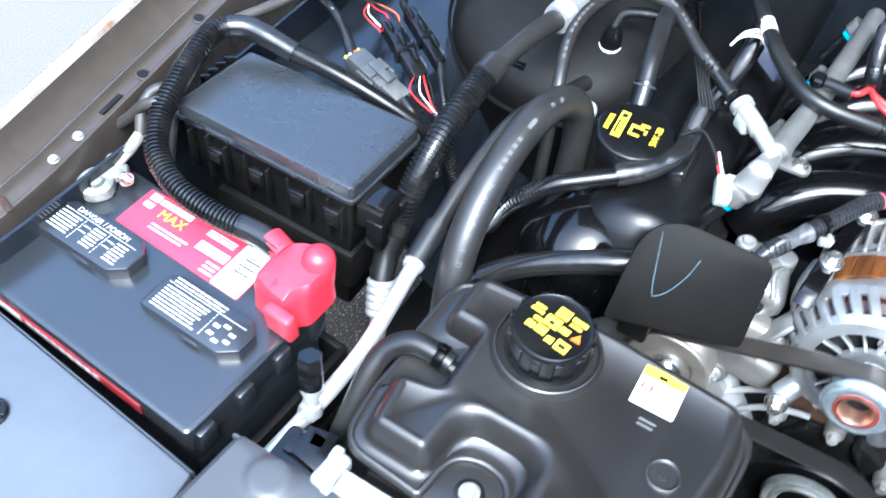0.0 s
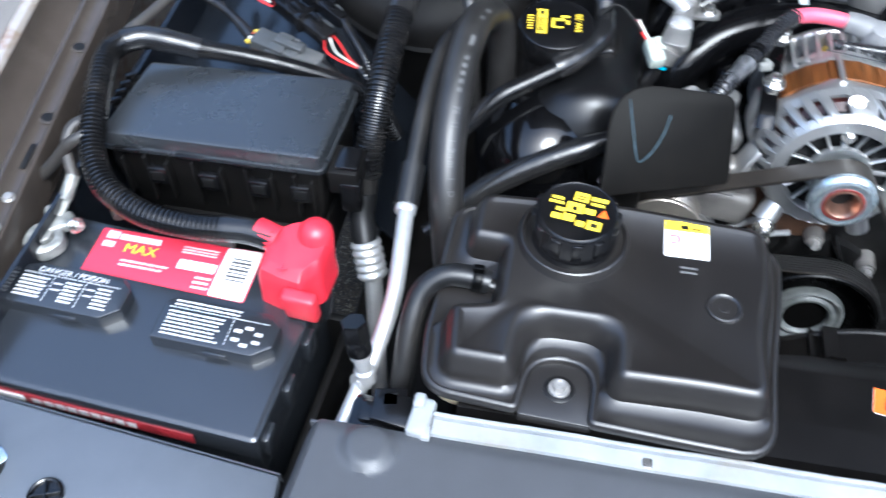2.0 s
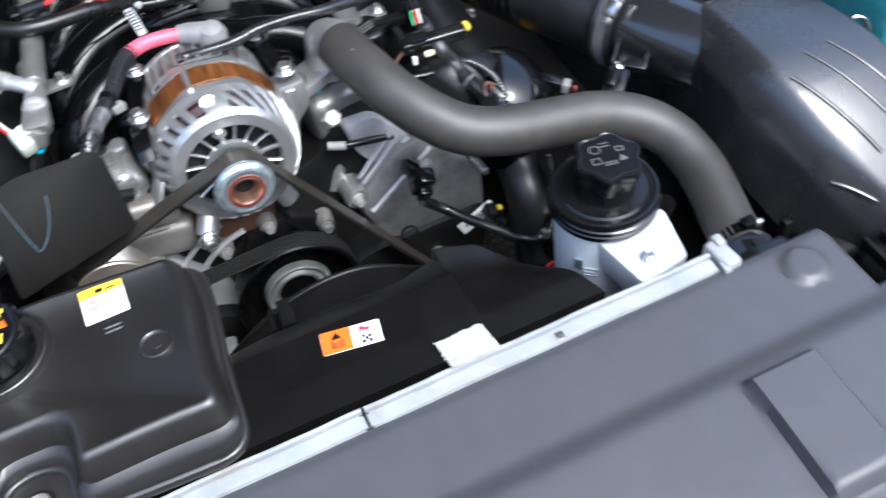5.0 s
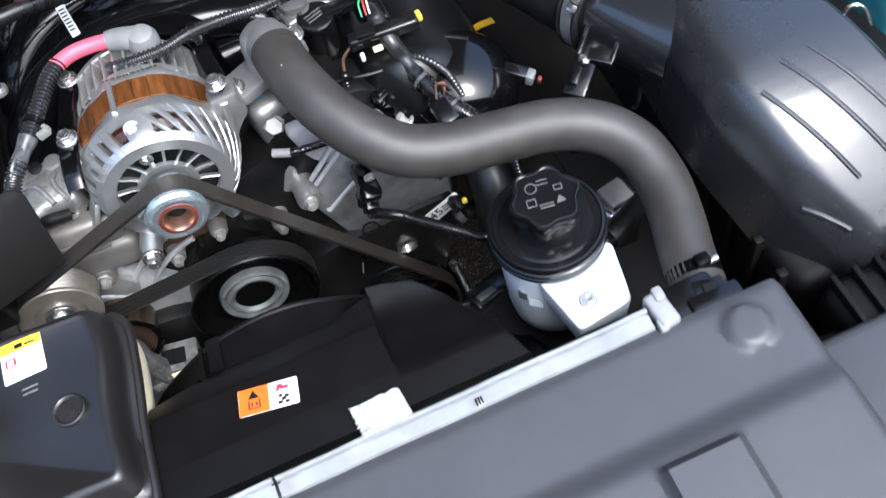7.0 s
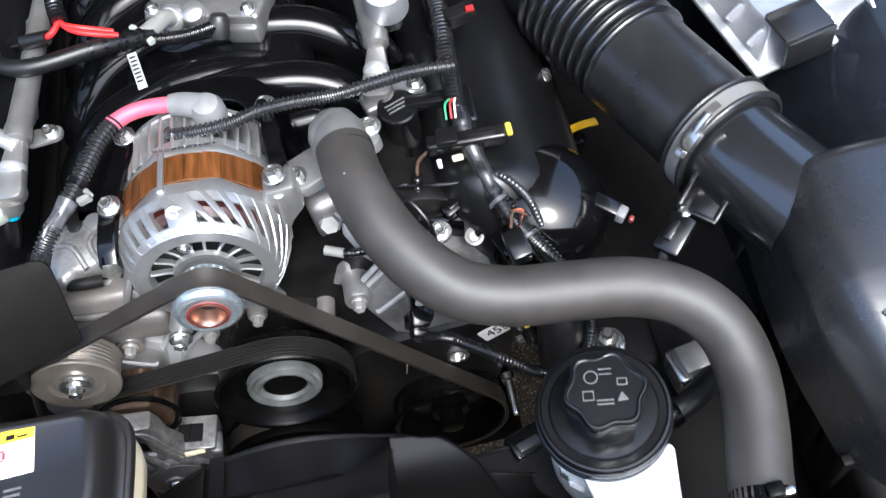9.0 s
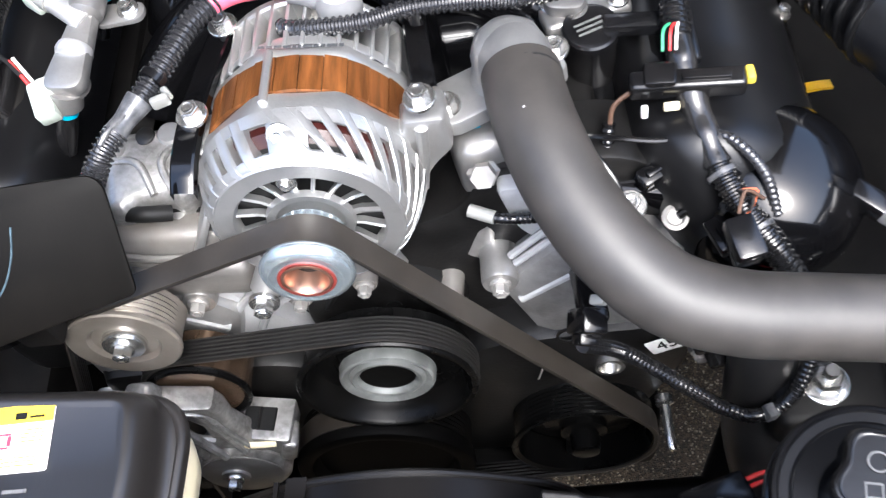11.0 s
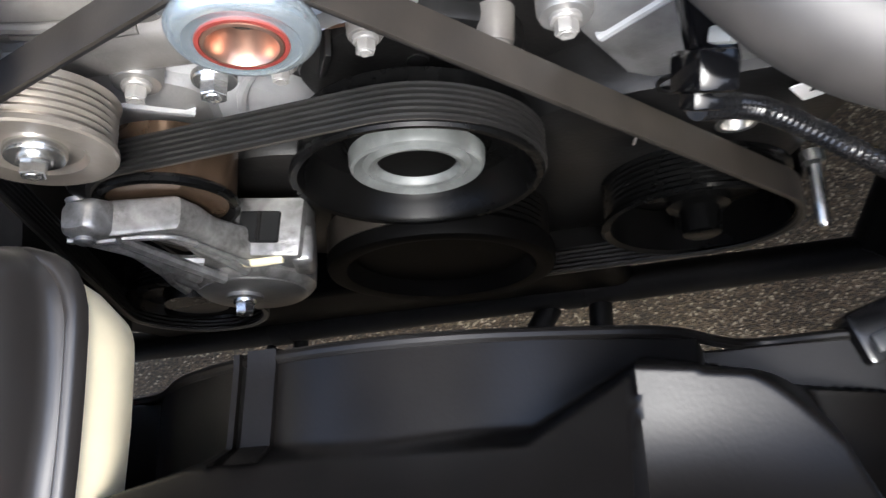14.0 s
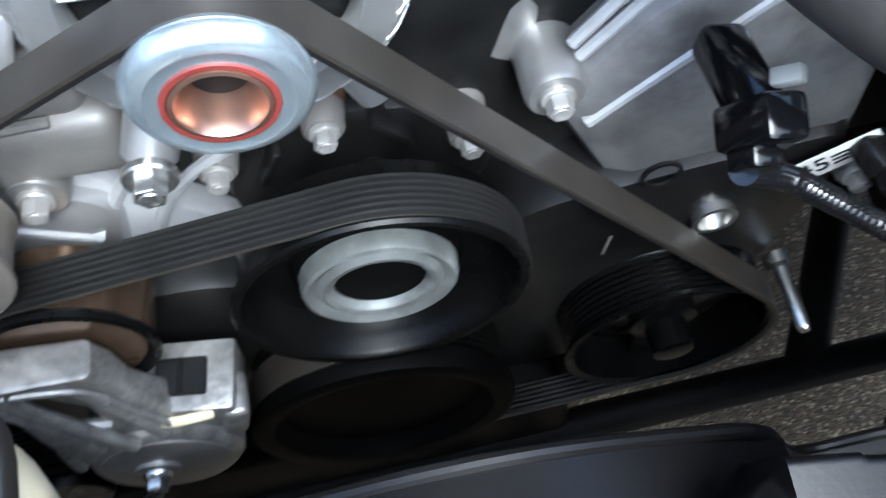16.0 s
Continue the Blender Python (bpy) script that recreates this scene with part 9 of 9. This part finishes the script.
part("lead_tape", rbox((0.300, 0.243, -0.190), (0.012, 0.012, 0.012), 0.003, 2, (0, 20, 20)), "greytape", ss)
ys = thing("dipstick", "yellow oil dipstick handle on a metal tube", "dipstick", (0.385, 0.53, -0.19))
part("handle", swept([(-0.0045, -0.0016), (-0.0045, 0.0016), (0.0045, 0.0016), (0.0045, -0.0016)], glide([(0.367, 0.517, -0.176), (0.370, 0.521, -0.166), (0.382, 0.525, -0.165), (0.396, 0.528, -0.167), (0.408, 0.530, -0.170)], 0.003)), "dipstick", ys, "bent yellow handle")
part("loop", lathe([(0.0075, -0.004), (0.0082, 0.0), (0.0075, 0.004), (0.0045, 0.004), (0.0045, -0.004)], (0.369, 0.519, -0.172), (0, -0.3, 1), 20, cap=(False, False)), "dipstick", ys)
part("tube", lathe([(0.007, -0.14), (0.007, -0.022), (0.010, -0.020), (0.010, -0.010), (0.006, -0.008), (0.006, 0.012)], (0.384, 0.527, -0.178), (0.1, 0.1, 1), 18), "runner", ys, "dark dipstick tube")

# ---- air intake --------------------------------------------------------
it = thing("intake_tube", "black ribbed air intake tube with a metal clamp", "intake duct", (0.44, 0.42, -0.02))
part("bellows", tube([(0.397, 0.612, -0.044), (0.409, 0.580, -0.042), (0.425, 0.538, -0.041), (0.441, 0.495, -0.040)], 0.0640, 48, corr=0.0145, depth=0.15, fold=(0, 0.04, 0.2, 0.6, 1, 1, 0.6, 0.2, 0.04)), "bellows", it, "ribbed bellows", smooth=85)
part("rear_tube", tube([(0.10, 0.92, -0.04), (0.22, 0.865, -0.055), (0.310, 0.775, -0.054), (0.366, 0.690, -0.048), (0.400, 0.604, -0.044)], 0.057, 36), "bellows", it, "smooth black rubber tube")
part("cuff", tube([(0.439, 0.500, -0.040), (0.446, 0.481, -0.039), (0.466, 0.430, -0.037), (0.491, 0.364, -0.035)], 0.058, 44, radii=((0, 0.0600), (0.15, 0.0580), (0.8, 0.0570), (0.86, 0.0600), (1, 0.0600))), "leather", it, "grained rubber cuff")
cax = Vector((0.36, -0.93, 0.02)).normalized()
for h0 in (-0.0085, 0.0135):
    part("lip", lathe([(0.0590, 0), (0.0628, 0.001), (0.0636, 0.003), (0.0628, 0.005), (0.0590, 0.006)], Vector((0.485, 0.380, -0.0352)) + cax * h0, cax, 52, cap=(False, False)), "leather", it, "black rubber lip of the cuff")
part("clamp", lathe([(0.0600, -0.002), (0.0614, -0.0015), (0.0614, 0.0130), (0.0600, 0.0135)], Vector((0.485, 0.380, -0.0352)), cax, 60, cap=(False, False)), "steel_grey", it, "steel worm clamp")
cu, cw, _ = basis(cax)
for k in range(26):
    a = 1.75 + 0.030 * k
    m = frame_of(Vector((0.485, 0.380, -0.0352)) + cax * 0.006 + (cu * math.cos(a) + cw * math.sin(a)) * 0.0615, cu * math.cos(a) + cw * math.sin(a), cax)
    part("clamp_slot", moved(rbox((0, 0, 0), (0.0085, 0.0008, 0.0006), 0), m), "steel_dark", it)
WS = frame_of((0.4455, 0.3480, 0.0150), (-0.72, -0.26, 0.64), cax)
part("clamp_housing", moved(rbox((0, 0, 0), (0.0135, 0.020, 0.009), 0.002), WS), "zinc", it, "bright worm housing")
part("clamp_screw", moved(lathe([(0.0042, 0), (0.0042, 0.020), (0.0038, 0.021)], (0, 0.008, 0.002), (0, 1, 0), 16), WS), "zinc", it)
part("clamp_head", moved(lathe([(0.0058, 0), (0.0058, 0.006), (0.005, 0.007)], (0, -0.018, 0.002), (0, 1, 0), 6), WS), "zinc", it)
part("sensor_tube", tube([(0.484, 0.384, -0.035), (0.496, 0.350, -0.034), (0.512, 0.316, -0.034), (0.535, 0.27, -0.034)], 0.0530, 44), "glossy_duct", it, "smooth black sensor tube")
part("sensor_plug", rbox((0.414, 0.286, -0.040), (0.040, 0.026, 0.020), 0.004, 2, (0, -14, 44)), "black", it)
part("plug_latch", rbox((0.410, 0.286, -0.027), (0.020, 0.008, 0.005), 0.001, 2, (0, -14, 44)), "black", it)
SF = pose(0.449, 0.309, -0.028, 0, -12, 44)
part("sensor_base", moved(rbox((0, 0, -0.012), (0.034, 0.034, 0.014), 0.002), SF), "black", it)
part("sensor_screw", bolt_mesh(SF @ Vector((-0.021, 0.010, 0.004)), (-0.2, 0, 1), 0.0042, 0.006), "zinc", it)
for cx, cy, w, d in ((-0.018, 0, 0.005, 0.040), (0.018, 0, 0.005, 0.040), (0, -0.018, 0.036, 0.005), (0, 0.018, 0.036, 0.005)):
    part("frame_bar", moved(rbox((cx, cy, 0), (w, d, 0.014), 0.0015), SF), "black", it)
part("sensor_lead", tube([(0.402, 0.276, -0.044), (0.392, 0.262, -0.06), (0.388, 0.25, -0.10)], 0.006, 12), "tape", it)
ab = thing("air_box", "black plastic air filter box with raised ribs", "air box", (0.60, 0.13, -0.15))
LY, LX = (-0.01, 0.02, 0.07, 0.15, 0.22, 0.31), (0.562, 0.542, 0.512, 0.489, 0.489, 0.503)
CROWN = ((-0.01, -0.075), (0.02, -0.050), (0.05, -0.024), (0.10, 0.010), (0.15, 0.030), (0.20, 0.033), (0.25, 0.027), (0.31, 0.014))


def lid_left(y):
    return sum(float(np.interp(y + d, LY, LX)) for d in (-0.024, -0.012, 0, 0.012, 0.024)) / 5


def lid_right(y):
    return float(np.interp(y, (0, 0.16, 0.30), (0.678, 0.648, 0.628)))


def lid_z(x, y):
    dx, back = x - lid_left(y), lid_right(y) - x
    top = sum(float(np.interp(y + d, [p for p, _ in CROWN], [q for _, q in CROWN])) for d in (-0.024, -0.012, 0, 0.012, 0.024)) / 5
    z = top + 0.006 * math.sin(math.pi * min(1, max(0, dx / 0.15)))
    return z - 0.036 * max(0, 1 - dx / 0.034) ** 2.4 - 0.012 * max(0, 1 - back / 0.012) ** 2


def lid_at(s, t):
    y = -0.004 + 0.310 * min(1, max(0, (t - 0.08) / 0.84))
    end = max(0, 0.08 - t, t - 0.92) / 0.08
    left, right = lid_left(y), lid_right(y)
    x = left + (right - left) * max(0, s - 0.12) / 0.88 - 0.010 * (max(0, 0.12 - s) / 0.12)
    z = lid_z(max(x, left), y) - 0.085 * max(0, 0.12 - s) / 0.12
    near = min(t - 0.08, 0.92 - t)
    z -= 0.010 * (1 if near < 0 else max(0, 1 - near / 0.05) ** 2) + 0.11 * end ** 0.7
    return (x, y + math.copysign(0.008 * math.sqrt(end), t - 0.5), max(z, -0.16 + 0.0001 * s))


part("lid", sheet(lid_at, 120, 110, 0.003), "airlid", ab, "domed black lid", smooth=60)
for (x0, y0), (x1, y1) in (((0.526, 0.143), (0.575, 0.050)), ((0.556, 0.162), (0.612, 0.052)), ((0.586, 0.166), (0.640, 0.060)), ((0.526, 0.056), (0.556, 0.022))):
    pts = [Vector((x0 + (x1 - x0) * k / 8, y0 + (y1 - y0) * k / 8)) for k in range(9)]
    part("rib", tube([(p.x, p.y, lid_z(p.x, p.y) - 0.0008) for p in pts], 0.0028, 10), "airlid", ab)
part("base", rbox((0.630, 0.14, -0.19), (0.25, 0.27, 0.16), 0.02, 3), "matte", ab, "ribbed lower half")
for k in range(6):
    part("base_rib", rbox((0.500, 0.03 + 0.042 * k, -0.16), (0.010, 0.010, 0.11), 0.002), "matte", ab)
part("lid_flange", rbox((0.672, 0.150, -0.030), (0.055, 0.32, 0.010), 0.003, 2, (0, 0, 8)), "matte", ab, "black flange under the lid")
for k in range(5):
    part("flange_rib", rbox((0.668 - 0.010 * k, 0.03 + 0.055 * k, -0.022), (0.030, 0.004, 0.012), 0.001, 2, (0, 0, 8)), "matte", ab)
part("wire_clip", tube([(0.655, 0.205, -0.015), (0.664, 0.206, 0.006), (0.676, 0.200, 0.004), (0.682, 0.190, -0.014)], 0.0022, 10), "zinc", ab, "bright wire clip")
part("inlet", rbox((0.585, -0.055, -0.10), (0.16, 0.09, 0.07), 0.015, 3), "matte", ab)
for k in range(7):
    part("inlet_rib", rbox((0.515 + 0.022 * k, -0.045, -0.062), (0.006, 0.07, 0.014), 0.002), "matte", ab)
ec = thing("control_module", "silver ribbed control module beside the wing", "control module", (0.58, 0.47, -0.02))
EM = pose(0.620, 0.563, -0.045, 0, 0, 11.5)
part("flange", moved(slab([(-0.088, -0.096, 0.004), (0.085, -0.096, 0.006), (0.085, 0.094, 0.006), (-0.088, 0.094, 0.006)], -0.014, -0.010, 0.0015), EM), "module", ec)
part("case", moved(loft([[(*p, z) for p in ring([(-0.072, -0.080, 0.006), (0.080, -0.080, 0.006), (0.080, 0.088, 0.006), (-0.072, 0.088, 0.006)], d)] for z, d in ((-0.011, -0.006), (0.0, 0.002), (0.014, 0.010), (0.0195, 0.012), (0.021, 0.0135))]), EM), "module", ec, "cast silver case with sloping sides")
for k in range(4):
    part("side_rib", moved(rbox((-0.068, -0.062 + 0.040 * k, 0.002), (0.020, 0.004, 0.020), 0.0015, 2, (0, -34, 0)), EM), "module", ec)
for k in range(3):
    part("end_rib", moved(rbox((-0.040 + 0.045 * k, -0.078, 0.002), (0.004, 0.020, 0.020), 0.0015, 2, (34, 0, 0)), EM), "module", ec)
part("corner_boss", moved(lathe([(0.009, -0.012), (0.008, 0.004), (0.007, 0.005)], (-0.076, 0.060, 0), (0, 0, 1), 20), EM), "module", ec)
bolt(ec, EM @ Vector((-0.076, 0.060, 0.004)), (0, 0, 1), 0.005, 0.008)
part("clip", moved(join(rbox((-0.034, -0.078, 0.0245), (0.054, 0.040, 0.005), 0.001), rbox((-0.034, -0.1005, 0.008), (0.054, 0.004, 0.036), 0.001), rbox((-0.034, -0.0595, 0.027), (0.054, 0.003, 0.008), 0.0008)), EM), "boxblack", ec, "black steel retaining clip")
part("label", moved(rbox((0.024, 0.020, 0.0214), (0.070, 0.075, 0.0006), 0.0002), EM), "lab_white", ec, "white printed label")
part("label_print", bars(print_lines(-0.004, 0.050, -0.010, 0.050, 7, 3, words_in=5), EM @ pose(0, 0, 0.0218)), "greycon", ec)
part("bracket_foot", rbox((0.635, 0.56, -0.105), (0.12, 0.12, 0.10), 0.006), "matte", ec)
whole("washer_bottle", rbox((0.755, 0.26, -0.02), (0.07, 0.13, 0.16), 0.02, 4), "teal", "teal washer fluid bottle beside the air box", "washer bottle")
sx2 = thing("solenoid", "grey metal solenoid in the dark beside the hose", "solenoid", (0.418, 0.215, -0.19))
part("case", rbox((0.418, 0.214, -0.185), (0.045, 0.040, 0.040), 0.005, 3, (0, 0, 10)), "zinc", sx2)
part("top", rbox((0.418, 0.214, -0.160), (0.030, 0.030, 0.012), 0.003, 2, (0, 0, 10)), "steel_grey", sx2)
part("stalk", rbox((0.43, 0.225, -0.38), (0.04, 0.03, 0.40), 0.004), "matte", sx2)
fc = thing("fan_connector", "black fan connector with red wires", "connector", (0.245, 0.165, -0.19))
part("housing", rbox((0.245, 0.175, -0.180), (0.055, 0.028, 0.026), 0.004, 2, (0, 12, 20)), "black", fc)
part("latch", rbox((0.240, 0.168, -0.164), (0.024, 0.010, 0.006), 0.002, 2, (0, 12, 20)), "greycon", fc)
for k in range(2):
    part("wire", tube([(0.270, 0.185 + 0.006 * k, -0.182), (0.290, 0.190 + 0.006 * k, -0.186), (0.310, 0.180, -0.20), (0.325, 0.16, -0.25)], 0.0018, 8), "wire_red", fc)
part("stalk", tube([(0.225, 0.165, -0.185), (0.205, 0.165, -0.22), (0.19, 0.17, -0.30)], 0.006, 12), "tape", fc)

# ---- below the engine --------------------------------------------------
def bar(a, b, r, name, label):
    t = thing(name, label, "frame bar", a, "braces under the bay")
    part("tube", tube([a, ((a[0] + b[0]) / 2, (a[1] + b[1]) / 2, (a[2] + b[2]) / 2), b], r, 12), "matte", t)
    part("end_plate", rbox(b, (r * 3, 0.012, r * 3), 0.002), "matte", t)
    return t


cmb = thing("cross_member", "black steel cross member under the engine", "frame bar", (0, 0.273, -0.576))
part("tube", tube([(-0.72, 0.2625, -0.56), (0, 0.273, -0.56), (0.72, 0.2835, -0.56)], 0.016, 14), "matte", cmb)
for sx in (-1, 1):
    part("end_bracket", rbox((0.70 * sx, 0.273 + 0.0103 * sx, -0.53), (0.05, 0.06, 0.12), 0.006), "matte", cmb)
for x, y in ((0.0375, 0.2735), (-0.269, 0.2690)):
    part("clamp_band", lathe([(0.0168, -0.012), (0.0176, -0.010), (0.0176, 0.010), (0.0168, 0.012)], (x, y, -0.56), (1, 0.0146, 0), 18), "matte", cmb)
bar((0.014, 0.262, -0.565), (-0.13, 0.05, -0.565), 0.0115, "brace", "black diagonal brace under the bay")
bar((0.061, 0.262, -0.565), (0.050, 0.05, -0.565), 0.0115, "brace", "black straight brace under the bay")
bar((0.30, 0.275, -0.56), (0.40, 0.46, -0.56), 0.018, "brace", "black diagonal brace beside the hose")
bar((-0.252, 0.262, -0.565), (-0.262, 0.05, -0.565), 0.008, "brace", "thin black brace under the bay")
bar((-0.286, 0.262, -0.565), (-0.292, 0.05, -0.565), 0.005, "brace", "thin black rod under the bay")

eh = thing("blower_housing", "large rounded black plastic blower housing", "blower housing", (-0.46, 0.70, -0.1))
part("shell", lathe([(0.15, -0.25), (0.155, -0.02), (0.150, 0.012), (0.135, 0.030), (0.105, 0.040), (0.05, 0.044), (0.01, 0.045)], (-0.47, 0.68, -0.02), (0.05, -0.3, 1), 48), "matte", eh)
part("seam", lathe([(0.156, -0.004), (0.160, 0.0), (0.156, 0.004)], (-0.47, 0.68, -0.02), (0.05, -0.3, 1), 48, cap=(False, False)), "matte", eh)
for a in (0.4, 1.7, 3.3, 4.6):
    part("clip", rbox((-0.47 + 0.13 * math.cos(a), 0.68 + 0.12 * math.sin(a), 0.018 + 0.04 * math.sin(a)), (0.02, 0.014, 0.012), 0.003), "black", eh)
